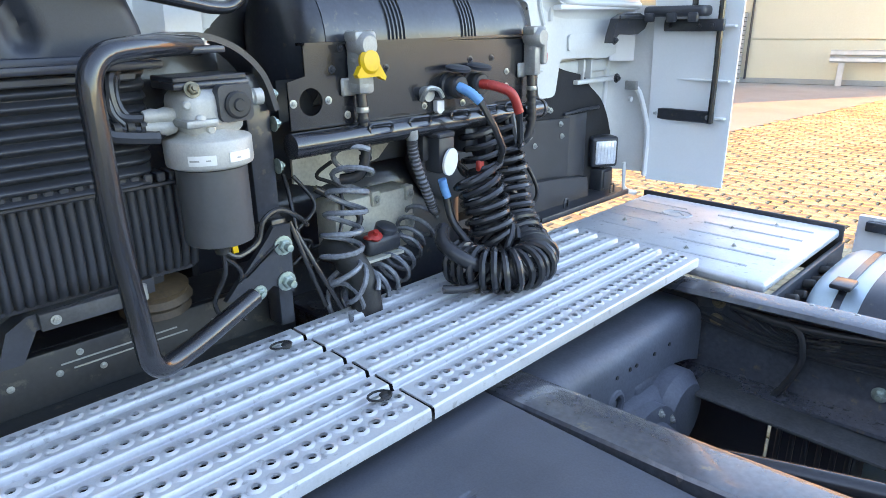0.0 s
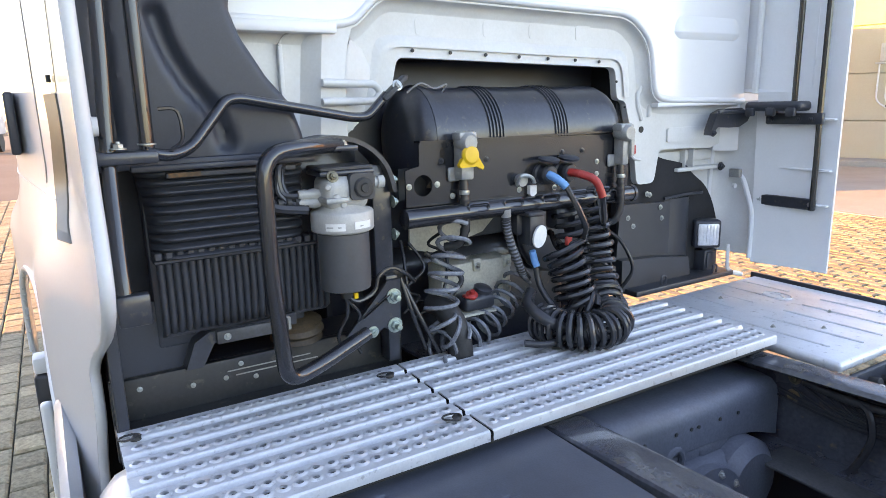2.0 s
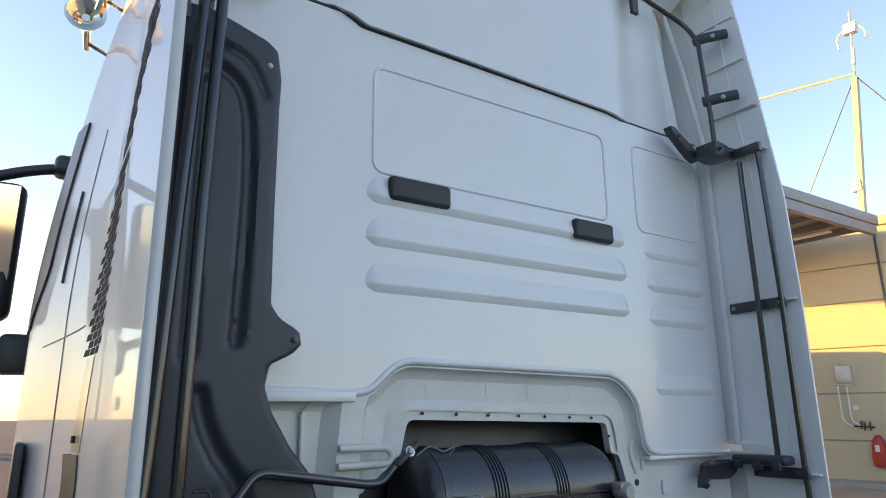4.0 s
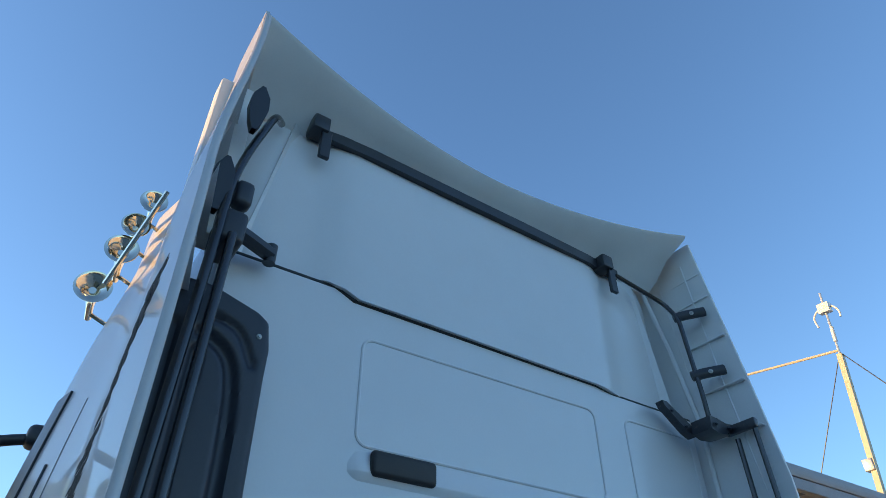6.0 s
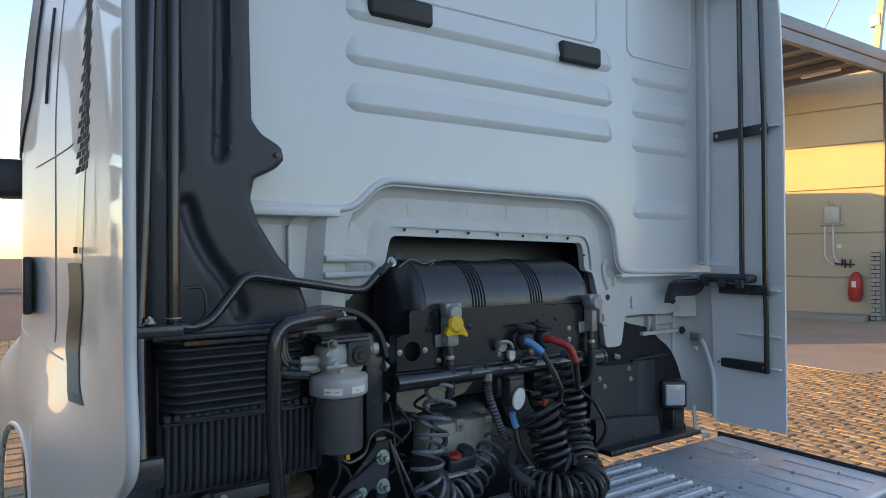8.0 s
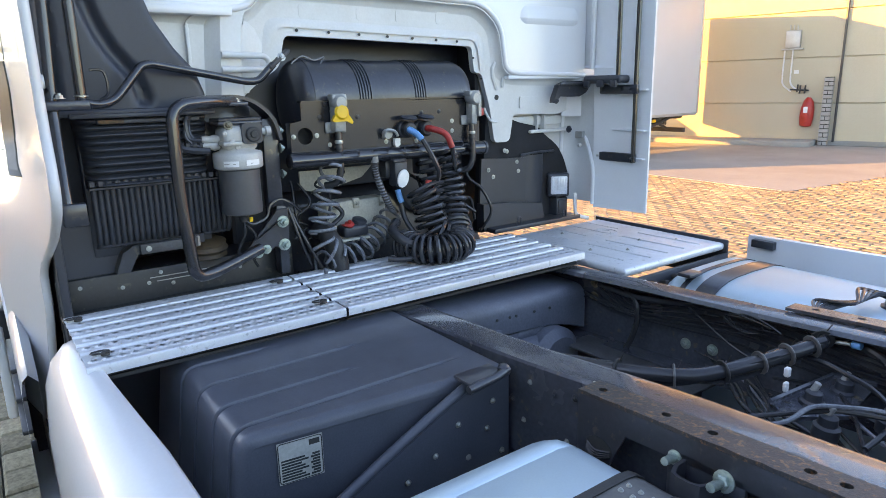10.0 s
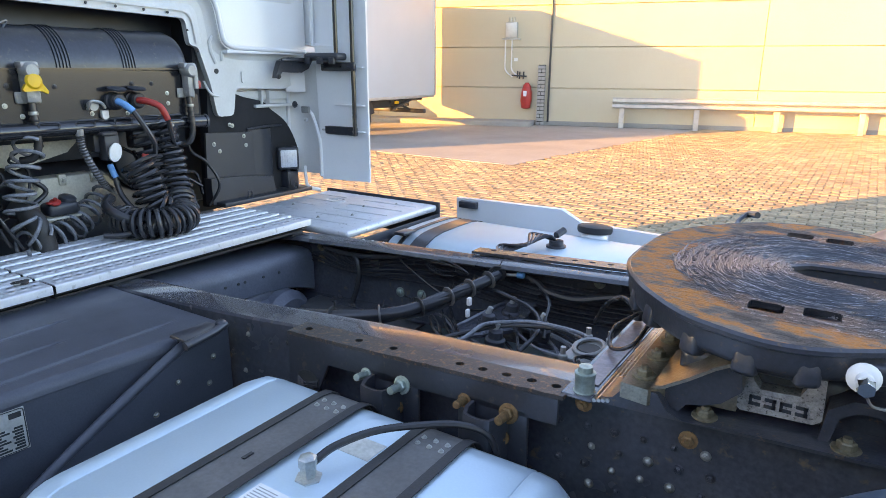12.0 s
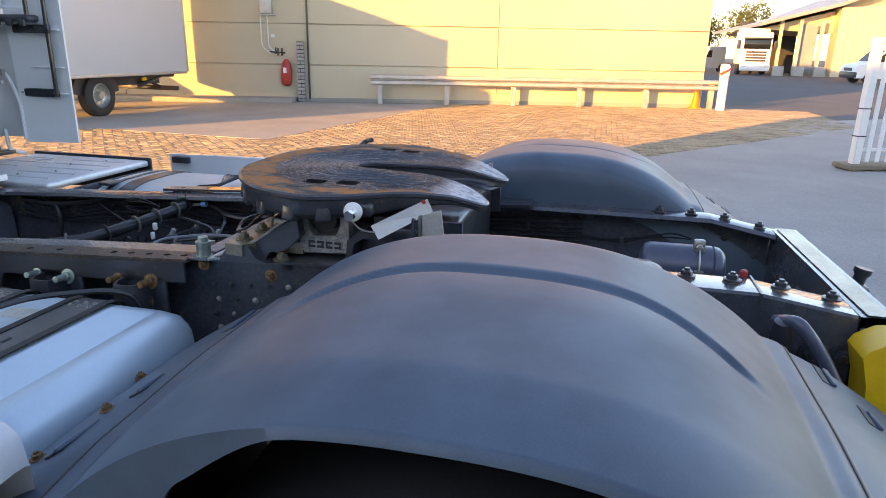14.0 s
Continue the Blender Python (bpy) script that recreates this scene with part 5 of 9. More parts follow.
def fuel_filter():
    c = (0.165, -0.60)
    f = part("fuel_filter", lathe([(0, 0.055), (0.004, 0.064), (0.02, 0.066), (0.15, 0.066), (0.155, 0.06)], (*c, 1.305), (0, 0, 1), 28), FILTER_CUP, TRUCK, "fuel filter with dark bowl and cast grey head")
    part("head", lathe([(0, 0.070), (0.004, 0.078), (0.008, 0.080), (0.050, 0.080), (0.054, 0.077), (0.058, 0.06), (0.07, 0.05)], (*c, 1.458), (0, 0, 1), 28), FILTER_HEAD, f, "cast grey filter head")
    part("head_block", box(0.105, 0.215, -0.655, -0.54, 1.515, 1.60, 0.024, 3), FILTER_HEAD, f)
    cf = part("cap_frame", prism(rrect(-0.598, -0.532, 1.540, 1.606, 0.012, 3), "x", 0.205, 0.226, 0.004), BLACK_PLASTIC, f)
    part("cap_disc", lathe([(0, 0.025), (0.006, 0.025), (0.010, 0.021), (0.010, 0.012), (0.014, 0.010)], (0.224, -0.563, 1.570), (1, 0, 0), 20), RUBBER, cf)
    for k, (dx, dy, dz, w) in enumerate(((0.222, -0.63, 1.548, 0.010), (0.212, -0.648, 1.575, 0.008), (0.218, -0.612, 1.53, 0.009))):
        part("head_lug", lathe([(0, w), (0.010, w), (0.013, w * 0.6)], (dx - 0.012, dy, dz), (1, -0.2, 0), 10), FILTER_HEAD, f)
    part("lid", box(0.10, 0.20, -0.665, -0.52, 1.60, 1.612, 0.004, 2), BLACK_STEEL, f)
    part("head_rib", box(0.10, 0.225, -0.662, -0.60, 1.535, 1.55, 0.005, 2), CAST_GREY, f)
    part("label", tube([(c[0] + 0.0812 * math.cos(radians(a)), c[1] + 0.0812 * math.sin(radians(a)), 1.479) for a in range(-52, -12, 5)], 0.01, 4, False, (0.018, 0.0012)), PAPER, f, "small white printed label")
    part("label", tube([(c[0] + 0.0812 * math.cos(radians(a)), c[1] + 0.0812 * math.sin(radians(a)), 1.481) for a in range(0, 36, 5)], 0.01, 4, False, (0.018, 0.0012)), PAPER, f)
    for a, b in ((-50, -38), (-30, -24), (10, 16)):
        part("print", tube([(c[0] + 0.0822 * math.cos(radians(q)), c[1] + 0.0822 * math.sin(radians(q)), 1.479) for q in range(a, b + 1, 2)], 0.01, 4, False, (0.0028, 0.0008)), CAST_GREY, f)
    part("drain", lathe([(0, 0.014), (0.02, 0.018), (0.035, 0.024)], (*c, 1.278), (0, 0, 1), 12), RUBBER, f)
    part("side_pipe", lathe([(0, 0.012), (0.03, 0.012), (0.034, 0.016), (0.05, 0.016)], (0.17, -0.535, 1.575), (0.1, 1, 0), 12), FILTER_HEAD, f)
    bolt(f, (0.205, -0.635, 1.600), (0.9, 0, 0.3), 0.010, BRASS_BOLT)
    part("bracket", box(0.09, 0.19, -0.66, -0.52, 1.612, 1.622, 0.002, 1), BLACK_STEEL, f)
    for i, (y, z) in enumerate(((-0.70, 1.555), (-0.70, 1.535))):
        t = part("fitting", lathe([(0, 0.012), (0.015, 0.016), (0.03, 0.012), (0.04, 0.014), (0.055, 0.01)], (0.16, -0.655, z), (0, -1, 0.05), 10), FILTER_HEAD, f)
        part("hose", tube(spline([(0.16, -0.71, z), (0.15, -0.745, z + 0.01), (0.14, -0.745, z + 0.07), (0.11, -0.70, 1.64 + 0.01 * i), (0.07, -0.65, 1.65)]), 0.009, 8), HOSE, f)
    part("hose", tube(spline([(0.17, -0.69, 1.52), (0.16, -0.76, 1.53), (0.15, -0.775, 1.545)]), 0.013, 8), HOSE, f)
    for k in range(3):
        part("hose", tube(spline([(0.155, -0.715 - 0.012 * k, 1.545), (0.150, -0.74 - 0.008 * k, 1.575), (0.135, -0.735, 1.62 + 0.006 * k), (0.105, -0.69 + 0.012 * k, 1.648)]), 0.0065, 8), HOSE, f)
        part("collar", lathe([(0, 0.011), (0.012, 0.011)], (0.158, -0.705 - 0.022 * k, 1.54), (0, -1, 0.1), 10), RUBBER, f)
    part("nut", lathe([(0, 0.013), (0.02, 0.013)], (0.155, -0.76, 1.533), (0, -1, 0), 6), STEEL, f)
    part("cable", tube(spline([(0.165, -0.595, 1.28), (0.17, -0.57, 1.265), (0.16, -0.52, 1.28), (0.155, -0.50, 1.32), (0.15, -0.46, 1.335), (0.15, -0.42, 1.315), (0.13, -0.38, 1.28)]), 0.006, 8), HOSE, f)
    part("cable", tube(spline([(0.165, -0.60, 1.28), (0.16, -0.60, 1.23), (0.14, -0.62, 1.17), (0.12, -0.60, 1.12)]), 0.005, 8), HOSE, f)
    part("cable", tube(spline([(0.165, -0.60, 1.27), (0.15, -0.56, 1.22), (0.13, -0.57, 1.15), (0.12, -0.55, 1.10)]), 0.005, 8), HOSE, f)
    part("tag", box(0.17, 0.176, -0.583, -0.572, 1.275, 1.29), YELLOW, f)
fuel_filter()

# -- long bent stay tube in front of the wall --
def stay_tube():
    t = part("stay_tube", tube(rounded([(0.275, -1.05, 1.685), (0.26, -1.0, 1.675), (0.235, -0.955, 1.69), (0.20, -0.87, 1.785), (0.19, -0.84, 1.79), (0.10, -0.53, 1.738), (0.09, -0.48, 1.738), (0.085, -0.42, 1.795)], 0.05, 5), 0.0125, 12), TUBE_PAINT, TRUCK, "glossy bent black stay tube")
    lug = part("lug", box(-0.028, 0.028, -0.012, 0.012, -0.005, 0.005, 0.004, 2, Matrix.Translation((0.09, -0.40, 1.812)) @ Euler((0.0, radians(-40), radians(90))).to_matrix().to_4x4() @ Matrix.Diagonal((1.7, 1.5, 1.4, 1))), GEARBOX, t)
    bolt(lug, (0.10, -0.395, 1.818), (1, 0, 0.3), 0.010)
    part("loop", tube(spline([(0.28, -1.02, 1.77), (0.28, -0.985, 1.765), (0.28, -0.98, 1.71), (0.27, -1.0, 1.69)]), 0.004, 6), HOSE, t)
stay_tube()

# -- air reservoir and brake line panel --
def air_tank():
    prof = [(0.0, 0.06), (0.006, 0.10), (0.02, 0.135), (0.035, 0.148)]
    def band(c):
        out = []
        for k in range(-2, 3):
            out += [(c + k * 0.012 - 0.004, 0.150), (c + k * 0.012 - 0.002, 0.155), (c + k * 0.012 + 0.002, 0.155), (c + k * 0.012 + 0.004, 0.150)]
        return out
    prof += [(0.05, 0.155), (0.06, 0.156), (0.066, 0.150)]
    prof += band(0.265) + band(0.515)
    prof += [(0.735, 0.150), (0.75, 0.15), (0.775, 0.14), (0.79, 0.10), (0.795, 0.05)]
    a = part("air_reservoir", lathe(prof, (-0.045, -0.335, 1.665), (0, 1, 0), 40), BLACK_STEEL, TRUCK, "satin black air reservoir with pressed bands")
    part("strap", tube([(-0.045 + 0.157 * math.cos(radians(q)), -0.27, 1.665 + 0.157 * math.sin(radians(q))) for q in range(-60, 160, 12)], 0.01, 4, False, (0.003, 0.022)), BLACK_STEEL, a)
    part("wire", tube(spline([(0.03, -0.33, 1.80), (0.04, -0.29, 1.825), (0.05, -0.25, 1.81), (0.05, -0.21, 1.822), (0.04, -0.22, 1.80)]), 0.003, 6), HOSE_GREY, a)
    p = part("coupling_panel", holed([(-0.39, 1.488), (0.465, 1.478), (0.465, 1.56), (0.435, 1.57), (0.435, 1.655), (-0.345, 1.668), (-0.345, 1.60), (-0.39, 1.59)], [ring2(-0.335, 1.545, 0.03, 0.03, 20)], "x", 0.112, 0.118), TUBE_PAINT, TRUCK, "black steel panel carrying the air and power couplings")
    part("bent_edge", box(0.09, 0.125, -0.345, 0.435, 1.662, 1.668), TUBE_PAINT, p)
    # black sheet painted as the shade behind the round cut-out
    part("back_pocket", box(0.05, 0.055, -0.38, -0.29, 1.50, 1.59), INK_SHADE, p)
    for y, z in ((-0.38, 1.545), (-0.29, 1.545), (-0.275, 1.61), (-0.24, 1.508), (-0.25, 1.655), (-0.12, 1.605), (0.17, 1.61), (0.255, 1.61), (0.32, 1.57), (0.32, 1.53), (0.0, 1.505), (0.14, 1.50), (0.41, 1.63)):
        bolt(p, (0.118, y, z), (1, 0, 0), 0.006, BLACK_STEEL if z > 1.6 else STEEL)
    # beam
    b = part("cross_tube", tube([(0.15, -0.415, 1.462), (0.13, 0.0, 1.458), (0.10, 0.50, 1.448)], 0.027, 18), TUBE_PAINT, TRUCK, "glossy black cross tube")
    for y in (-0.18, -0.05, 0.10, 0.22, 0.33):
        x = 0.132 - 0.05 * y
        part("slot", tube([(x + 0.022, y + a, 1.474 + c) for a, c in rrect(-0.035, 0.035, -0.011, 0.011, 0.010, 3)], 0.0035, 6, True), TUBE_PAINT, b)
    part("end_cap", lathe([(0, 0.029), (0.012, 0.029)], (0.101, 0.495, 1.448), (-0.06, 1, 0), 18), BLACK_STEEL, b)
    return p
PANEL = air_tank()

def coupling_head(y, z, cap, name):
    h = part(name, lathe([(0, 0.022), (0.02, 0.028), (0.05, 0.028), (0.06, 0.02)], (0.122, y, z + 0.055), (1, 0, 0), 16), CAST_GREY, PANEL, "cast aluminium trailer air coupling head")
    w = 0.022 if cap else 0.015
    part("body", box(0.12, 0.165, y - w, y + w, z - 0.05, z + 0.060, 0.008, 2), CAST_GREY, h)
    for k in (-0.035, 0.02, 0.05):
        part("collar", lathe([(0, w * 1.25), (0.008, w * 1.25)], (0.142, y, z + k), (0, 0, 1), 10), CAST_GREY, h)
    part("flange", box(0.118, 0.128, y - 0.042, y + 0.042, z - 0.055, z - 0.015, 0.004, 1), CAST_GREY, h)
    part("claw", box(0.125, 0.17, y - 0.03, y + 0.03, z + 0.06, z + 0.085, 0.008, 2), CAST_GREY, h)
    if cap:
        c = bmesh.new()
        add_lathe(c, [(0, 0.012), (0.004, 0.025), (0.014, 0.028), (0.021, 0.022), (0.023, 0.0)], (0.165, y, z + 0.020), (1, 0, 0.1), 20)
        add_prism(c, [(y - 0.026, z + 0.012), (y - 0.038, z - 0.006), (y - 0.034, z - 0.013), (y + 0.020, z - 0.012), (y + 0.040, z - 0.022), (y + 0.044, z - 0.014), (y + 0.026, z + 0.014)], "x", 0.165, 0.181)
        part("dust_cap", c, YELLOW, h, "bright yellow dust cap")
    else:
        part("lever", box(0.16, 0.175, y + 0.01, y + 0.03, z - 0.02, z + 0.07, 0.004, 1), CAST_GREY, h)
        part("dust_cap", box(0.13, 0.16, y + 0.028, y + 0.055, z - 0.02, z + 0.015, 0.008, 2), RED, h, "small red dust cap")
    part("hose", tube(spline([(0.14, y, z - 0.05), (0.145, y, z - 0.12), (0.148, y - 0.002, z - 0.19), (0.14, y - 0.02, z - 0.235), (0.11, y - 0.05, z - 0.245)]), 0.013, 10), HOSE, h)
    for k in range(6):
        part("ferrule", lathe([(0, 0.0145), (0.008, 0.016), (0.012, 0.0145)], (0.144, y - 0.001, z - 0.08 - k * 0.022), (0, 0, -1), 10), HOSE if k else STEEL, h)
    return h
coupling_head(-0.215, 1.605, True, "air_coupling")
coupling_head(0.405, 1.605, False, "air_coupling")

def socket(y, z, lid, name="power_socket"):
    s = part(name, lathe([(0, 0.034), (0.012, 0.034), (0.015, 0.028), (0.045, 0.028), (0.05, 0.024)], (0.118, y, z), (1, 0, 0), 20), BLACK_PLASTIC, PANEL, "black trailer power socket")
    if lid:
        part("lid", lathe([(0, 0.032), (0.007, 0.034), (0.011, 0.028)], (0.155, y, z + 0.04), (0.15, 0.02, 1), 20), BLACK_PLASTIC, s)
    part("ring", lathe([(0, 0.030), (0.008, 0.031), (0.012, 0.029)], (0.15, y, z), (1, 0, 0), 20), RUBBER, s)
    return s
socket(0.085, 1.548, True)
socket(0.165, 1.548, True)
part("plug", lathe([(0, 0.018), (0.01, 0.02), (0.02, 0.019)], (0.118, 0.0, 1.535), (1, 0, 0), 14), CAST_GREY, PANEL, "small capped diagnostic plug")
part("handle", tube(spline([(0.13, -0.02, 1.52), (0.15, -0.015, 1.55), (0.15, 0.02, 1.545), (0.15, 0.035, 1.525)]), 0.006, 8), STEEL, PANEL)
part("hook", prism([(0.03, 1.515), (0.055, 1.515), (0.055, 1.49), (0.04, 1.48), (0.03, 1.49)], "x", 0.12, 0.135, 0.004), PAPER, PANEL)

def cable(name, pts, r, material, label="", n=8, sides=10):
    return part(name, tube(spline(pts, n), r, sides), material, TRUCK, label)

# plugs with coloured sleeves
def plug(pts, material, label):
    p = cable("cable_plug", pts, 0.0125, material, label)
    for q in (0, 2, 4, 6, 8, 10):
        c = spline(pts, 8)
        i = min(len(c) - 2, 2 + q)
        part("groove", lathe([(0, 0.0130), (0.003, 0.0136), (0.006, 0.0130)], c[i], c[i + 1] - c[i], 12), material, p)
plug([(0.165, 0.075, 1.55), (0.195, 0.088, 1.535), (0.215, 0.105, 1.512)], BLUE, "blue plug sleeve")
plug([(0.165, 0.16, 1.55), (0.205, 0.175, 1.545), (0.235, 0.205, 1.525), (0.245, 0.225, 1.475)], RED, "red ribbed plug sleeve")

def coil(path, turns, R, r, material, name, label, ends=()):
    """A helix wound round a smooth path. R: coil radius, or a pair from start to end."""
    P = spline(path, 16)
    k = len(P)
    dist = [0.0]
    for a, b in zip(P, P[1:]):
        dist.append(dist[-1] + (b - a).length)
    tot = dist[-1]
    n = int(turns * 14)
    out = []
    nrm = None
    j = 0
    for i in range(n + 1):
        s = tot * i / n
        while j < k - 2 and dist[j + 1] < s:
            j += 1
        f = (s - dist[j]) / max(1e-6, dist[j + 1] - dist[j])
        c = P[j].lerp(P[j + 1], f)
        t = (P[min(j + 2, k - 1)] - P[max(j - 1, 0)]).normalized()
        if nrm is None:
            ref = Vector((1, 0, 0)) if abs(t.x) < 0.8 else Vector((0, 0, 1))
            nrm = (ref - t * ref.dot(t)).normalized()
        nrm = (nrm - t * nrm.dot(t)).normalized()
        b = t.cross(nrm)
        a = 2 * math.pi * turns * i / n
        rad = R if not isinstance(R, tuple) else R[0] + (R[1] - R[0]) * i / n
        rad *= 1 + 0.06 * math.sin(i * 0.21)
        out.append(c + nrm * math.cos(a) * rad + b * math.sin(a) * rad)
    pts = [Vector(p) for p in ends[0]] + out + [Vector(p) for p in ends[1]] if ends else out
    return part(name, tube(pts, r, 7), material, TRUCK, label)

# grey air coil that hangs by the driver's side and lies behind the catwalk
coil([(0.13, -0.235, 1.42), (0.15, -0.265, 1.37), (0.16, -0.295, 1.30), (0.165, -0.315, 1.22), (0.17, -0.315, 1.15), (0.18, -0.26, 1.10)], 8.0, 0.046, 0.0065, HOSE_GREY, "air_coil", "grey spiral air hose")
coil([(0.16, -0.34, 1.07), (0.14, -0.22, 1.08), (0.11, -0.12, 1.10), (0.06, -0.02, 1.14), (0.04, 0.06, 1.19)], 10, 0.048, 0.0065, HOSE_GREY, "air_coil", "grey spiral air hose")
part("rubber_elbow", tube(spline([(0.08, -0.30, 1.19), (0.13, -0.285, 1.18), (0.17, -0.27, 1.13), (0.18, -0.26, 1.03)]), [0.032] * 9 + [0.036] * 8 + [0.038] * 8, 16), RUBBER, TRUCK, "thick black rubber elbow hose")
# black electric coils hanging down and heaped on the catwalk
coil([(0.20, 0.10, 1.32), (0.22, 0.115, 1.26), (0.235, 0.12, 1.20), (0.25, 0.13, 1.15), (0.27, 0.16, 1.13)], 8, (0.055, 0.058), 0.0095, HOSE, "power_coil", "black spiral power cable heaped on the catwalk",
     ([(0.215, 0.105, 1.512), (0.24, 0.13, 1.45), (0.25, 0.155, 1.39), (0.23, 0.165, 1.345)], []))
coil([(0.24, -0.01, 1.12), (0.32, 0.0, 1.115), (0.375, 0.045, 1.113), (0.385, 0.11, 1.113), (0.36, 0.17, 1.114), (0.29, 0.215, 1.12)], 17, 0.050, 0.0095, HOSE, "power_coil", "black spiral power cable heaped on the catwalk")
coil([(0.14, 0.27, 1.45), (0.16, 0.275, 1.36), (0.18, 0.27, 1.26), (0.22, 0.25, 1.17), (0.28, 0.22, 1.12)], 13, (0.042, 0.06), 0.0095, HOSE, "power_coil", "black spiral power cable heaped on the catwalk",
     ([(0.245, 0.225, 1.475), (0.235, 0.245, 1.40), (0.21, 0.265, 1.37)], []))
coil([(0.12, 0.20, 1.42), (0.13, 0.21, 1.32), (0.16, 0.21, 1.22), (0.20, 0.20, 1.13)], 9, 0.05, 0.0095, HOSE, "power_coil", "black spiral power cable heaped on the catwalk")
cable("power_cable", [(0.16, 0.02, 1.31), (0.165, 0.03, 1.26), (0.185, 0.035, 1.20), (0.26, 0.045, 1.13), (0.33, 0.02, 1.10), (0.33, -0.06, 1.085), (0.30, -0.12, 1.09)], 0.0105, HOSE, "black power cable with a blue sleeve")
cable("power_cable", [(0.33, 0.0, 1.12), (0.30, -0.05, 1.15), (0.24, -0.06, 1.18), (0.20, -0.02, 1.20)], 0.02, HOSE, "thick black cable sleeve")
cable("cable_plug", [(0.16, 0.018, 1.318), (0.162, 0.025, 1.29), (0.168, 0.03, 1.268)], 0.0115, BLUE, "blue plug sleeve")
# white-capped socket below the beam
s2 = part("power_socket", box(0.10, 0.16, 0.01, 0.07, 1.33, 1.43, 0.01, 2), BLACK_PLASTIC, TRUCK, "black socket with a white hinged lid")
part("lid", prism([(a, b) for a, b in ring2(0.042, 0.0, 0.024, 0.036, 18)], "x", 0.0, 0.008, 0.003), PAPER, s2).matrix_basis = Matrix.Translation((0.165, 0.0, 1.375)) @ Matrix.Rotation(radians(-18), 4, 'X')
part("hinge", box(0.10, 0.17, 0.0, 0.06, 1.425, 1.44, 0.004, 1), BLACK_PLASTIC, s2)
s3 = part("power_socket", box(0.09, 0.15, 0.20, 0.27, 1.34, 1.43, 0.012, 2), BLACK_PLASTIC, TRUCK, "black capped socket below the cross tube")
part("tab", box(0.15, 0.165, 0.155, 0.18, 1.315, 1.345, 0.004, 1), RED, s3)
# ribbed hose with brass nut
g = cable("ribbed_hose", [(0.15, -0.075, 1.43), (0.155, -0.07, 1.38), (0.16, -0.045, 1.31), (0.15, -0.01, 1.25), (0.12, 0.03, 1.22)], 0.0125, HOSE_GREY, "grey ribbed air hose")
for i, c in enumerate(spline([(0.15, -0.075, 1.43), (0.155, -0.07, 1.38), (0.16, -0.045, 1.31), (0.15, -0.01, 1.25), (0.12, 0.03, 1.22)], 6)[:-1]):
    part("ring", lathe([(-0.003, 0.013), (0, 0.0155), (0.003, 0.013)], c, Vector((0.0, 0.2, -1)), 10), RUBBER, g)
part("nut", lathe([(0, 0.016), (0.02, 0.016), (0.025, 0.013), (0.04, 0.013)], (0.15, -0.075, 1.455), (0, 0.05, -1), 8), CAST_GREY, g)
part("nut", lathe([(0, 0.013), (0.02, 0.013)], (0.15, 0.30, 1.45), (0, 0.05, -1), 8), CAST_GREY, TRUCK)

# beige control box and brackets deep behind
def control_box():
    c = part("control_box", box(-0.08, 0.01, -0.22, 0.05, 1.10, 1.272, 0.008, 2), CREAM_BOX, TRUCK, "dirty beige gearbox control housing")
    for y, z in ((-0.195, 1.235), (-0.09, 1.24), (0.03, 1.235), (0.03, 1.15), (-0.20, 1.11)):
        part("lug", box(-0.01, 0.02, y - 0.014, y + 0.014, z - 0.0, z + 0.042, 0.005, 2), CREAM_BOX, c)
        bolt(c, (0.02, y, z + 0.02), (1, 0, 0), 0.008)
    part("bracket", prism([(-0.30, 1.40), (0.02, 1.40), (-0.03, 1.355), (-0.22, 1.31), (-0.30, 1.33)], "x", -0.05, -0.04), CREAM_BOX, c)
    v = part("valve", box(0.05, 0.125, -0.205, -0.095, 1.148, 1.195, 0.014, 3), BLACK_PLASTIC, TRUCK, "black valve with a red cap")
    part("valve_head", lathe([(0, 0.030), (0.02, 0.030), (0.026, 0.022)], (0.09, -0.125, 1.19), (0.3, 0.2, 1), 16), BLACK_PLASTIC, v)
    part("cap", lathe([(0, 0.017), (0.008, 0.019), (0.012, 0.008), (0.022, 0.007)], (0.115, -0.178, 1.196), (0.5, -0.1, 1), 14), RED, v, "red valve cap")
    part("cap_tab", box(0.10, 0.125, -0.205, -0.165, 1.194, 1.203, 0.003, 1), RED, v)
    part("tray", prism([(0.10, -0.225), (0.135, -0.225), (0.135, -0.10), (0.10, -0.10)], "z", 1.140, 1.147, 0.002), CREAM_BOX, v)
    # gearbox mass in the dark
    part("gearbox", box(-0.45, -0.2, -0.35, 0.5, 0.7, 1.3, 0.08, 3), BLACK_STEEL, TRUCK, "dark gearbox housing")
    part("fan_duct", lathe([(0, 0.16), (0.05, 0.17), (0.06, 0.12)], (-0.22, 0.38, 1.30), (1, 0, 0), 24), BLACK_PLASTIC, TRUCK, "round black duct")
    for i in range(5):
        part("ring", lathe([(0, 0.10 + i * 0.014), (0.006, 0.104 + i * 0.014), (0.008, 0.098 + i * 0.014)], (-0.165 + 0.001 * i, 0.38, 1.30), (1, 0, 0), 24), BLACK_PLASTIC, TRUCK)
control_box()
random.seed(5)
for i in range(9):
    y0 = (-0.38 + 0.16 * random.random()) if i < 4 else 0.12 + 0.36 * random.random()
    z0 = 1.40 - 0.1 * random.random()
    pts = [(0.02, y0, z0)]
    for k in range(4):
        a = pts[-1]
        pts.append((a[0] + random.uniform(-0.05, 0.05), a[1] + random.uniform(-0.09, 0.12), a[2] - random.uniform(0.02, 0.11)))
    cable("loose_cable", pts, random.choice((0.005, 0.007, 0.009)), HOSE)
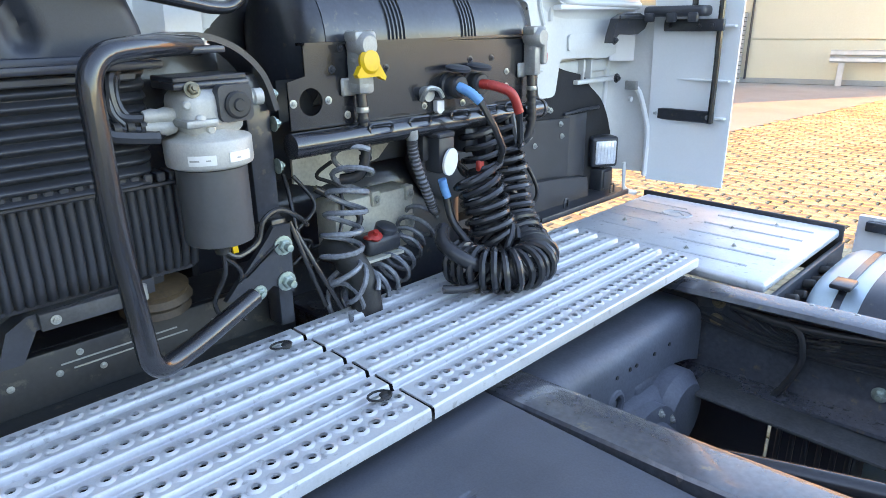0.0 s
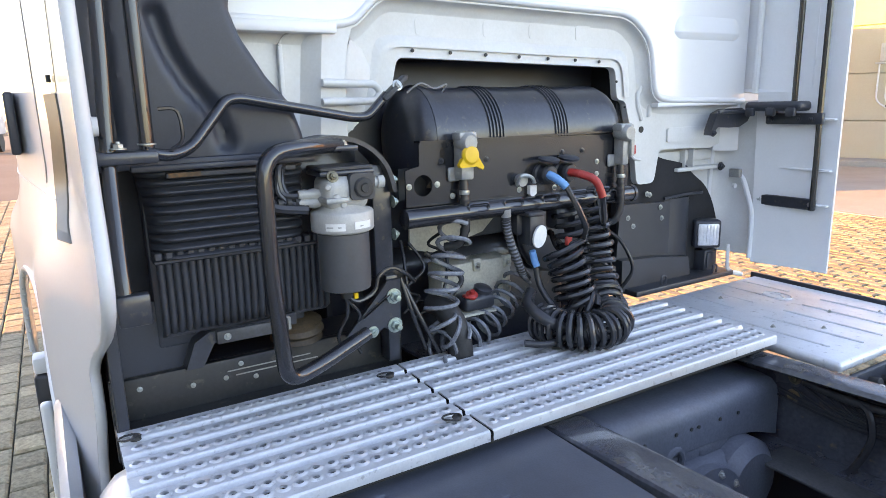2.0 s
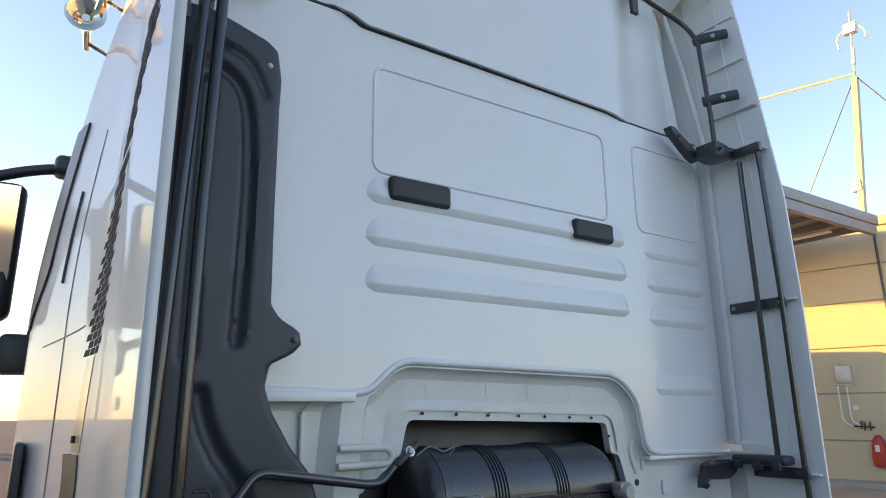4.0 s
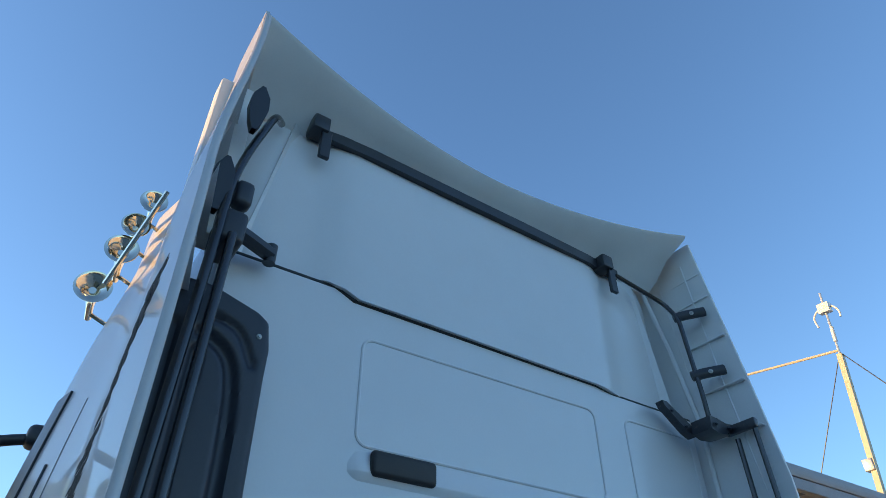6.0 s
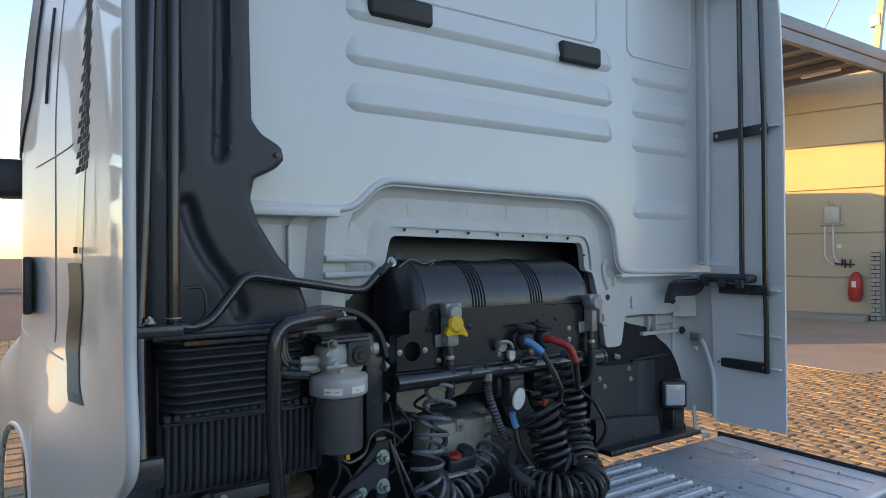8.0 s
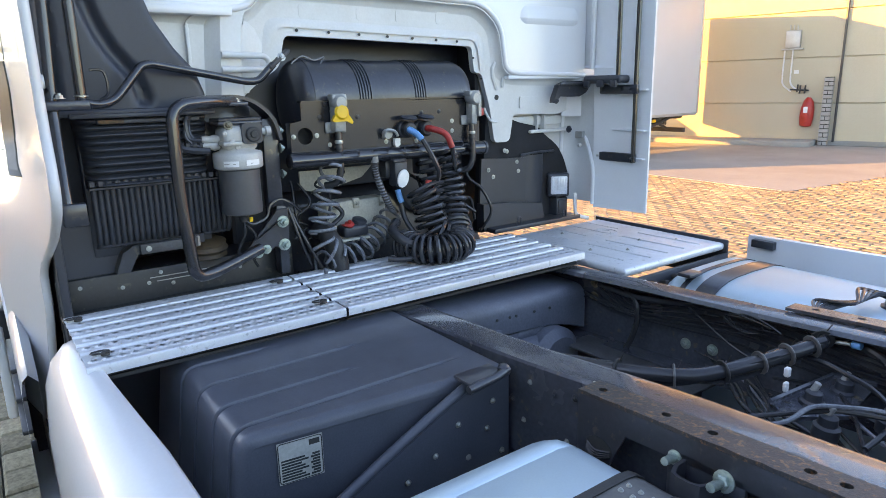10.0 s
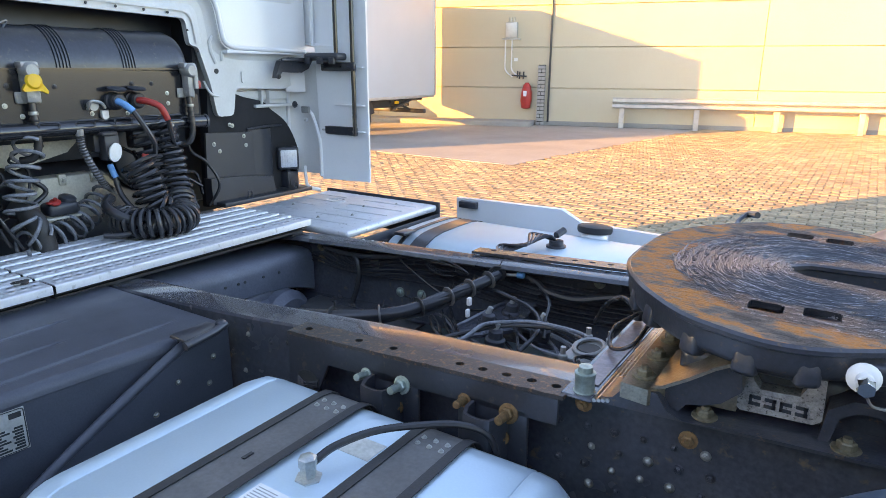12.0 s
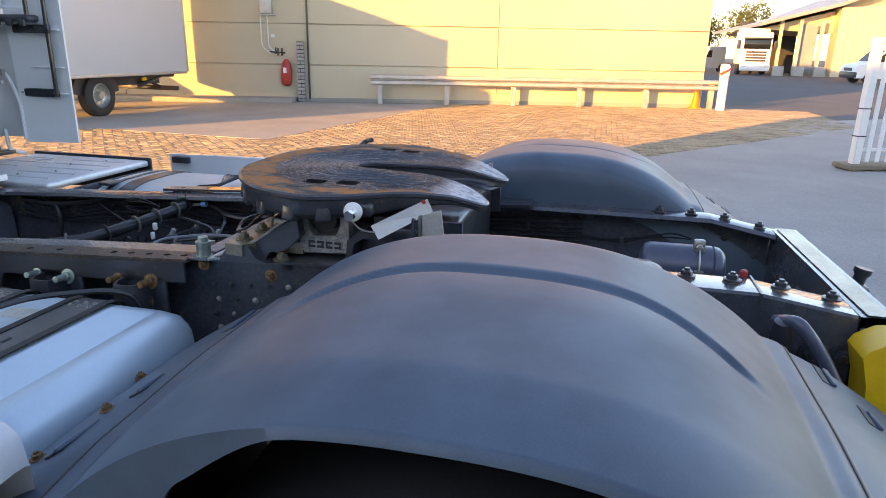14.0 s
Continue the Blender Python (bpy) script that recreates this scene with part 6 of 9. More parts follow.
for p in ([(0.14, -0.43, 1.30), (0.16, -0.40, 1.18), (0.15, -0.36, 1.08)], [(0.14, -0.42, 1.28), (0.17, -0.38, 1.17), (0.17, -0.33, 1.07)]):
    cable("loose_cable", p, 0.006, HOSE)
for y in (0.02, 0.18, 0.26, 0.32):
    part("valve_block", box(0.06, 0.12, y - 0.03, y + 0.03, 1.36, 1.43, 0.012, 2), BLACK_PLASTIC, TRUCK)

# -- perforated catwalk --
def catwalk():
    top, pitch = 1.056, 0.0735
    for y0, y1 in ((-1.168, -0.460), (-0.452, 0.60)):
        # black sheet added under the planks, shade of the holes in its colour
        base = part("catwalk", box(0.17, 0.59, y0 + 0.004, y1 - 0.004, 1.018, 1.026), FELT_SHADE, TRUCK, "perforated aluminium catwalk of ribbed planks")
        n = int((y1 - y0) / 0.0335)
        for i in range(6):
            a = 0.152 + i * pitch
            wide = 0.046 if i < 5 else 0.088
            rows_at = [a + 0.023] if i < 5 else [a + 0.022, a + 0.056]
            holes = []
            for r, hx in enumerate(rows_at):
                for k in range(n):
                    cy = y0 + 0.018 + k * (y1 - y0 - 0.02) / n + (0.016 if (i + r) % 2 else 0.004)
                    if cy < y1 - 0.012:
                        holes.append((hx, cy))
            loops = [[(hx + 0.0078 * math.cos(2 * math.pi * q / 8), cy + 0.0088 * math.sin(2 * math.pi * q / 8)) for q in range(8)] for hx, cy in holes]
            bm = holed([(a, y0), (a + wide, y0), (a + wide, y1), (a, y1)], loops, "z", top - 0.004, top)
            # drawn collar round each hole; the sheet below makes it look dark
            for hx, cy in holes:
                rings = []
                for rad, z in ((1.95, top), (1.45, top + 0.0022), (1.02, top + 0.0030)):
                    rings.append([bm.verts.new((hx + 0.0074 * rad * math.cos(2 * math.pi * q / 10), cy + 0.0080 * rad * math.sin(2 * math.pi * q / 10), z)) for q in range(10)])
                for u, v in zip(rings, rings[1:]):
                    for q in range(10):
                        bm.faces.new((u[q], u[(q + 1) % 10], v[(q + 1) % 10], v[q]))
            # sloping flanks down to the gutter between two treads
            e = a + wide
            prof = [(e, top), (e + 0.003, top - 0.002), (e + 0.006, top - 0.012), (e + 0.009, top - 0.014), (e + 0.0185, top - 0.014), (e + 0.0215, top - 0.012), (e + 0.0245, top - 0.002), (e + 0.0275, top)] if i < 5 else [(e, top), (e + 0.004, top - 0.003), (e + 0.005, top - 0.008), (e + 0.005, top - 0.026)]
            V = [[bm.verts.new((p[0], y, p[1])) for p in prof] for y in (y0, y1)]
            for j in range(len(prof) - 1):
                bm.faces.new((V[0][j], V[0][j + 1], V[1][j + 1], V[1][j]))
            if i == 0:
                V = [[bm.verts.new((x, y, z)) for x, z in ((a, top), (a - 0.003, top - 0.004), (a - 0.003, top - 0.024))] for y in (y0, y1)]
                for j in range(2):
                    bm.faces.new((V[0][j], V[0][j + 1], V[1][j + 1], V[1][j]))
            part("plank", bm, ALU, base, smooth=30)
        # cut end of the sheet towards the gap between the two walkways
        part("end_lip", box(0.155, 0.60, y1 - 0.006, y1 - 0.004, 1.028, 1.042), ALU, base)
        # second black strip, painted depth below the walkway
        part("gap_strip", box(0.18, 0.58, y0 + 0.01, y1 - 0.01, 1.0, 1.010), INK_SHADE, base)
    for x, y in ((0.222, -0.515), (0.525, -0.495), (0.545, -1.115), (0.21, -1.135)):
        l = part("latch", lathe([(0, 0.012), (0.006, 0.011), (0.01, 0.006)], (x, y, 1.057), (0, 0, 1), 10), RUBBER, TRUCK, "black wire ring latch on the catwalk")
        part("ring", tube([(x + 0.022 * math.cos(q), y - 0.012 + 0.022 * math.sin(q), 1.066 + 0.004 * math.cos(q)) for q in [i * 0.5236 for i in range(12)]], 0.0025, 6, True), RUBBER, l)
        part("tab", box(x - 0.006, x + 0.006, y - 0.03, y - 0.012, 1.058, 1.066, 0.002, 1), STEEL, l)
catwalk()

def step_plate():
    bm = box(0.07, 0.79, 0.625, 1.30, 0.985, 1.018, 0.012, 3)
    p = part("step_plate", bm, ALU, TRUCK, "smooth aluminium cover plate with pressed grooves")
    for i in range(5):
        y = 0.72 + i * 0.115
        a, b = (0.42, 0.74) if i > 0 else (0.30, 0.70)
        part("groove", tube([(a, y, 1.0165), (b, y + 0.01, 1.0165)], 0.0055, 6), ALU, p)
        part("groove", tube([(0.10, y, 1.0165), (0.30, y, 1.0165)], 0.0045, 6), ALU, p)
    part("emblem", tube([(0.30 + 0.055 * math.cos(q), 1.10 + 0.04 * math.sin(q), 1.0185) for q in [i * 0.3927 for i in range(16)]], 0.003, 6, True), ALU, p, "pressed oval ring in the plate")
    part("emblem_bar", tube([(0.27, 1.10, 1.0185), (0.30, 1.12, 1.0185), (0.33, 1.09, 1.0185)], 0.003, 6), ALU, p)
    for x, y in ((0.50, 0.76), (0.60, 0.88), (0.52, 1.06), (0.62, 1.19), (0.20, 0.9)):
        bolt(p, (x, y, 1.018), (0, 0, 1), 0.006)
    part("side_plate", box(0.05, 0.80, 1.302, 1.315, 0.85, 1.03, 0.004), BLACK_PLASTIC, p)
    part("end_plate", box(0.792, 0.81, 0.60, 1.30, 0.70, 0.975, 0.004), BLACK_PLASTIC, p)
    for i in range(7):
        part("pipe_end", lathe([(0, 0.014), (0.03, 0.014), (0.034, 0.01)], (0.81, 0.68 + i * 0.075, 0.93 + 0.012 * (i % 2)), (1, 0, 0.2), 10), RUBBER, p)
step_plate()

# -- chassis rails --
def rail_top(x, inward):
    top = min(frame_top(x), 1.121 if inward > 0 else 1.112)
    return top - (0.15 if inward > 0 else 0.19) * max(0, x - 3.50)
def rail(y_of, inward, wide):
    xs = [-1.0, 0.0, 0.45, 1.0, 1.2, 1.4, 1.6, 2.2, 2.8, 3.02, 3.30, 3.50, 3.508, 3.60, 3.70]
    prof = [(0, -0.006), (0.005, 0), (wide - 0.03, 0), (wide - 0.012, -0.004), (wide, -0.014), (wide - 0.006, -0.020), (0.012, -0.012), (0.012, -0.258), (0.085, -0.258), (0.085, -0.268), (0.006, -0.268), (0, -0.262)]
    rows = []
    for x in xs:
        k = 1.0
        zt = rail_top(x, inward)
        rows.append([(x, y_of(x) + inward * p[0], zt + p[1] * k) for p in prof])
    f = part("frame_rail", loft(rows, True), FRAME_STEEL, TRUCK, "black painted steel channel rail with rows of bolts", 25)
    sgn = -inward
    random.seed(11 if inward > 0 else 12)
    # bolt heads on the outer web
    spots = []
    if inward > 0:
        spots = [(0.62, 0.05), (0.68, 0.06), (0.74, 0.05), (1.10, 0.06), (1.16, 0.11), (1.22, 0.05), (1.30, 0.06), (1.36, 0.05), (1.20, 0.16), (1.34, 0.17)]
        spots += [(2.11 + 0.055 * i + 0.012 * (j % 2), 0.075 + 0.042 * j) for i in range(6) for j in range(4)]
        spots += [(3.42 + 0.075 * i, 0.11 + 0.01 * i) for i in range(4)]
    for x, d in spots:
        bolt(f, (x, y_of(x) - inward * 0.001, frame_top(x) - d), (0, sgn, 0), random.choice((0.005, 0.0065)), random.choice((STEEL, BLACK_STEEL, BLACK_STEEL, FRAME_STEEL)))
    inner = [(0.695, 0.05), (0.695, 0.105), (1.107, 0.19), (1.209, 0.185), (1.90, 0.04)] if inward < 0 else [(1.0, 0.1), (1.5, 0.12)]
    for x, d in inner:
        bolt(f, (x, y_of(x) + inward * 0.013, frame_top(x) - d), (0, inward, 0), 0.013, BRASS_BOLT if x < 0.8 else ZINC_GREEN)
    if inward < 0:
        for x in (0.924, 0.971, 1.025):
            # solid white disc; daylight through the hole is put into its colour
            part("hole", lathe([(0, 0.010), (0.003, 0.010)], (x, y_of(x) + inward * 0.0115, frame_top(x) + 0.003 - 0.01), (0, inward, 0), 10), PAPER, f, "white disc painted as a daylit drill hole")
        part("oval_plate", prism([(0.98 + a, 0.928 + b) for a, b in ring2(0, 0, 0.025, 0.022, 16)], "y", y_of(1) - 0.0165, y_of(1) - 0.0125), STEEL, f)
    return f
def left_web(x):
    return -0.275 + 0.036 * smoothstep(1.0, 1.65, x)
def right_web(x):
    return 0.570 + 0.015 * smoothstep(1.5, 0.9, x)
RAIL_L = rail(left_web, 1, 0.125)
RAIL_R = rail(right_web, -1, 0.088)
# bolts along the rear top flanges and the sloped rear end plates
for x in (3.346, 3.445, 3.548, 3.655):
    bolt(RAIL_L, (x + 0.012, -0.165, rail_top(x, 1) + 0.001), (0, 0, 1), 0.0135, BLACK_STEEL)
    bolt(RAIL_R, (x, 0.525, rail_top(x, -1) + 0.001), (0, 0, 1), 0.0135, BLACK_STEEL)
def rear_end():
    e = part("rear_crossmember", loft([[(3.702, y, z), (3.702, y, 0.88), (3.775, y, 0.88), (3.785, y, z - 0.004), (3.775, y, z + 0.002)] for y, z in ((-0.243, 1.092), (0.15, 1.083), (0.572, 1.073))], True), FRAME_STEEL, TRUCK, "black steel rear cross member", 30)
    for y0, y1 in ((-0.243, -0.236), (0.565, 0.572)):
        part("end_cap", box(3.706, 3.772, y0, y1, 0.89, 1.068, 0.003, 1), FRAME_STEEL, e)
    # gold-lit highlight laid on as a tinted strip
    part("worn_top", loft([[(3.716, y, z), (3.764, y, z)] for y, z in ((-0.238, 1.0955), (0.15, 1.0865), (0.566, 1.0765))]), SHELF_GLEAM, e, "cross member top tinted as gold-lit metal")
    for i in range(6):
        bolt(e, (3.70, -0.2 + i * 0.11, 0.98), (-1, 0, 0), 0.012, BLACK_STEEL)
    h = part("towing_jaw", box(3.87, 3.95, 0.36, 0.45, 0.925, 0.965, 0.015, 2), BLACK_STEEL, TRUCK, "black shackle at the rear end")
    part("pin", lathe([(0, 0.018), (0.09, 0.018), (0.1, 0.025), (0.115, 0.025)], (3.91, 0.405, 0.90), (0.2, 0, 1), 12), BLACK_STEEL, h)
    # joined plate in the left flange, with red cap
    part("splice", box(3.502, 3.507, -0.2415, -0.118, 1.09, 1.1225), BLACK_STEEL, TRUCK)
    part("cap", lathe([(0, 0.009), (0.012, 0.009), (0.016, 0.005)], (3.49, -0.115, 1.118), (0, 0, 1), 10), RED, TRUCK, "small red plastic cap")
    # small blue-grey air reservoir between the rails, with a strap
    a = part("air_reservoir", lathe([(0, 0.02), (0.006, 0.050), (0.016, 0.062), (0.030, 0.067), (0.200, 0.067), (0.203, 0.064), (0.206, 0.067), (0.222, 0.063), (0.236, 0.050), (0.243, 0.02)], (3.276, 0.25, 1.016), (1, 0, 0.0), 28), TANK_BLUE, TRUCK, "blue-grey painted small air reservoir")
    part("strap", tube([(3.437, 0.25 + 0.070 * math.cos(q), 1.016 + 0.070 * math.sin(q)) for q in [i * 0.3927 for i in range(16)]], 0.01, 4, True, (0.004, 0.030)), STEEL, a)
    part("buckle", box(3.421, 3.453, 0.215, 0.238, 1.06, 1.108, 0.006, 2), STEEL, a)
    bolt(a, (3.437, 0.215, 1.088), (0, -1, 0), 0.010)
    for x, z in ((3.43, 1.03), (3.445, 1.03), (3.43, 1.045), (3.445, 1.045)):
        bolt(a, (x, 0.178, z - 0.02), (0, -1, 0), 0.004)
    m = part("round_cap", lathe([(0, 0.064), (0.016, 0.064), (0.024, 0.058), (0.032, 0.040), (0.036, 0.0)], (3.26, -0.01, 1.064), (0, 0, 1), 28), TANK_BLUE, TRUCK, "round grey valve cap")
    # torque arm tube at the rear
    s = part("brace_tube", tube(spline([(3.525, -0.30, 1.085), (3.548, -0.345, 1.104), (3.568, -0.36, 1.090), (3.605, -0.365, 1.04), (3.64, -0.37, 0.98)], 5), 0.0135, 14), TANK_BLUE, TRUCK, "grey brace tube by the rear wheel")
    part("boot", lathe([(0, 0.020), (0.03, 0.022), (0.055, 0.018), (0.058, 0.0)], (3.53, -0.325, 1.045), (0, -0.2, 1), 16), BLACK_STEEL, s)
    for x in (3.42, 3.56, 3.62, 3.68):
        bolt(RAIL_L, (x, -0.241, 1.0), (0, -1, 0), 0.016, BLACK_STEEL)
    # yellow sack of a wheel chock
    ch = part("wheel_chock", prism([(3.71, 0.80), (4.02, 0.80), (4.02, 0.98), (3.83, 1.10), (3.722, 1.084), (3.688, 1.062), (3.678, 1.045), (3.694, 0.986)], "y", -0.355, -0.262, 0.014), YELLOW, TRUCK, "bright yellow plastic wheel chock")
    # two thin lines clipped along the inner web of the far rail
    for k in (0, 1):
        w = part("brake_line", tube(spline([(2.70, 0.552, 1.005 - 0.012 * k), (2.814, 0.552, 1.016), (2.908, 0.552, 1.031 - 0.012 * k), (3.019, 0.552, 1.016 - 0.010 * k), (3.129, 0.552, 0.994 + 0.006 * k), (3.233, 0.552, 1.0 - 0.008 * k), (3.315, 0.552, 1.014), (3.394, 0.550, 1.036 - 0.014 * k), (3.47, 0.552, 1.02)], 4), 0.0042, 6), HOSE, TRUCK, "thin black line along the chassis rail")
    for x, z in ((2.91, 1.026), (3.235, 0.996)):
        part("clip", box(x - 0.006, x + 0.006, 0.545, 0.559, z - 0.016, z + 0.012, 0.002, 1), BLACK_PLASTIC, w)
    # bolts on the inner web near the rear end
    for x, z in ((3.50, 1.07), (3.56, 1.03), (3.60, 1.06), (3.55, 0.96), (3.66, 0.98), (3.65, 0.92)):
        bolt(RAIL_R, (x, 0.556, z), (0, -1, 0), 0.008, BLACK_STEEL)
rear_end()

# -- front cross member arching over the gearbox --
def crossmember():
    rows = []
    for i in range(25):
        u = i / 24
        y = -0.26 + 0.815 * u
        arch = math.sin(u * math.pi)
        z = 0.978 - 0.035 * u - 0.08 * max(0, (0.2 - u) / 0.2) ** 2
        d = 0.125 + 0.05 * (1 - arch) ** 2
        rows.append([(0.30, y, z - 0.05), (0.40, y, z - 0.010), (0.47, y, z), (0.60, y, z), (0.635, y, z - 0.006), (0.652, y, z - 0.022), (0.660, y, z - 0.045), (0.662, y, z - d), (0.645, y, z - d - 0.008)])
    c = part("arched_crossmember", thicken(loft(rows), 0.01), DUSTY_STEEL, TRUCK, "dusty black arched cross member")
    for y in (-0.02, 0.10, 0.16, 0.19, 0.28, 0.36):
        part("hole", lathe([(0, 0.0055), (0.003, 0.0055)], (0.6615, y, 0.912 - 0.035 * (y + 0.26)), (1, 0, 0), 10), INK_SHADE, c)
    k = part("gearbox_end", box(0.10, 0.72, -0.04, 0.40, 0.48, 0.80, 0.07, 4), DUSTY_STEEL, TRUCK, "dusty grey gearbox output end")
    for i in range(5):
        part("rib", box(0.20 + 0.11 * i, 0.215 + 0.11 * i, -0.03, 0.39, 0.55, 0.825, 0.006, 2), DUSTY_STEEL, k)
    part("flange", lathe([(0, 0.15), (0.03, 0.15), (0.035, 0.11), (0.08, 0.10), (0.10, 0.07), (0.2, 0.06)], (0.70, 0.16, 0.66), (1, 0, 0), 24), DUSTY_STEEL, k)
    for q in range(10):
        bolt(k, (0.73, 0.16 + 0.13 * math.cos(q * 0.628), 0.66 + 0.13 * math.sin(q * 0.628)), (1, 0, 0), 0.009, STEEL)
    part("retarder", lathe([(0, 0.10), (0.02, 0.12), (0.14, 0.12), (0.17, 0.09)], (0.56, 0.36, 0.70), (1, 0, 0.0), 24), DUSTY_STEEL, k)
    part("cover", box(0.50, 0.66, 0.20, 0.40, 0.78, 0.83, 0.02, 3), DUSTY_STEEL, k)
    for y in (0.23, 0.37):
        for x in (0.53, 0.63):
            bolt(k, (x, y, 0.83), (0, 0, 1), 0.008, STEEL)
    part("eye", tube([(0.66, 0.10 + 0.03 * math.cos(q), 0.82 + 0.035 * math.sin(q)) for q in [i * 0.5236 for i in range(12)]], 0.01, 8, True), DUSTY_STEEL, k)
    part("propeller_shaft", lathe([(0, 0.05), (0.1, 0.045), (1.8, 0.045), (1.9, 0.07)], (0.86, 0.16, 0.66), (1, 0.0, 0.0), 16), FRAME_STEEL, TRUCK, "dark propeller shaft")
    part("axle_housing", lathe([(0, 0.10), (0.55, 0.12), (0.7, 0.24), (0.95, 0.24), (1.1, 0.12), (1.64, 0.10)], (2.97, -0.75, 0.52), (0, 1, 0), 20), FRAME_STEEL, TRUCK, "dark drive axle housing")
crossmember()

# -- second inner cross plate with valves, cable looms between the rails --
def looms():
    pl = part("valve_plate", prism([(1.577, 0.222), (1.60, 0.50), (1.70, 0.53), (1.73, 0.30), (1.64, 0.178)], "z", 0.905, 0.915, 0.003), FRAME_STEEL, TRUCK, "black valve mounting plate between the rails")
    part("edge", tube([(1.577, 0.222, 0.917), (1.60, 0.50, 0.917), (1.70, 0.53, 0.917)], 0.008, 6), FRAME_STEEL, pl)
    for x, y in ((1.64, 0.30), (1.66, 0.42), (1.72, 0.20), (1.80, 0.34)):
        v = part("valve", lathe([(0, 0.030), (0.03, 0.030), (0.035, 0.022), (0.055, 0.020), (0.06, 0.012)], (x, y, 0.89), (0.1, 0, 1), 14), BLACK_PLASTIC, pl)
        part("fitting", lathe([(0, 0.009), (0.025, 0.009), (0.028, 0.006)], (x, y, 0.945), (0.4, 0.3, 1), 8), CAST_GREY, v)
    main = [(0.90, -0.06, 0.90), (1.05, -0.03, 0.925), (1.20, 0.0, 0.945), (1.32, 0.035, 0.955), (1.43, 0.112, 0.965), (1.48, 0.20, 0.975), (1.515, 0.29, 0.985), (1.54, 0.36, 0.995), (1.565, 0.43, 1.005), (1.575, 0.475, 1.012), (1.545, 0.51, 1.022), (1.48, 0.525, 1.030), (1.37, 0.53, 1.024), (1.22, 0.53, 1.010), (1.02, 0.535, 0.972), (0.87, 0.54, 0.958), (0.74, 0.545, 0.966)]
    L = part("cable_loom", tube(spline(main, 8), [0.020 - 0.007 * smoothstep(9.0, 12.0, i / 8) for i in range(len(main) * 8 - 7)], 12), HOSE, TRUCK, "thick black corrugated cable loom bound with ties")
    C = spline(main, 8)
    random.seed(21)
    # strands that lie along the loom
    for k in range(10):
        a = random.uniform(0, 6.28)
        off = Vector((0.022 * math.cos(a), 0.012 * math.cos(a), 0.016 * math.sin(a) - 0.004))
        i0, i1 = random.randint(0, 14), random.randint(56, 76)
        pts = [C[i] + off * (1 + 0.35 * math.sin(i * 0.3 + k)) for i in range(i0, i1, 3)]
        part("strand", tube(spline(pts, 3), random.choice((0.0045, 0.006, 0.0075)), 6), HOSE, L)
    for i in range(20, 76, 9):
        part("tie", lathe([(-0.003, 0.030), (0, 0.0318), (0.003, 0.030)], C[i], C[i + 1] - C[i], 12), random.choice((RUBBER, STRAP)), L)
        part("tie_end", tube([C[i] + Vector((0.01, 0.0, 0.03)), C[i] + Vector((0.025, -0.01, 0.055))], 0.002, 4), RUBBER, L)
    for x, y, z, w in ((1.575, 0.30, 0.975, 0.014), (1.592, 0.262, 0.952, 0.011)):
        part("connector", box(x - w / 2, x + w / 2, y - 0.008, y + 0.008, z - 0.014, z + 0.012, 0.003, 1), PAPER, L, "white plug connector")
    # wires along the inner side of the far rail
    W = part("wire_run", tube(spline([(1.10, 0.545, 0.985), (1.30, 0.54, 1.0), (1.45, 0.54, 1.008), (1.62, 0.535, 1.012), (1.70, 0.52, 1.0), (1.75, 0.50, 0.982), (1.85, 0.50, 0.975), (1.97, 0.52, 1.0), (2.15, 0.53, 1.01), (2.5, 0.53, 1.02)], 8), 0.012, 8), HOSE, TRUCK, "black hoses and wires along the inner side of the rail")
    for k in range(8):
        z = 0.90 + 0.016 * k
        part("wire", tube(spline([(0.62 + 0.04 * k, 0.552, z), (0.9, 0.546, z - 0.02 - 0.008 * k), (1.3, 0.548, z + 0.012 * (k % 3)), (1.75, 0.542, z - 0.02), (2.3, 0.55, z + 0.01), (3.1, 0.548, z + 0.05)], 8), random.choice((0.0035, 0.005, 0.0065)), 6), HOSE, W)
    part("loop", tube(spline([(0.86, 0.545, 0.965), (0.915, 0.53, 0.953), (0.935, 0.525, 0.90), (0.93, 0.525, 0.855), (0.90, 0.53, 0.78), (0.855, 0.535, 0.71)], 8), 0.010, 8), HOSE, W)
    f = part("blue_fitting", lathe([(0, 0.012), (0.018, 0.012), (0.022, 0.009)], (1.64, 0.505, 1.018), (1, -0.1, 0.1), 10), BLUE, W, "bright blue air fitting")
    part("sleeve", lathe([(0, 0.006), (0.05, 0.006)], (1.585, 0.51, 1.008), (1, -0.05, 0.15), 8), STEEL, f)
    # coils of thin wire tied up by the rail
    for k in range(5):
        part("wire_coil", tube([(1.33 + 0.012 * k + (0.06 + 0.006 * k) * math.cos(q), 0.515 - 0.006 * k + 0.012 * math.sin(q + k), 0.985 + 0.004 * k + 0.02 * math.sin(q) + 0.006 * math.sin(2 * q + k)) for q in [i * 0.2618 for i in range(24)]], 0.0028, 5, True), HOSE, W)
    part("wire", tube(spline([(1.13, 0.53, 0.985), (1.20, 0.50, 0.965), (1.32, 0.46, 0.93), (1.42, 0.42, 0.92)], 6), 0.004, 6), HOSE, W)
    # pipes that cross the bay
    P = part("air_pipe", tube(spline([(1.58, 0.04, 0.935), (1.63, 0.09, 0.945), (1.69, 0.16, 0.955), (1.74, 0.215, 0.96), (1.83, 0.25, 0.965), (1.90, 0.24, 0.975), (1.97, 0.20, 0.985), (2.04, 0.12, 1.0)], 8), 0.0065, 8), HOSE, TRUCK, "thin black air pipes crossing between the rails")
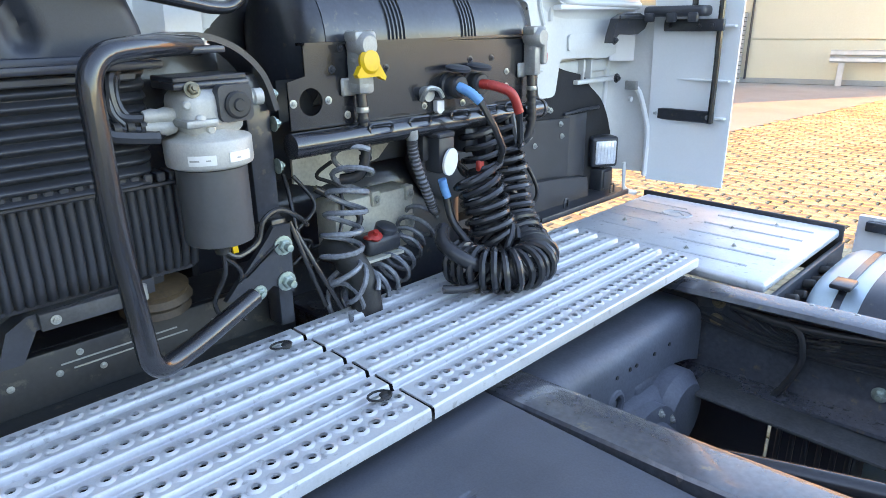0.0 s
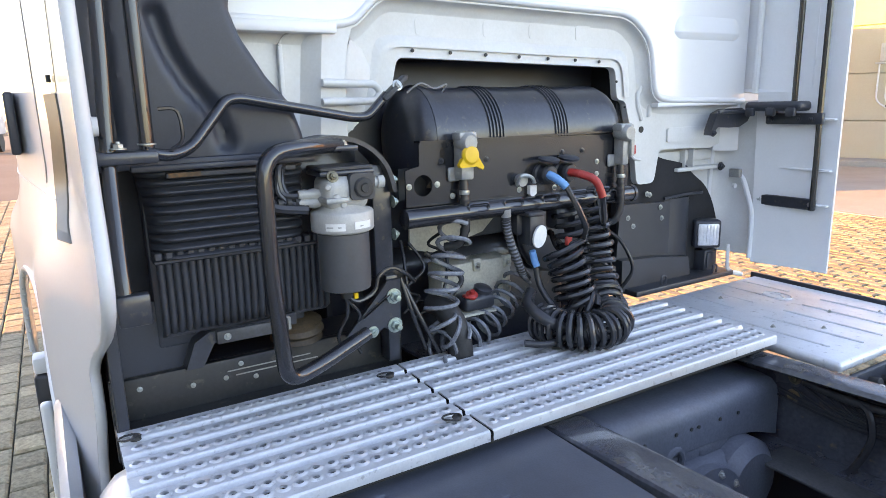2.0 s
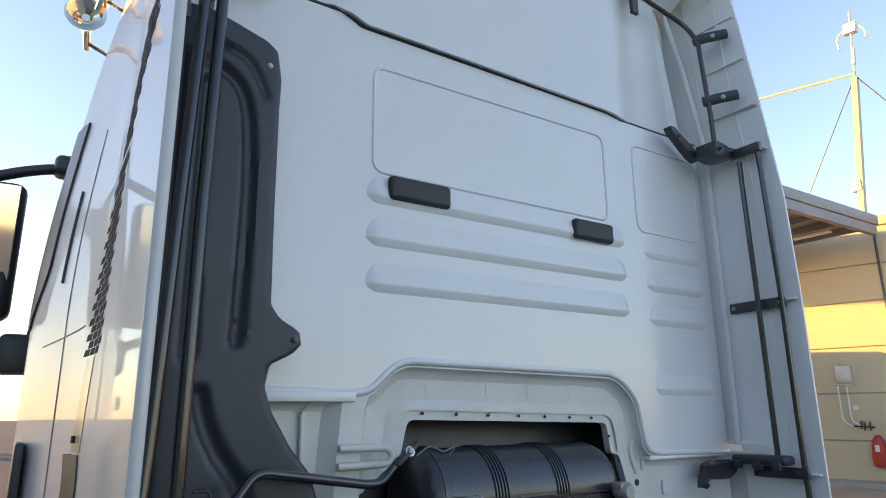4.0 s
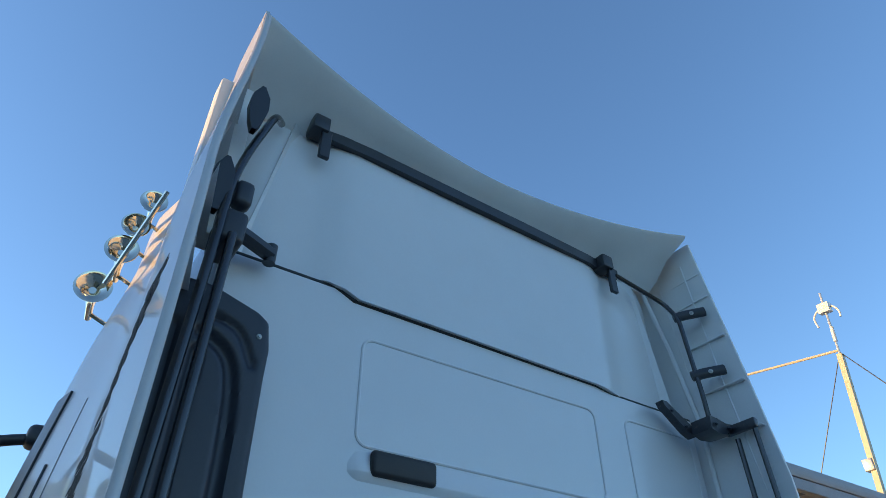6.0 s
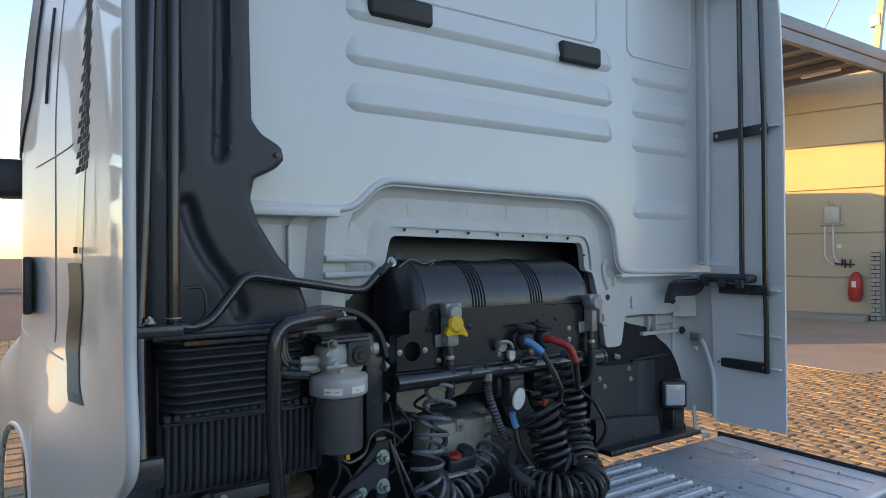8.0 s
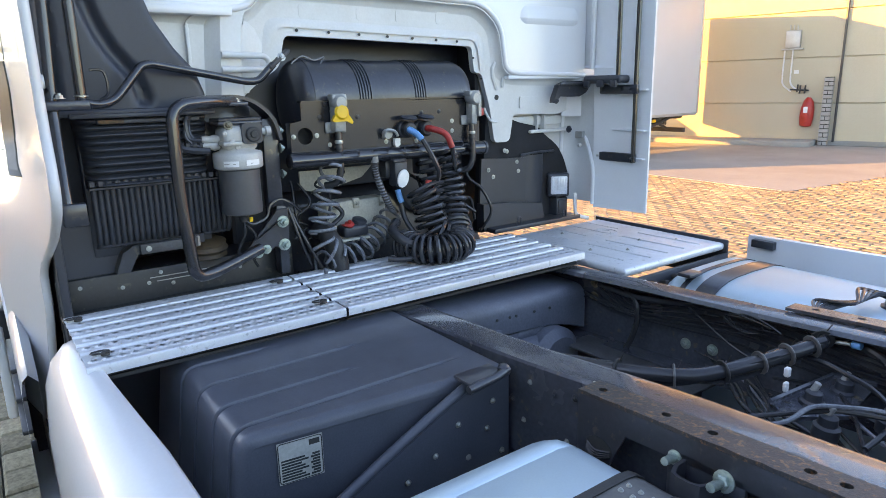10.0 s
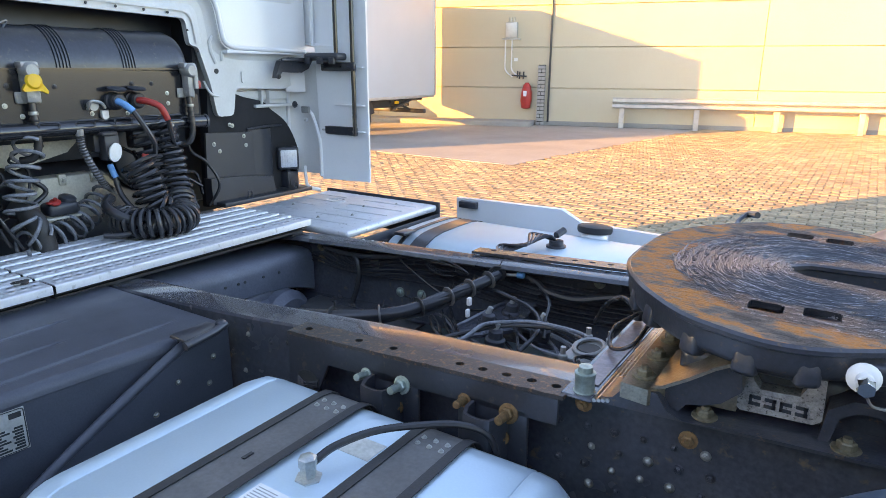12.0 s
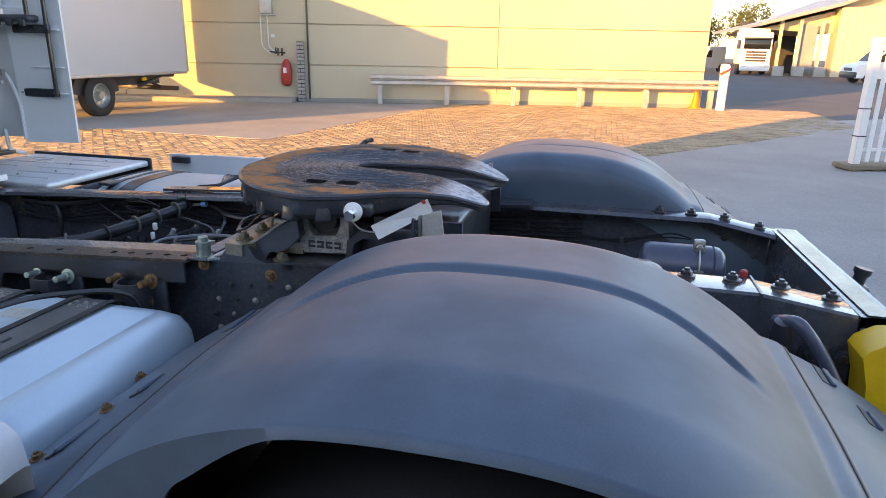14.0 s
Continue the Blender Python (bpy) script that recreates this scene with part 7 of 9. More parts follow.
    part("pipe", tube(spline([(1.64, 0.03, 0.94), (1.685, 0.085, 0.955), (1.70, 0.165, 0.97), (1.745, 0.22, 0.97), (1.82, 0.262, 0.972), (1.96, 0.23, 0.985), (2.05, 0.15, 1.0)], 8), 0.006, 8), HOSE_GREY, P, "grey air pipe")
    part("pipe", tube(spline([(1.53, 0.44, 0.97), (1.60, 0.43, 0.975), (1.68, 0.415, 0.965), (1.74, 0.39, 0.96), (1.80, 0.33, 0.955), (1.83, 0.25, 0.945), (1.82, 0.16, 0.92)], 8), 0.007, 8), HOSE, P)
    part("pipe", tube(spline([(1.72, 0.50, 0.96), (1.76, 0.46, 0.985), (1.80, 0.40, 0.98), (1.82, 0.33, 0.955), (1.84, 0.28, 0.92)], 8), 0.006, 8), HOSE, P)
    for k in range(14):
        x0 = 1.50 + 0.045 * k + random.uniform(-0.03, 0.03)
        pts = [(x0 - 0.30, 0.46, 0.87), (x0 - 0.1, 0.30 + random.uniform(-0.1, 0.1), 0.86 + random.uniform(-0.02, 0.06)), (x0 + 0.08, 0.10 + random.uniform(-0.1, 0.1), 0.88 + random.uniform(-0.03, 0.04)), (x0 + 0.25, -0.15, 0.86 + random.uniform(-0.03, 0.04))]
        part("pipe", tube(spline(pts, 8), random.choice((0.004, 0.005, 0.006)), 6), random.choice((HOSE, HOSE, HOSE, HOSE_GREY)), P)
    # levelling valve at the front of the coupling mount
    u = part("sensor_unit", box(2.0, 2.085, 0.01, 0.15, 0.995, 1.012, 0.006, 2), CAST_GREY, TRUCK, "grey levelling valve with coiled cables")
    part("ring", tube([(2.045 + 0.034 * math.cos(q), 0.085 + 0.052 * math.sin(q), 1.018) for q in [i * 0.3142 for i in range(20)]], 0.006, 6, True), CAST_GREY, u)
    part("well", lathe([(0, 0.028), (0.002, 0.028)], (2.045, 0.085, 1.013), (0, 0, 1), 18), RUBBER, u)
    for x, q in ((2.012, 0.0), (2.02, 0.145), (2.075, 0.15)):
        part("post", lathe([(0, 0.011), (0.032, 0.011), (0.035, 0.007), (0.052, 0.007)], (x, q, 0.99), (0, 0, 1), 10), CAST_GREY, u)
    for k in range(6):
        part("wire_coil", tube([(2.062 + (0.026 + 0.003 * k) * math.cos(q) + 0.006 * k, -0.01 + (0.045 - 0.003 * k) * math.sin(q) + 0.006 * (k % 3), 1.006 + 0.003 * k + (0.010 - 0.004 * (k % 3)) * math.cos(q + k)) for q in [i * 0.3142 for i in range(20)]], 0.0032, 5, True), HOSE, u)
    y = part("air_valve", lathe([(0, 0.012), (0.03, 0.014), (0.05, 0.010), (0.07, 0.010)], (2.145, 0.12, 1.10), (0.1, 0.1, 1), 10), BLACK_PLASTIC, TRUCK, "small black valve with a yellow cap")
    part("cap", lathe([(0, 0.013), (0.018, 0.013), (0.022, 0.008)], (2.152, 0.127, 1.168), (0.1, 0.1, 1), 12), YELLOW, y)
    part("hose", tube(spline([(2.145, 0.10, 1.13), (2.10, 0.14, 1.14), (2.04, 0.20, 1.09), (2.0, 0.24, 1.02)]), 0.006, 8), HOSE, y)
    part("hose", tube(spline([(2.15, 0.10, 1.12), (2.13, 0.0, 1.12), (2.15, -0.08, 1.105), (2.20, -0.10, 1.13), (2.22, 0.0, 1.16), (2.30, 0.03, 1.17)]), 0.0045, 8), HOSE, y)
    # lower belly parts in the dark
    part("belly_tank", lathe([(0, 0.08), (0.02, 0.11), (0.55, 0.11), (0.57, 0.08)], (1.2, 0.25, 0.60), (1, 0, 0), 20), FRAME_STEEL, TRUCK, "dark air reservoir low between the rails")
    part("inner_shield", box(-0.3, 0.86, 0.615, 0.625, 0.40, 0.97, 0.002, 1), BLACK_PLASTIC, TRUCK, "black splash shield beside the rail")
    part("belly_tray", box(-0.4, 2.1, -0.24, 0.55, 0.42, 0.44), FRAME_STEEL, TRUCK, "dark tray low between the rails")
    part("lower_flange", box(0.70, 1.25, 0.40, 0.54, 0.742, 0.752, 0.003), GEARBOX, RAIL_R, "dusty lower flange of the rail")
STRAP = mat("grey_strap", (0.15, 0.145, 0.14), 0.5, 0.3, base2=(0.11, 0.105, 0.10), scale=10, bump=0.1, detail=0.15)
looms()

def ribbed_box():
    b = part("equipment_box", box(0.875, 1.085, 0.585, 0.86, 0.30, 0.655, 0.012, 2), BLACK_PLASTIC, TRUCK, "black ribbed plastic box below the rail")
    for k in range(6):
        x = 0.895 + k * 0.034
        part("rib", box(x, x + 0.014, 0.575, 0.60, 0.31, 0.645, 0.004, 1), BLACK_PLASTIC, b)
    part("lid", box(0.865, 1.095, 0.575, 0.87, 0.648, 0.672, 0.006, 2), BLACK_PLASTIC, b)
ribbed_box()

# -- rusty angle plate and spring hangers on the near rail --
def rust_plate():
    holes = [ring2(x, -0.277, 0.0105, 0.009, 12) for x in (1.46, 1.62, 1.72, 1.895, 1.95, 2.005, 2.06, 2.112)]
    random.seed(8)
    edge = [(1.42 + 0.72 * i / 40, -0.312 + random.uniform(-0.0015, 0.002)) for i in range(41)]
    bm = holed(edge + [(2.14, -0.243), (1.42, -0.243)], holes, "z", 0.0, 0.009)
    for v in bm.verts:
        v.co.z += frame_top(v.co.x) + 0.004
    p = part("angle_plate", bm, RUST_PLATE, TRUCK, "rust-flecked drilled steel angle along the rail")
    part("angle_web", prism([(1.42, frame_top(1.42) + 0.003), (2.13, frame_top(2.13) + 0.003), (2.13, frame_top(2.13) - 0.05), (1.55, frame_top(1.5) - 0.05), (1.50, frame_top(1.5) - 0.16), (1.42, frame_top(1.42) - 0.17)], "y", -0.311, -0.303), BLACK_STEEL, p)
    part("bright_edge", tube([(1.40, -0.239, frame_top(1.40) + 0.0015), (2.16, -0.236, frame_top(2.16) + 0.0015)], 0.0022, 6), POLISHED, p, "worn bright edge of the rail")
    part("oval", prism([(1.483 + a, 0.938 + b) for a, b in ring2(0, 0, 0.036, 0.026, 18)], "y", -0.3125, -0.3105), INK_SHADE, p)
    for k in range(4):
        part("wire", tube(spline([(1.45, -0.313, 0.925 + 0.006 * k), (1.48, -0.32, 0.918 + 0.006 * k), (1.515, -0.313, 0.93 + 0.004 * k)]), 0.003, 5), HOSE, p)
    for x in (1.68, 1.94):
        zt = frame_top(x) - 0.028
        h = part("hanger_bracket", box(x - 0.03, x + 0.13, -0.311, -0.298, zt - 0.16, zt, 0.006, 2), BLACK_STEEL, TRUCK, "black bolted bracket on the rail")
        rows = []
        for z, k in ((zt - 0.015, 1.0), (zt - 0.03, 1.04), (zt - 0.11, 1.0), (zt - 0.15, 0.8)):
            rows.append([(x + 0.012 + 0.07 * a, -0.305 - 0.06 * k * b, z) for a, b in ((0, 0), (0.02, 0.55), (0.16, 0.92), (0.35, 1.0), (0.65, 1.0), (0.84, 0.92), (0.98, 0.55), (1, 0))])
        part("cup", thicken(loft(rows), -0.008), BLACK_STEEL, h)
        # black slip painted as the shade inside the cup
        part("hollow", box(x + 0.02, x + 0.075, -0.35, -0.312, zt - 0.06, zt - 0.055), INK_SHADE, h)
        mtl = ZINC_GREEN if x < 1.8 else RUST_BOLT
        bolt(h, (x - 0.012, -0.312, zt - 0.02), (0, -1, 0.2), 0.010, mtl)
        part("stud", lathe([(0, 0.009), (0.04, 0.008), (0.042, 0)], (x - 0.012, -0.312, zt - 0.02), (0.1, -1, 0.2), 10), mtl, h)
        bolt(h, (x + 0.09, -0.312, zt - 0.018), (0, -1, 0.2), 0.014, mtl)
        part("stud", lathe([(0, 0.010), (0.045, 0.009), (0.047, 0)], (x + 0.09, -0.312, zt - 0.018), (0.0, -1, 0.1), 10), mtl, h)
        bolt(h, (x + 0.08, -0.318, zt - 0.07), (0, -1, 0), 0.011, RUST_BOLT)
RUST_BOLT = mat("rusty_bolt", (0.26, 0.13, 0.055), 0.6, 0.4, base2=(0.16, 0.08, 0.04), scale=60, bump=0.3, detail=0.3)
RUST_PLATE = mat("rust_flecked_paint", (0.05, 0.042, 0.038), 0.42, 0.2, base2=(0.035, 0.032, 0.032), scale=18, fine=200, bump=0.4, amount=0.9, speck=(0.20, 0.095, 0.045), speck_amount=0.38, detail=0.35)
rust_plate()

# -- fuel tanks --
def tank_left():
    x0, x1 = 1.42, 2.235
    def ring(x, s):
        pts = [(-1.05 + s, 0.40 + s), (-0.385 - s, 0.40 + s), (-0.385 - s, 1.0 - s), (-0.93 + s * 0.5, 1.0 - s), (-1.05 + s, 0.88 - s * 0.5)]
        out = []
        P = [Vector((a, b, 0)) for a, b in pts]
        k = len(P)
        for i in range(k):
            a, b, c = P[i - 1], P[i], P[(i + 1) % k]
            r = 0.07 if i < 3 else 0.04
            u, w = (a - b).normalized() * r, (c - b).normalized() * r
            for q in range(5):
                t = q / 4
                v = (1 - t) ** 2 * (b + u) + 2 * t * (1 - t) * b + t * t * (b + w)
                out.append((x, v.x, v.y))
        return out
    rows = [ring(x0, 0.06), ring(x0 + 0.006, 0.035), ring(x0 + 0.02, 0.014), ring(x0 + 0.05, 0.002), ring(x0 + 0.08, 0.0), ring(x0 + 0.082, 0.002), ring(x0 + 0.086, 0.0), ring(x1 - 0.10, 0.0), ring(x1 - 0.098, 0.002), ring(x1 - 0.094, 0.0), ring(x1 - 0.06, 0.003), ring(x1 - 0.03, 0.016), ring(x1 - 0.01, 0.04), ring(x1, 0.075)]
    bm = loft(rows, True)
    bm.verts.ensure_lookup_table()
    n = len(rows[0])
    bm.faces.new(bm.verts[:n])
    bm.faces.new(bm.verts[-n:])
    t = part("fuel_tank", bm, ALU_TANK, TRUCK, "aluminium fuel tank with two black-edged straps", 50)
    for xs in (1.652, 1.905):
        def band(a, b, off, m, nm):
            rws = []
            for x in (a, b):
                r0 = ring(x, -off)
                rws.append(r0)
            part(nm, thicken(loft(rws, True), 0.002), m, t)
        band(xs, xs + 0.095, 0.006, STRAP, "strap")
        band(xs - 0.012, xs + 0.008, 0.009, RUBBER, "strap_edge")
        band(xs + 0.087, xs + 0.107, 0.009, RUBBER, "strap_edge")
        for i in range(6):
            bolt(t, (xs + 0.022 + 0.026 * (i % 3), -0.455 - 0.022 * (i // 3), 1.006), (0, 0, 1), 0.0038)
        part("strap_slot", box(xs + 0.043, xs + 0.051, -0.69, -0.668, 1.007, 1.0085), INK_SHADE, t)
    s = part("sender", lathe([(0, 0.024), (0.003, 0.024), (0.005, 0.014), (0.022, 0.014), (0.025, 0.0165), (0.040, 0.0165), (0.043, 0.013), (0.044, 0.0)], (1.829, -0.660, 1.0), (0, 0, 1), 6), STEEL, t, "small vent cap with a hose")
    part("hose", tube(spline([(1.829, -0.645, 1.024), (1.838, -0.60, 1.034), (1.865, -0.525, 1.034), (1.916, -0.45, 1.026), (1.965, -0.395, 1.016), (2.012, -0.368, 0.998), (2.03, -0.355, 0.95)]), 0.0072, 8), HOSE, s)
    part("label", box(1.772, 1.855, -0.795, -0.715, 1.0, 1.0012), PAPER, t, "paper label with fine print")
    for i in range(11):
        part("print", box(1.778, 1.846 - 0.012 * ((i * 5) % 4), -0.789 + i * 0.0064, -0.7872 + i * 0.0064, 1.0012, 1.0018), CAST_GREY, t)
    part("label", box(1.80, 1.882, -0.568, -0.512, 1.0, 1.0012), SILVER_LABEL, t, "silver data label")
    tilt = Matrix.Translation((1.775, -0.945, 0.985)) @ Matrix.Rotation(radians(12), 4, 'X')
    rows = []
    for h, k in ((0.0, 0.90), (0.006, 1.0), (0.022, 1.0), (0.030, 0.95), (0.036, 0.80), (0.038, 0.55), (0.039, 0.34), (0.046, 0.30), (0.050, 0.20), (0.051, 0.02)):
        rows.append([tilt @ Vector((k * (0.083 + (0.004 * math.cos(8 * q) if k > 0.85 else 0.0)) * math.cos(q), k * (0.083 + (0.004 * math.cos(8 * q) if k > 0.85 else 0.0)) * math.sin(q), h)) for q in [2 * math.pi * a / 64 for a in range(64)]])
    cap = part("filler_cap", loft(rows, True), TANK_BLUE, t, "blue-black scalloped filler cap with a round boss")
    part("neck", lathe([(-0.03, 0.092), (-0.004, 0.092), (0.0, 0.086)], tilt @ Vector((0, 0, 0)), tilt.to_3x3() @ Vector((0, 0, 1)), 32), STEEL, cap, "bright neck ring")
tank_left()

def tank_right():
    cx, cz, ry, rz = 1.06, 0.67, 0.335, 0.32
    def ring(x, k):
        out = []
        for i in range(40):
            a = 2 * math.pi * i / 40
            c, s = math.cos(a), math.sin(a)
            e = 0.55
            out.append((x, cx + ry * k * math.copysign(abs(c) ** e, c), cz + rz * k * math.copysign(abs(s) ** e, s)))
        return out
    rows = [ring(0.84, 0.85), ring(0.85, 0.95), ring(0.88, 1.0), ring(2.15, 1.0), ring(2.19, 0.95), ring(2.2, 0.85)]
    bm = loft(rows, True)
    bm.verts.ensure_lookup_table()
    bm.faces.new(bm.verts[:40])
    bm.faces.new(bm.verts[-40:])
    t = part("fuel_tank", bm, ALU_TANK, TRUCK, "polished aluminium fuel tank with dark straps", 50)
    for a, b in ((0.92, 0.94), (0.985, 1.06)):
        part("strap", thicken(loft([ring(a, 1.012), ring(b, 1.012)], True), 0.004), BLACK_STEEL, t)
    part("buckle", box(0.90, 0.955, 0.80, 0.88, 0.985, 1.0, 0.005, 2), BLACK_STEEL, t)
    part("filler_neck", lathe([(0, 0.062), (0.03, 0.060), (0.04, 0.055)], (1.60, 1.32, 0.945), (0, 0.1, 1), 24), ALU, t)
    part("filler_cap", lathe([(0, 0.07), (0.01, 0.076), (0.028, 0.076), (0.034, 0.06), (0.036, 0.0)], (1.60, 1.325, 0.985), (0, 0.1, 1), 24), RUBBER, t, "black filler cap")
    sn = part("sender", lathe([(0, 0.04), (0.01, 0.04), (0.012, 0.03), (0.03, 0.028)], (1.56, 1.0, 0.985), (0, 0, 1), 16), BLACK_PLASTIC, t, "fuel gauge sender with cables")
    for k in range(5):
        part("wire", tube(spline([(1.56, 1.0, 1.01), (1.54 - 0.02 * k, 0.98, 1.035), (1.50, 0.93 - 0.02 * k, 1.02), (1.46 - 0.02 * k, 0.86, 1.0), (1.42, 0.78, 0.985)]), 0.006, 6), HOSE, sn)
    part("plug", lathe([(0, 0.014), (0.05, 0.014)], (1.55, 1.02, 1.03), (0.3, 1, 0.3), 10), BLACK_PLASTIC, sn)
    part("bracket", box(0.83, 0.93, 1.44, 1.47, 0.985, 1.02, 0.004), BLACK_STEEL, t)
    # long channel along the top of the far rail
    fp = holed([(1.43, 0.556), (2.36, 0.556), (2.36, 0.625), (1.43, 0.615)], [ring2(x, 0.592, 0.011, 0.009, 12) for x in (1.50, 1.62, 1.72, 1.80, 1.86, 1.92, 2.0, 2.08)], "z", 0.0, 0.009)
    for v in fp.verts:
        v.co.z += frame_top(v.co.x) + 0.004
    sc = part("angle_plate", fp, FRAME_STEEL, TRUCK, "black drilled steel angle along the rail")
    part("angle_web", box(1.43, 2.36, 0.612, 0.62, 0.98, 1.04, 0.002, 1), FRAME_STEEL, sc)
tank_right()

# -- black battery cover with pressed grooves and a sloped end panel --
def battery_cover():
    grooves = ((0.63, -0.72), (0.77, -0.52), (0.905, -0.60), (1.025, -0.37))
    def x_end(y):
        return 1.08 + (y + 0.92) * 0.11
    section = rounded([(-0.29, 1.005, 0), (-0.955, 1.0, 0), (-1.03, 0.45, 0)], 0.045, 8)
    fine = [section[0].lerp(section[1], k / 24) for k in range(24)] + section[1:-1] + [section[-2].lerp(section[-1], k / 8) for k in range(1, 9)]
    def deep(x, y):
        d = 0.0
        for g, stop in grooves:
            d = max(d, 0.013 * (1 - smoothstep(0.0035, 0.0095, abs(x - g))) * (1 - smoothstep(stop - 0.05, stop, y)))
        return d
    rows = []
    for u in [k / 400 for k in range(401)]:
        row = []
        for j, p in enumerate(fine):
            x = 0.40 + (x_end(p.x) - 0.40) * u
            t = fine[min(j + 1, len(fine) - 1)] - fine[max(j - 1, 0)]
            nrm = Vector((-t.y, t.x, 0)).normalized() * -1
            d = deep(x, p.x) + 0.028 * (1 - math.sqrt(max(0, 1 - max(0, (u - 0.965) / 0.035) ** 2)))
            q = p - nrm * d
            row.append((x, q.x, q.y))
        rows.append(row)
    b = part("battery_box", loft(rows), BATTERY_PLASTIC, TRUCK, "black plastic battery cover with pressed grooves", 35)
    em = bmesh.new()
    em.faces.new([em.verts.new((x - 0.0005, y, z)) for x, y, z in rows[-1]] + [em.verts.new((1.148, -0.29, 0.45))])
    part("end_panel", em, BATTERY_PLASTIC, b, smooth=0)
    # bracing plate with a rolled edge, reaching up to the rail
    part("brace_plate", prism([(-0.285, 1.0), (-0.42, 0.985), (-0.86, 0.78), (-0.93, 0.50), (-0.285, 0.50)], "x", 1.150, 1.160, 0.002), BATTERY_PLASTIC, b)
    part("brace_edge", tube(spline([(1.155, -0.37, 1.0), (1.155, -0.43, 0.985), (1.152, -0.62, 0.895), (1.150, -0.84, 0.775), (1.150, -0.95, 0.68)], 5), 0.013, 10), BATTERY_PLASTIC, b)
    f = part("brace_foot", box(1.135, 1.20, -0.445, -0.33, 1.012, 1.022, 0.004, 2), BLACK_STEEL, b)
    part("hinge_tube", tube([(1.205, -0.45, 1.008), (1.20, -0.36, 1.014), (1.19, -0.315, 1.02)], 0.011, 10), BLACK_STEEL, f)
    part("knob", lathe([(0, 0.016), (0.02, 0.015), (0.026, 0.008)], (1.185, -0.325, 1.008), (0, 0, 1), 12), BLACK_STEEL, f)
    for y, z in ((-0.34, 0.93), (-0.36, 0.86), (-0.45, 0.90), (-0.52, 0.84), (-0.31, 0.78), (-0.42, 0.80), (-0.60, 0.80), (-0.46, 0.68), (-0.66, 0.70)):
        bolt(b, (1.161, y, z), (1, 0, 0), 0.0055)
    lm = Matrix.Translation((x_end(-0.83) - 0.0005, -0.83, 0.0)) @ Matrix.Rotation(-math.atan(0.11), 4, 'Z')
    lab = part("data_label", box(0.0, 0.0015, -0.051, 0.051, 0.866, 0.966, 0.0, 1, lm), SILVER_LABEL, b, "worn silver data label")
    part("border", tube([lm @ Vector((0.002, y, z)) for y, z in rrect(-0.049, 0.049, 0.868, 0.964, 0.006, 2)], 0.0012, 4, True), INK_SHADE, lab)
    for i in range(8):
        z = 0.872 + i * 0.0068
        part("print", box(0.0014, 0.0022, -0.044, 0.017 - 0.008 * ((i * 7) % 3), z, z + 0.0042, 0.0, 1, lm), INK_SHADE, lab)
        part("print", box(0.0014, 0.0022, 0.022 + 0.004 * ((i * 3) % 2), 0.043, z, z + 0.0048, 0.0, 1, lm), INK_SHADE, lab)
    part("print", box(0.0014, 0.0022, 0.020, 0.044, 0.945, 0.958, 0.0, 1, lm), INK_SHADE, lab)
    # cables below the catwalk beside the cover
    for k in range(5):
        part("cable", tube(spline([(0.45 + 0.05 * k, -1.0, 0.62), (0.5 + 0.06 * k, -1.06, 0.68 + 0.02 * k), (0.6 + 0.05 * k, -1.05, 0.60), (0.7 + 0.03 * k, -1.02, 0.66)]), 0.007, 6), HOSE, b)
    part("ledge", box(0.0, 1.42, -1.12, -0.30, 0.40, 0.45, 0.005), BLACK_PLASTIC, b)
    part("back_wall", box(0.10, 0.13, -1.12, -0.30, 0.45, 0.95, 0.005), BLACK_PLASTIC, b)
    random.seed(14)
    for k in range(16):
        x, z = 0.3 + 0.07 * k + random.uniform(-0.03, 0.03), 0.5 + random.uniform(0.0, 0.08)
        part("cable", tube(spline([(x, -1.04, z), (x + 0.03, -1.09, z + random.uniform(-0.02, 0.06)), (x + 0.10, -1.08, z + random.uniform(-0.03, 0.06)), (x + 0.16, -1.05, z)]), random.choice((0.004, 0.006, 0.008)), 6), HOSE, b)
battery_cover()

# -- wheels and mudguards --
def wheel(x, y, side, parent=None, s=1.0, name="wheel"):
    prof = []
    w = 0.15 * s
    for a, r in ((-w, 0.30), (-w, 0.42), (-w * 0.93, 0.49), (-w * 0.75, 0.515), (w * 0.75, 0.515), (w * 0.93, 0.49), (w, 0.42), (w, 0.30)):
        prof.append((a, r * s))
    prof = [(0, 0.285 * s)] + prof + [(0.001, 0.285 * s)]
    wl = part(name, lathe(prof, (x, y, 0.515 * s), (0, 1, 0), 48), TYRE, parent, "worn black truck tyre on a steel rim")
    part("rim", lathe([(0.01, 0.28 * s), (w * 0.95, 0.295 * s), (w * 0.96, 0.28 * s), (w * 0.3, 0.25 * s), (w * 0.2, 0.12 * s), (w * 0.9, 0.09 * s), (w * 0.9, 0.0)], (x, y, 0.515 * s), (0, side, 0), 32), STEEL, wl)
    return wl
for side in (-1, 1):
    wheel(3.0, YC + side * 1.02, side, TRUCK, 1.06)
    wheel(3.0, YC + side * 0.66, side, TRUCK, 1.06)
    wheel(-1.25, YC + side * 1.02, side, TRUCK, 1.0)

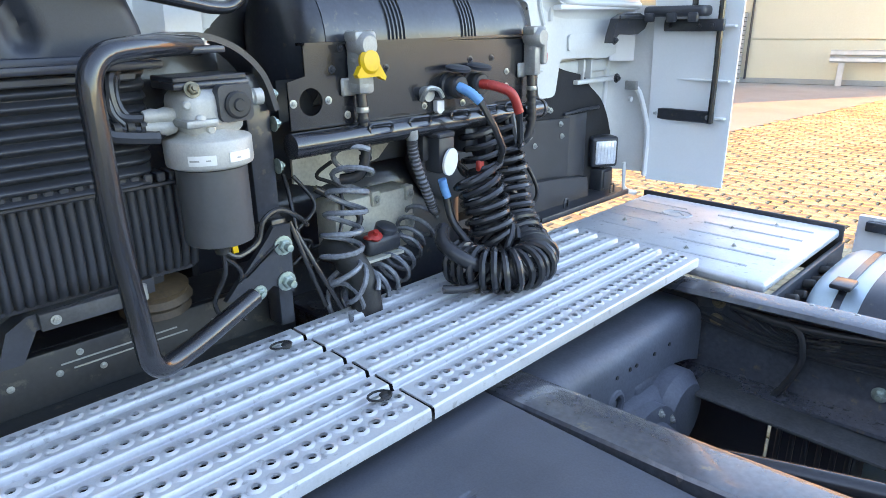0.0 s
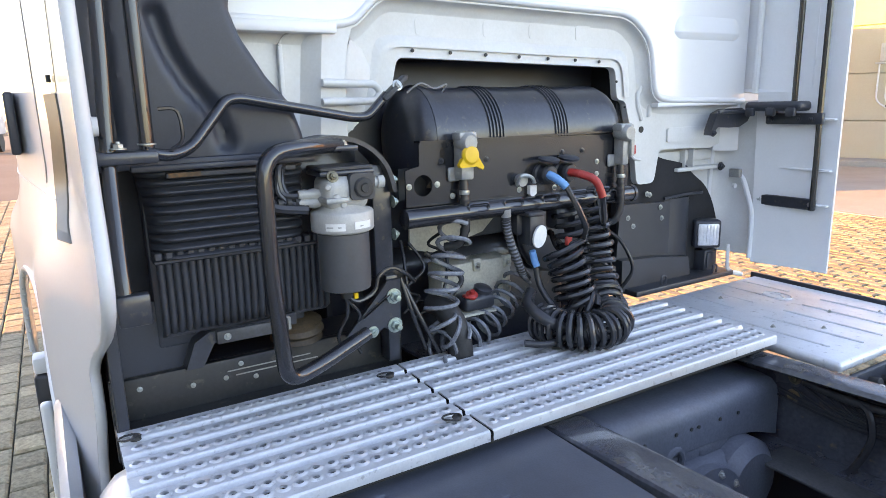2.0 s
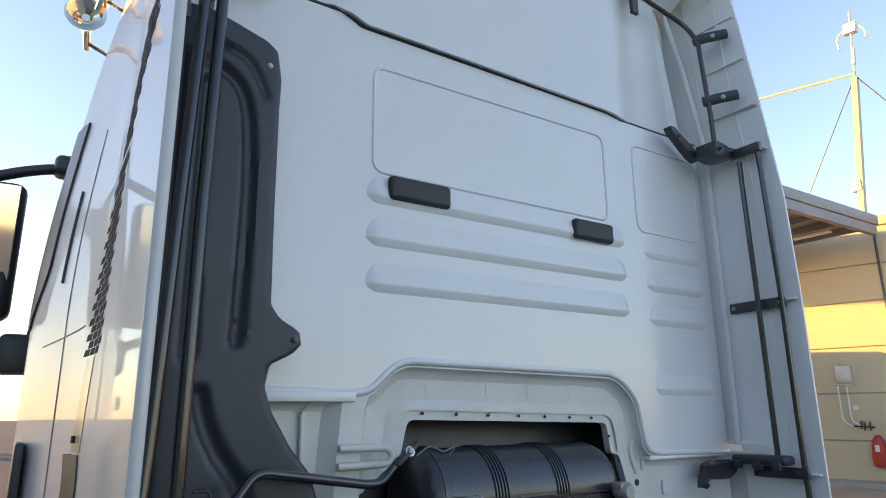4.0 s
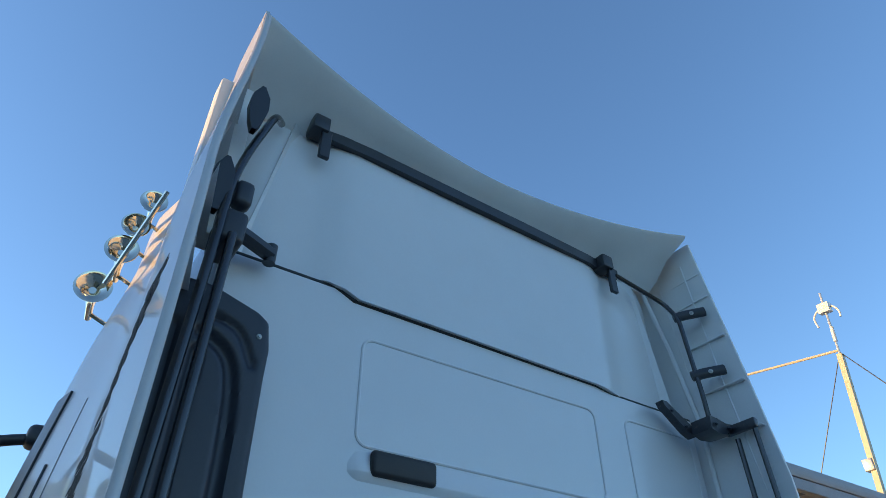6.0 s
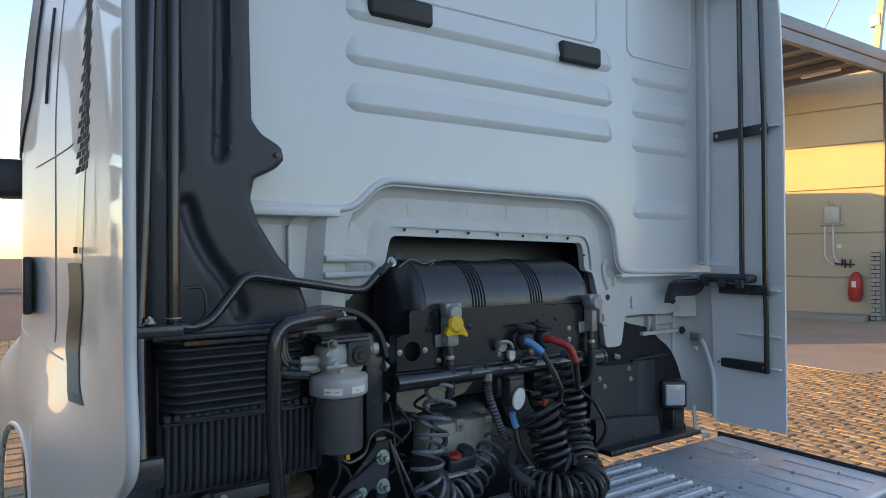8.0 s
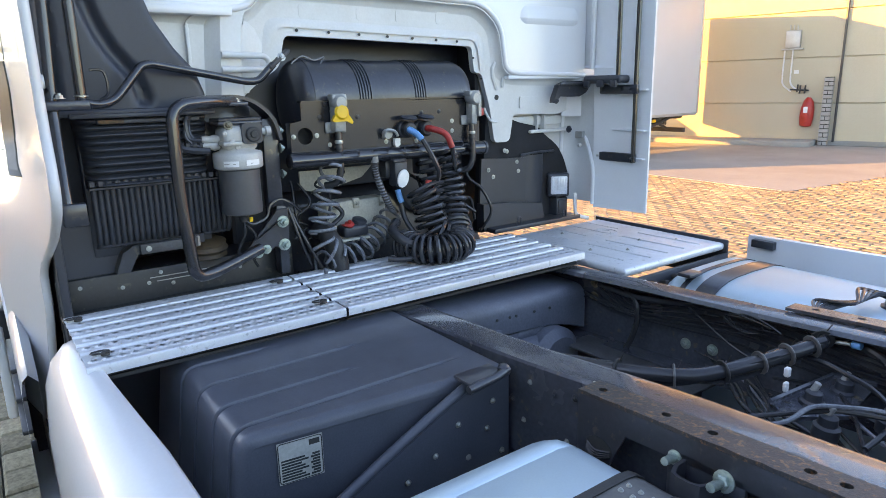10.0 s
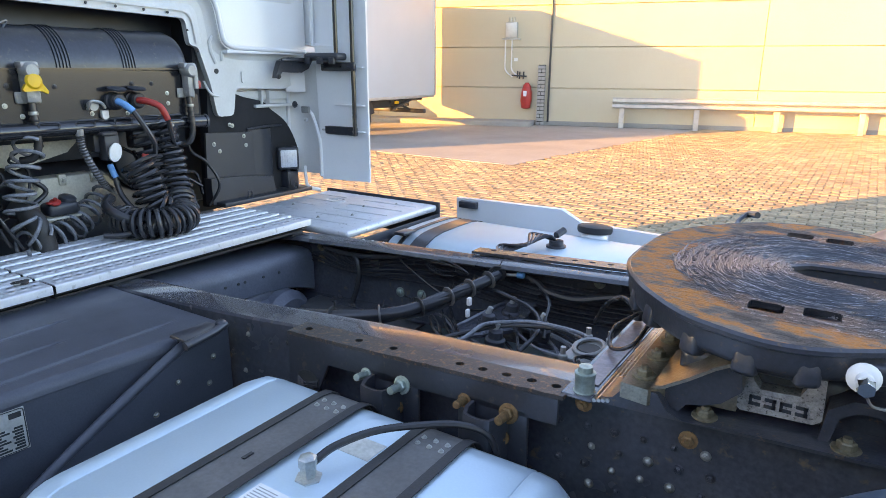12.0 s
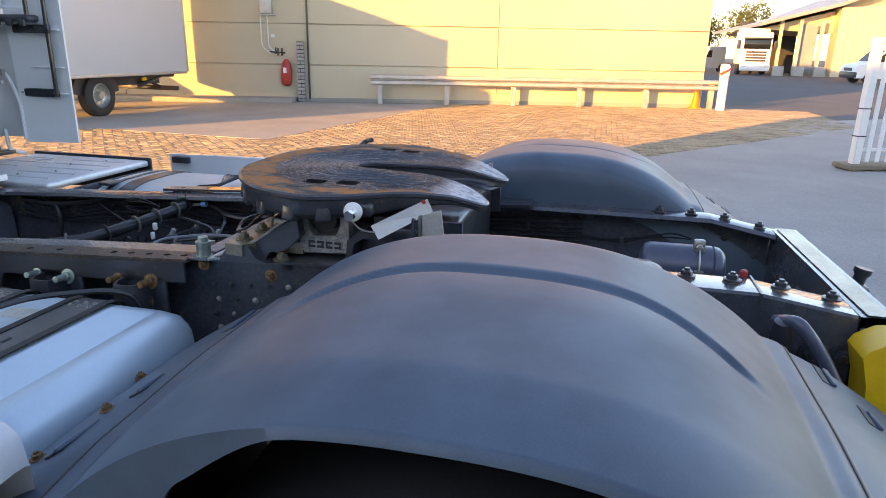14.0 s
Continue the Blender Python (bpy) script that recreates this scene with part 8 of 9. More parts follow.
def mudguard(side):
    yi, yo = YC + side * 0.49, YC + side * 1.205
    def height(x):
        # low front piece, domed middle, low rear piece
        u = (x - 3.0) / 0.60
        dome = 0.90 + 0.375 * max(0.0, 1 - abs(u) ** 2.5) ** 0.75 if abs(u) < 1 else 0.0
        front = 0.80 + 0.32 * smoothstep(1.9, 2.62, x)
        rear = 1.13 - 0.30 * smoothstep(3.40, 4.05, x)
        return max(dome, front if x < 3 else rear)
    def surf(x, v):
        mid = smoothstep(2.45, 2.62, x) * (1 - smoothstep(3.40, 3.56, x))
        z = height(x)
        z -= 0.035 * max(0, (0.12 - v) / 0.12) ** 2
        z -= 0.016 * smoothstep(0.45, 0.90, v)
        z -= 0.022 * max(0, (v - 0.82) / 0.18) ** 1.4
        # long curved groove along the crown, bending outwards at both ends
        vg = 0.382 + 0.048 * (max(0, 2.94 - x) / 0.165) ** 2.4 + 0.042 * (max(0, x - 3.17) / 0.11) ** 2
        ends = smoothstep(2.64, 2.72, x) * (1 - smoothstep(3.34, 3.40, x))
        d = v - vg
        z -= ends * (0.008 * smoothstep(-0.020, -0.008, d) * (1 - smoothstep(0.006, 0.034, d)) + 0.003 * smoothstep(-0.02, 0.03, d) * math.exp(-max(0, d) / 0.3))
        # step down at the bolted end pieces
        z -= 0.010 * (1 - smoothstep(2.478, 2.490, x)) + 0.010 * smoothstep(3.488, 3.500, x)
        # pressed stiffening troughs in the end pieces
        for a, b, w in ((2.20, 0.34, 1.0), (3.78, 0.40, 1.0)):
            z -= 0.008 * w * math.exp(-((x - a) / 0.03) ** 2) * smoothstep(b - 0.12, b - 0.06, v) * (1 - smoothstep(b + 0.26, b + 0.32, v))
        return z
    xs = [2.08 + 1.90 * i / 230 for i in range(231)]
    V = [k / 90 for k in range(91)]
    rows = []
    for x in xs:
        row = [(x, yi + (yo - yi) * v, surf(x, v)) for v in V]
        z = row[-1][2]
        row += [(x, yo + side * 0.004, z - 0.012 - 0.05 * (1 - smoothstep(2.66, 2.84, x)) - 0.32 * (1 - smoothstep(2.56, 2.70, x)) - 0.35 * smoothstep(3.36, 3.46, x))]
        zi = row[0][2]
        row = [(x, yi - side * 0.012, zi - 0.13), (x, yi - side * 0.012, zi - 0.06), (x, yi - side * 0.008, zi - 0.02)] + row
        rows.append(row)
    m = part("mudguard", thicken(loft(rows), 0.005), MUDGUARD, TRUCK, "matt grey-black plastic mudguard over the drive wheels", 60)
    for x, v in ((2.24, 0.30), (2.36, 0.62), (2.30, 0.75), (3.74, 0.30), (3.80, 0.78)):
        bolt(m, (x, yi + (yo - yi) * v, surf(x, v) + 0.002), (-0.2, 0, 1), 0.009, RUST_BOLT, "rivet", "rusty rivet")
    # clip slots and seams of the bolted end pieces
    for x, v0, v1 in ((3.55, 0.10, 0.19), (3.60, 0.22, 0.30), (3.575, 0.62, 0.74), (3.64, 0.66, 0.76), (2.43, 0.12, 0.26), (2.40, 0.50, 0.60), (2.36, 0.66, 0.80)):
        ya, yb = sorted((yi + (yo - yi) * v0, yi + (yo - yi) * v1))
        tilt = math.atan2(surf(x + 0.02, 0.4) - surf(x - 0.02, 0.4), 0.04)
        mm = Matrix.Translation((x, (ya + yb) / 2, surf(x, (v0 + v1) / 2))) @ Matrix.Rotation(-tilt, 4, 'Y')
        hw = (yb - ya) / 2
        # flat black bar, the slot's shade put into its colour
        part("clip_slot", box(-0.007, 0.007, -hw, hw, -0.002, 0.0012, 0.0, 1, mm), INK_SHADE, m)
        part("clip_tab", box(0.009, 0.020, -hw * 0.9, hw * 0.9, -0.001, 0.006, 0.002, 1, mm), MUDGUARD, m)
    for x in (2.484, 3.494):
        part("seam", tube([(x, yi + (yo - yi) * k / 30, surf(x, k / 30) + 0.0005) for k in range(31)], 0.0032, 6), RUBBER, m)
    # added black plate keeps the gap between mudguard and tyre dark
    part("mud_flap", box(2.40, 2.41, min(yi, yo) + 0.02, max(yi, yo) - 0.02, 0.22, 1.0, 0.003, 1), RUBBER, m, "black plate filling the dark gap ahead of the drive wheels")
    return m
mudguard(-1)
mudguard(1)

# -- fifth wheel coupling --
def fifth_wheel():
    cx, cy, zt = 2.53, 0.115, 1.287
    def half(s):
        pts = [(2.15, 0.0), (2.155, 0.12), (2.18, 0.20), (2.21, 0.255), (2.245, 0.305), (2.32, 0.385), (2.385, 0.419), (2.455, 0.438), (2.52, 0.428), (2.59, 0.388), (2.665, 0.333), (2.74, 0.286), (2.79, 0.246), (2.832, 0.222), (2.856, 0.200), (2.864, 0.172), (2.856, 0.146), (2.83, 0.118), (2.76, 0.09), (2.62, 0.070), (2.54, 0.056)]
        pts = [(p.x, p.y) for p in spline([(a, b, 0) for a, b in pts], 3)]
        return [(a, cy + s * b) for a, b in pts]
    R, Lh = half(1), half(-1)
    outline = Lh + [(2.48, cy - 0.05), (2.445, cy - 0.02), (2.44, cy), (2.445, cy + 0.02), (2.48, cy + 0.05)] + R[::-1][:-1]
    def droop(x, y):
        return 1.08 * max(0, x - 2.66) ** 2 + 0.010 * max(0, x - 2.3)
    spots = [(2.438, cy - 0.285), (2.522, cy - 0.272), (2.438, cy + 0.30), (2.522, cy + 0.29)]
    sq = [rrect(x - 0.028, x + 0.028, y - 0.024, y + 0.024, 0.008, 2) for x, y in spots]
    bm = holed(outline, sq, "z", zt - 0.012, zt)
    bmesh.ops.triangulate(bm, faces=bm.faces)
    for v in bm.verts:
        v.co.z -= droop(v.co.x, v.co.y)
    fw = part("fifth_wheel", bm, PLATE, TRUCK, "worn rusty coupling plate smeared with dark grease", 30)
    part("rim_edge", tube([(a, b, zt - 0.007 - droop(a, b)) for a, b in outline], 0.0075, 6, True), CAST_BLACK, fw)
    random.seed(31)
    for x, y in spots:
        h = part("pocket", box(x - 0.03, x + 0.03, y - 0.026, y + 0.026, zt - 0.045, zt - 0.030), GREASE, fw, "grease-filled square pocket")
        for k in range(6):
            a, b = x + random.uniform(-0.02, 0.02), y + random.uniform(-0.018, 0.018)
            part("grease_lump", lathe([(0, 0.008), (0.006, 0.007), (0.010, 0.003), (0.011, 0)], (a, b, zt - 0.031), (random.uniform(-0.3, 0.3), random.uniform(-0.3, 0.3), 1), 7), GREASE, h)
    # smeared ridges of grease and scraped bright lines, too many to tell apart
    rg = random.Random(77)
    for nm, mt, count, wide, tall in (("smeared_grease", GREASE_RIDGE, 620, 0.0026, 0.0013), ("scraped_metal", SCRAPED, 200, 0.0010, 0.0005)):
        gm = bmesh.new()
        done = 0
        while done < count:
            rad, a0, span = rg.uniform(0.06, 0.315), rg.uniform(-math.pi, math.pi), rg.uniform(0.03, 0.13)
            wob = rg.uniform(0, 6.28)
            line = []
            for q in range(7):
                a = a0 + span / rad * q / 6
                r = rad + 0.004 * math.sin(wob + q * 1.3)
                line.append(((cx - 0.02) + 0.92 * r * math.cos(a), cy + r * math.sin(a)))
            if any(x > 2.46 and abs(y - cy) < 0.055 + 0.17 * (x - 2.46) + 0.02 for x, y in line) or any(abs(x - u) < 0.034 and abs(y - v) < 0.03 for x, y in line for u, v in spots):
                continue
            done += 1
            top = [gm.verts.new((x, y, zt - droop(x, y) + tall * math.sin(math.pi * (i + 0.3) / 6.6))) for i, (x, y) in enumerate(line)]
            for sgn in (-1, 1):
                side = []
                for i, (x, y) in enumerate(line):
                    u = Vector((line[min(i + 1, 6)][0] - line[max(i - 1, 0)][0], line[min(i + 1, 6)][1] - line[max(i - 1, 0)][1]))
                    u = u.normalized() * wide * math.sin(math.pi * (i + 0.3) / 6.6)
                    side.append(gm.verts.new((x - sgn * u.y, y + sgn * u.x, zt - droop(x, y) + 0.0002)))
                for i in range(6):
                    gm.faces.new((top[i], top[i + 1], side[i + 1], side[i]))
        ob = part(nm, gm, mt, fw, "smeared grease on the coupling plate")
        ob["kind"] = "stuff"
    # deep cast skirt below the rim, drawn in towards the base
    def inset(kx, ky, dz):
        return [(cx + (a - cx) * kx, cy + (b - cy) * ky, zt - dz * (1 - 0.62 * smoothstep(2.58, 2.84, a)) - droop(a, b)) for a, b in outline]
    part("skirt", loft([inset(1, 1, 0.010), inset(1.0, 0.998, 0.046), inset(0.997, 0.988, 0.054), inset(0.985, 0.955, 0.060), inset(0.96, 0.90, 0.064), inset(0.90, 0.62, 0.066)], True), CAST_BLACK, fw, "black cast skirt of the coupling")
    # rounded pockets cast in the skirt
    for s in (-1, 1):
        O = half(s)
        for i in (8, 12, 16, 20, 24):
            a, b = Vector((*O[i - 1], 0)), Vector((*O[i + 1], 0))
            c = (a + b) / 2
            t = (b - a).normalized()
            c = Vector((cx + (c.x - cx) * 0.998, cy + (c.y - cy) * 0.998, zt - 0.050))
            n = Vector((t.y, -t.x, 0)) * (1 if s < 0 else -1)
            n = n if n.dot(Vector((0, s, 0)) + Vector((c.x - cx, 0, 0))) > 0 else -n
            boss = Matrix.Translation(c - n * 0.014) @ Matrix(((t.x, n.x, 0, 0), (t.y, n.y, 0, 0), (0, 0, 1, 0), (0, 0, 0, 1))) @ Matrix.Rotation(radians(10), 4, 'X')
            part("cast_boss", box(-0.019, 0.019, -0.014, 0.018, -0.022, 0.026, 0.009, 3, boss), CAST_BLACK, fw)
        # thick cast pads hanging below the rim
        for x0, x1, q0, q1, zl in ((2.425, 2.512, 0.385, 0.430, 1.222), (2.355, 2.398, 0.36, 0.398, 1.222), (2.55, 2.625, 0.345, 0.385, 1.225)):
            ya, yb = cy + s * q0, cy + s * q1
            part("cast_pad", box(x0, x1, min(ya, yb), max(ya, yb), zl, 1.262, 0.012, 3), CAST_BLACK, fw)
        # bearing block: a pale U-shaped frame with a badge
        y0 = cy + s * 0.335
        y1 = y0 - s * 0.025
        u = [(2.414, 1.122), (2.426, 1.110), (2.536, 1.116), (2.548, 1.126), (2.545, 1.240), (2.527, 1.240), (2.523, 1.182), (2.512, 1.160), (2.452, 1.156), (2.441, 1.172), (2.433, 1.236), (2.412, 1.236)]
        p = part("pedestal", prism(u, "y", min(y0, y1 - s * 0.03), max(y0, y1 - s * 0.03), 0.003), CAST_PALE, TRUCK, "pale cast bearing block with worn paint")
        bd = part("badge", box(2.434, 2.530, y0 - 0.0015, y0 + 0.0015, 1.122, 1.148, 0.001, 1), CAST_PALE, p)
        for k in range(4):
            x = 2.438 + k * 0.0235
            part("badge_bar", box(x, x + 0.018, y0 + s * 0.0025 - 0.001, y0 + s * 0.0025 + 0.001, 1.126, 1.132), CAST_BLACK, bd)
            part("badge_bar", box(x, x + 0.018, y0 + s * 0.0025 - 0.001, y0 + s * 0.0025 + 0.001, 1.138, 1.144), CAST_BLACK, bd)
            part("badge_bar", box(x + 0.012 * (k % 2), x + 0.012 * (k % 2) + 0.005, y0 + s * 0.0025 - 0.001, y0 + s * 0.0025 + 0.001, 1.126, 1.144), CAST_BLACK, bd)
        part("rubber_block", prism([(2.445, 1.225), (2.45, 1.185), (2.468, 1.172), (2.492, 1.172), (2.512, 1.187), (2.515, 1.225)], "y", min(y0 - s * 0.005, y0 - s * 0.07), max(y0 - s * 0.005, y0 - s * 0.07), 0.006), RUBBER, p)
        # mount casting: curved outer edge rising over the front bolts
        edge = [(2.13, 1.078), (2.13, 1.088), (2.19, 1.092), (2.222, 1.10), (2.245, 1.128), (2.275, 1.134), (2.300, 1.128), (2.318, 1.100), (2.345, 1.090), (2.42, 1.098), (2.56, 1.106), (2.72, 1.114), (2.93, frame_top(2.93) + 0.012), (2.93, frame_top(2.93) + 0.002)]
        b = part("mount_plate", prism(edge, "y", cy + s * 0.30, cy + s * 0.395, 0.003), CAST_BLACK, TRUCK, "black cast mounting bracket of the coupling")
        ys = lambda q: cy + s * q
        shelf = [(2.235, ys(0.395)), (2.285, ys(0.40)), (2.33, ys(0.345)), (2.42, ys(0.335)), (2.42, ys(0.20)), (2.37, ys(0.15)), (2.31, ys(0.07)), (2.235, ys(0.07))]
        part("shelf", prism(shelf, "z", 1.104, 1.134, 0.007), SHELF_GLEAM, b)
        part("arm", thicken(loft([[(x, ys(q), z) for q in (0.385, 0.375, 0.30, 0.20)] for x, z in ((2.285, 1.134), (2.305, 1.142), (2.345, 1.168), (2.385, 1.198), (2.415, 1.215), (2.45, 1.222))]), 0.006), SHELF_GLEAM, b)
        part("cheek", prism([(2.225, 1.09), (2.235, 1.116), (2.298, 1.135), (2.345, 1.160), (2.385, 1.190), (2.425, 1.206), (2.43, 1.16), (2.40, 1.13), (2.372, 1.118), (2.345, 1.112), (2.33, 1.09)], "y", ys(0.372), ys(0.34), 0.004), CAST_BLACK, b)
        part("arch", prism([(2.545, 1.10), (2.553, 1.16), (2.585, 1.184), (2.628, 1.186), (2.652, 1.162), (2.668, 1.10), (2.652, 1.10), (2.640, 1.150), (2.620, 1.168), (2.592, 1.166), (2.570, 1.150), (2.560, 1.10)], "y", ys(0.36), ys(0.30), 0.003), CAST_BLACK, b)
        part("arch_back", box(2.548, 2.664, min(ys(0.30), ys(0.29)), max(ys(0.30), ys(0.29)), 1.095, 1.178, 0.004, 2), CAST_BLACK, b)
        for q in (0.349, 0.255, 0.157):
            bolt(b, (2.263, ys(q), 1.134), (0, 0, 1), 0.0145, BRASS_BOLT)
        for x, q, z in ((2.376, 0.365, 1.094), (2.585, 0.37, 1.106), (2.69, 0.345, 1.113), (2.80, 0.345, 1.115)):
            bolt(b, (x, ys(q), z), (0, 0, 1), 0.0145, BRASS_BOLT)
        bolt(b, (2.17, ys(0.396), 1.072), (0, s, 0), 0.011, RUST_BOLT)
        bolt(b, (2.36, ys(0.396), 1.060), (0, s, 0), 0.011, RUST_BOLT)
        part("tab", box(2.236, 2.276, ys(0.10) - 0.002, ys(0.10) + 0.002, 1.134, 1.178, 0.001, 1), POLISHED, b)
        # upright plates behind the tag
        w = part("support_plate", prism([(2.748, 1.11), (2.808, 1.11), (2.788, 1.252), (2.742, 1.236)], "y", ys(0.36), ys(0.352)), GALV, TRUCK, "thin bare upright plate")
        part("edge", prism([(2.738, 1.11), (2.747, 1.11), (2.741, 1.237), (2.735, 1.235)], "y", ys(0.364), ys(0.350)), POLISHED, w)
        part("brace", prism([(2.705, 1.11), (2.714, 1.11), (2.726, 1.225), (2.718, 1.228)], "y", ys(0.36), ys(0.33)), FRAME_STEEL, w)
        part("inner_wall", box(2.60, 2.83, ys(0.30), ys(0.29), 1.10, 1.21, 0.002, 1), CAST_BLACK, w)
    part("green_bush", lathe([(0, 0.021), (0.005, 0.021), (0.006, 0.0185), (0.034, 0.0185), (0.036, 0.020), (0.042, 0.020), (0.043, 0.014), (0.054, 0.013), (0.055, 0.0)], (2.165, -0.270, 1.088), (0, 0, 1), 18), ZINC_GREEN, TRUCK, "green zinc-plated bush")
    # pivot pin cover, chain and white tag plate
    pin = part("pivot_pin", lathe([(0, 0.022), (0.006, 0.023), (0.012, 0.018), (0.014, 0.012), (0.028, 0.011), (0.03, 0)], (2.588, -0.288, 1.245), (0.1, -1, 0.12), 20), PAPER, fw, "pale pivot pin cover")
    part("nut", lathe([(0, 0.013), (0.018, 0.012)], (2.591, -0.313, 1.245), (0.1, -1, -0.1), 6), CHROME, pin)
    part("chain", tube(spline([(2.592, -0.318, 1.234), (2.602, -0.298, 1.21), (2.612, -0.275, 1.196), (2.634, -0.267, 1.193)]), 0.0022, 6), STEEL, pin)
    corner = [Vector((2.622, -0.265, 1.207)), Vector((2.752, -0.232, 1.275)), Vector((2.764, -0.222, 1.243)), Vector((2.641, -0.265, 1.174))]
    n = (corner[1] - corner[0]).cross(corner[3] - corner[0]).normalized() * 0.0015
    tg = part("tag_plate", loft([[c + n for c in corner], [c - n for c in corner]], True), PAPER, TRUCK, "blank white plate hanging on a thin chain")
    tb = bmesh.new()
    for k in (1, -1):
        tb.faces.new([tb.verts.new(c + n * k) for c in corner])
    part("face", tb, PAPER, tg, smooth=0)
    part("red_corner", lathe([(0, 0.005), (0.002, 0.005), (0.0022, 0)], corner[1] * 0.93 + corner[3] * 0.07 - n * 1.2, -n, 8), RED, tg)
    part("release_handle", tube(rounded([(2.30, cy + 0.39, 1.255), (2.27, cy + 0.45, 1.262), (2.29, cy + 0.50, 1.285), (2.32, cy + 0.46, 1.292)], 0.02), 0.009, 8), BLACK_STEEL, fw)
    part("coupling_base", box(2.31, 2.80, -0.19, 0.42, 1.0, 1.19, 0.02, 3), CAST_BLACK, TRUCK, "black cast base under the coupling")
    part("cross_brace", box(2.42, 2.60, -0.21, 0.42, 1.04, 1.09, 0.01, 2), FRAME_STEEL, TRUCK, "black cross brace below the coupling")
    # bare cross strip in front of the coupling, with a ribbed rear edge
    c = part("cross_plate", box(2.128, 2.19, -0.30, 0.50, 1.084, 1.092, 0.003, 1), FRAME_STEEL, TRUCK, "bare metal cross strip in front of the coupling")
    for k in range(4):
        part("rib", tube([(2.193 + 0.007 * k, -0.295 + 0.004 * k, 1.091), (2.193 + 0.007 * k, 0.50, 1.091)], 0.004, 8), POLISHED, c)
    part("top_sheet", box(2.14, 2.182, -0.24, 0.48, 1.0925, 1.0945), SCRAPED, c)
CAST_BLACK = mat("black_casting", (0.036, 0.041, 0.052), 0.22, base2=(0.024, 0.028, 0.036), scale=14, fine=120, bump=0.3, rough2=0.45, coat=0.35, speck=(0.11, 0.07, 0.042), speck_amount=0.05, detail=0.25)
CAST_PALE = mat("pale_worn_casting", (0.40, 0.40, 0.39), 0.5, 0.3, base2=(0.22, 0.22, 0.22), scale=45, fine=240, bump=0.5, speck=(0.08, 0.075, 0.07), speck_amount=0.25, detail=0.25)
def plate_material():
    m = bpy.data.materials.new("worn_coupling_plate")
    m.use_nodes = True
    n, l = m.node_tree.nodes, m.node_tree.links
    b = n["Principled BSDF"]
    co = n.new("ShaderNodeTexCoord")
    def nz(sc, stretch=(1, 1, 1), det=6):
        mp = n.new("ShaderNodeMapping")
        mp.inputs["Scale"].default_value = stretch
        l.new(co.outputs["Object"], mp.inputs[0])
        t = n.new("ShaderNodeTexNoise")
        t.inputs["Scale"].default_value, t.inputs["Detail"].default_value, t.inputs["Roughness"].default_value = sc, det, 0.65
        l.new(mp.outputs[0], t.inputs[0])
        return t
    def ramp(src, *stops):
        r = n.new("ShaderNodeValToRGB")
        while len(r.color_ramp.elements) < len(stops):
            r.color_ramp.elements.new(0.5)
        for e, (p, c) in zip(r.color_ramp.elements, stops):
            e.position, e.color = p, (*c, 1)
        l.new(src, r.inputs[0])
        return r.outputs[0]
    def mix(f, a, c):
        x = n.new("ShaderNodeMix")
        x.data_type = 'RGBA'
        l.new(f, x.inputs[0])
        l.new(a, x.inputs[6])
        l.new(c, x.inputs[7])
        return x.outputs[2]
    base = ramp(nz(8, (1, 1.5, 1)).outputs[0], (0.36, (0.05, 0.042, 0.040)), (0.45, (0.15, 0.11, 0.09)), (0.53, (0.56, 0.16, 0.032)), (0.61, (0.20, 0.14, 0.11)))
    grease = ramp(nz(52, (0.55, 1.9, 1), 8).outputs[0], (0.45, (0.009, 0.010, 0.014)), (0.59, (0.018, 0.019, 0.025)), (0.612, (0.40, 0.40, 0.45)), (0.634, (0.02, 0.021, 0.026)))
    # greased ring: distance from the coupling centre
    sep = n.new("ShaderNodeSeparateXYZ")
    l.new(co.outputs["Object"], sep.inputs[0])
    def math_node(op, a, c):
        x = n.new("ShaderNodeMath")
        x.operation = op
        for i, v in enumerate((a, c)):
            if isinstance(v, (int, float)):
                x.inputs[i].default_value = v
            else:
                l.new(v, x.inputs[i])
        return x.outputs[0]
    dx = math_node('MULTIPLY', math_node('SUBTRACT', sep.outputs[0], 2.53), 1.15)
    dy = math_node('SUBTRACT', sep.outputs[1], 0.105)
    d = math_node('SQRT', math_node('ADD', math_node('MULTIPLY', dx, dx), math_node('MULTIPLY', dy, dy)), 0.0)
    dd = math_node('ADD', d, math_node('MULTIPLY', nz(9).outputs[0], 0.12))
    msk = ramp(dd, (0.385, (1, 1, 1)), (0.41, (0, 0, 0)))
    col = mix(msk, base, grease)
    # polished ramp ends
    mr = n.new("ShaderNodeMapRange")
    mr.inputs[1].default_value, mr.inputs[2].default_value = 2.77, 2.83
    l.new(math_node('ADD', sep.outputs[0], math_node('MULTIPLY', nz(12).outputs[0], 0.08)), mr.inputs[0])
    steel = ramp(nz(40).outputs[0], (0.42, (0.34, 0.35, 0.37)), (0.58, (0.60, 0.61, 0.63)))
    col = mix(mr.outputs[0], col, steel)
    l.new(col, b.inputs["Base Color"])
    rr = n.new("ShaderNodeMapRange")
    rr.inputs[3].default_value, rr.inputs[4].default_value = 0.75, 0.50
    l.new(msk, rr.inputs[0])
    l.new(rr.outputs[0], b.inputs["Roughness"])
    b.inputs["Specular IOR Level"].default_value = 0.28
    bp = n.new("ShaderNodeBump")
    bp.inputs["Strength"].default_value, bp.inputs["Distance"].default_value = 1.0, 0.008
    l.new(nz(52, (0.55, 1.9, 1), 8).outputs[0], bp.inputs["Height"])
    l.new(bp.outputs[0], b.inputs["Normal"])
    return m
PLATE = plate_material()
fifth_wheel()

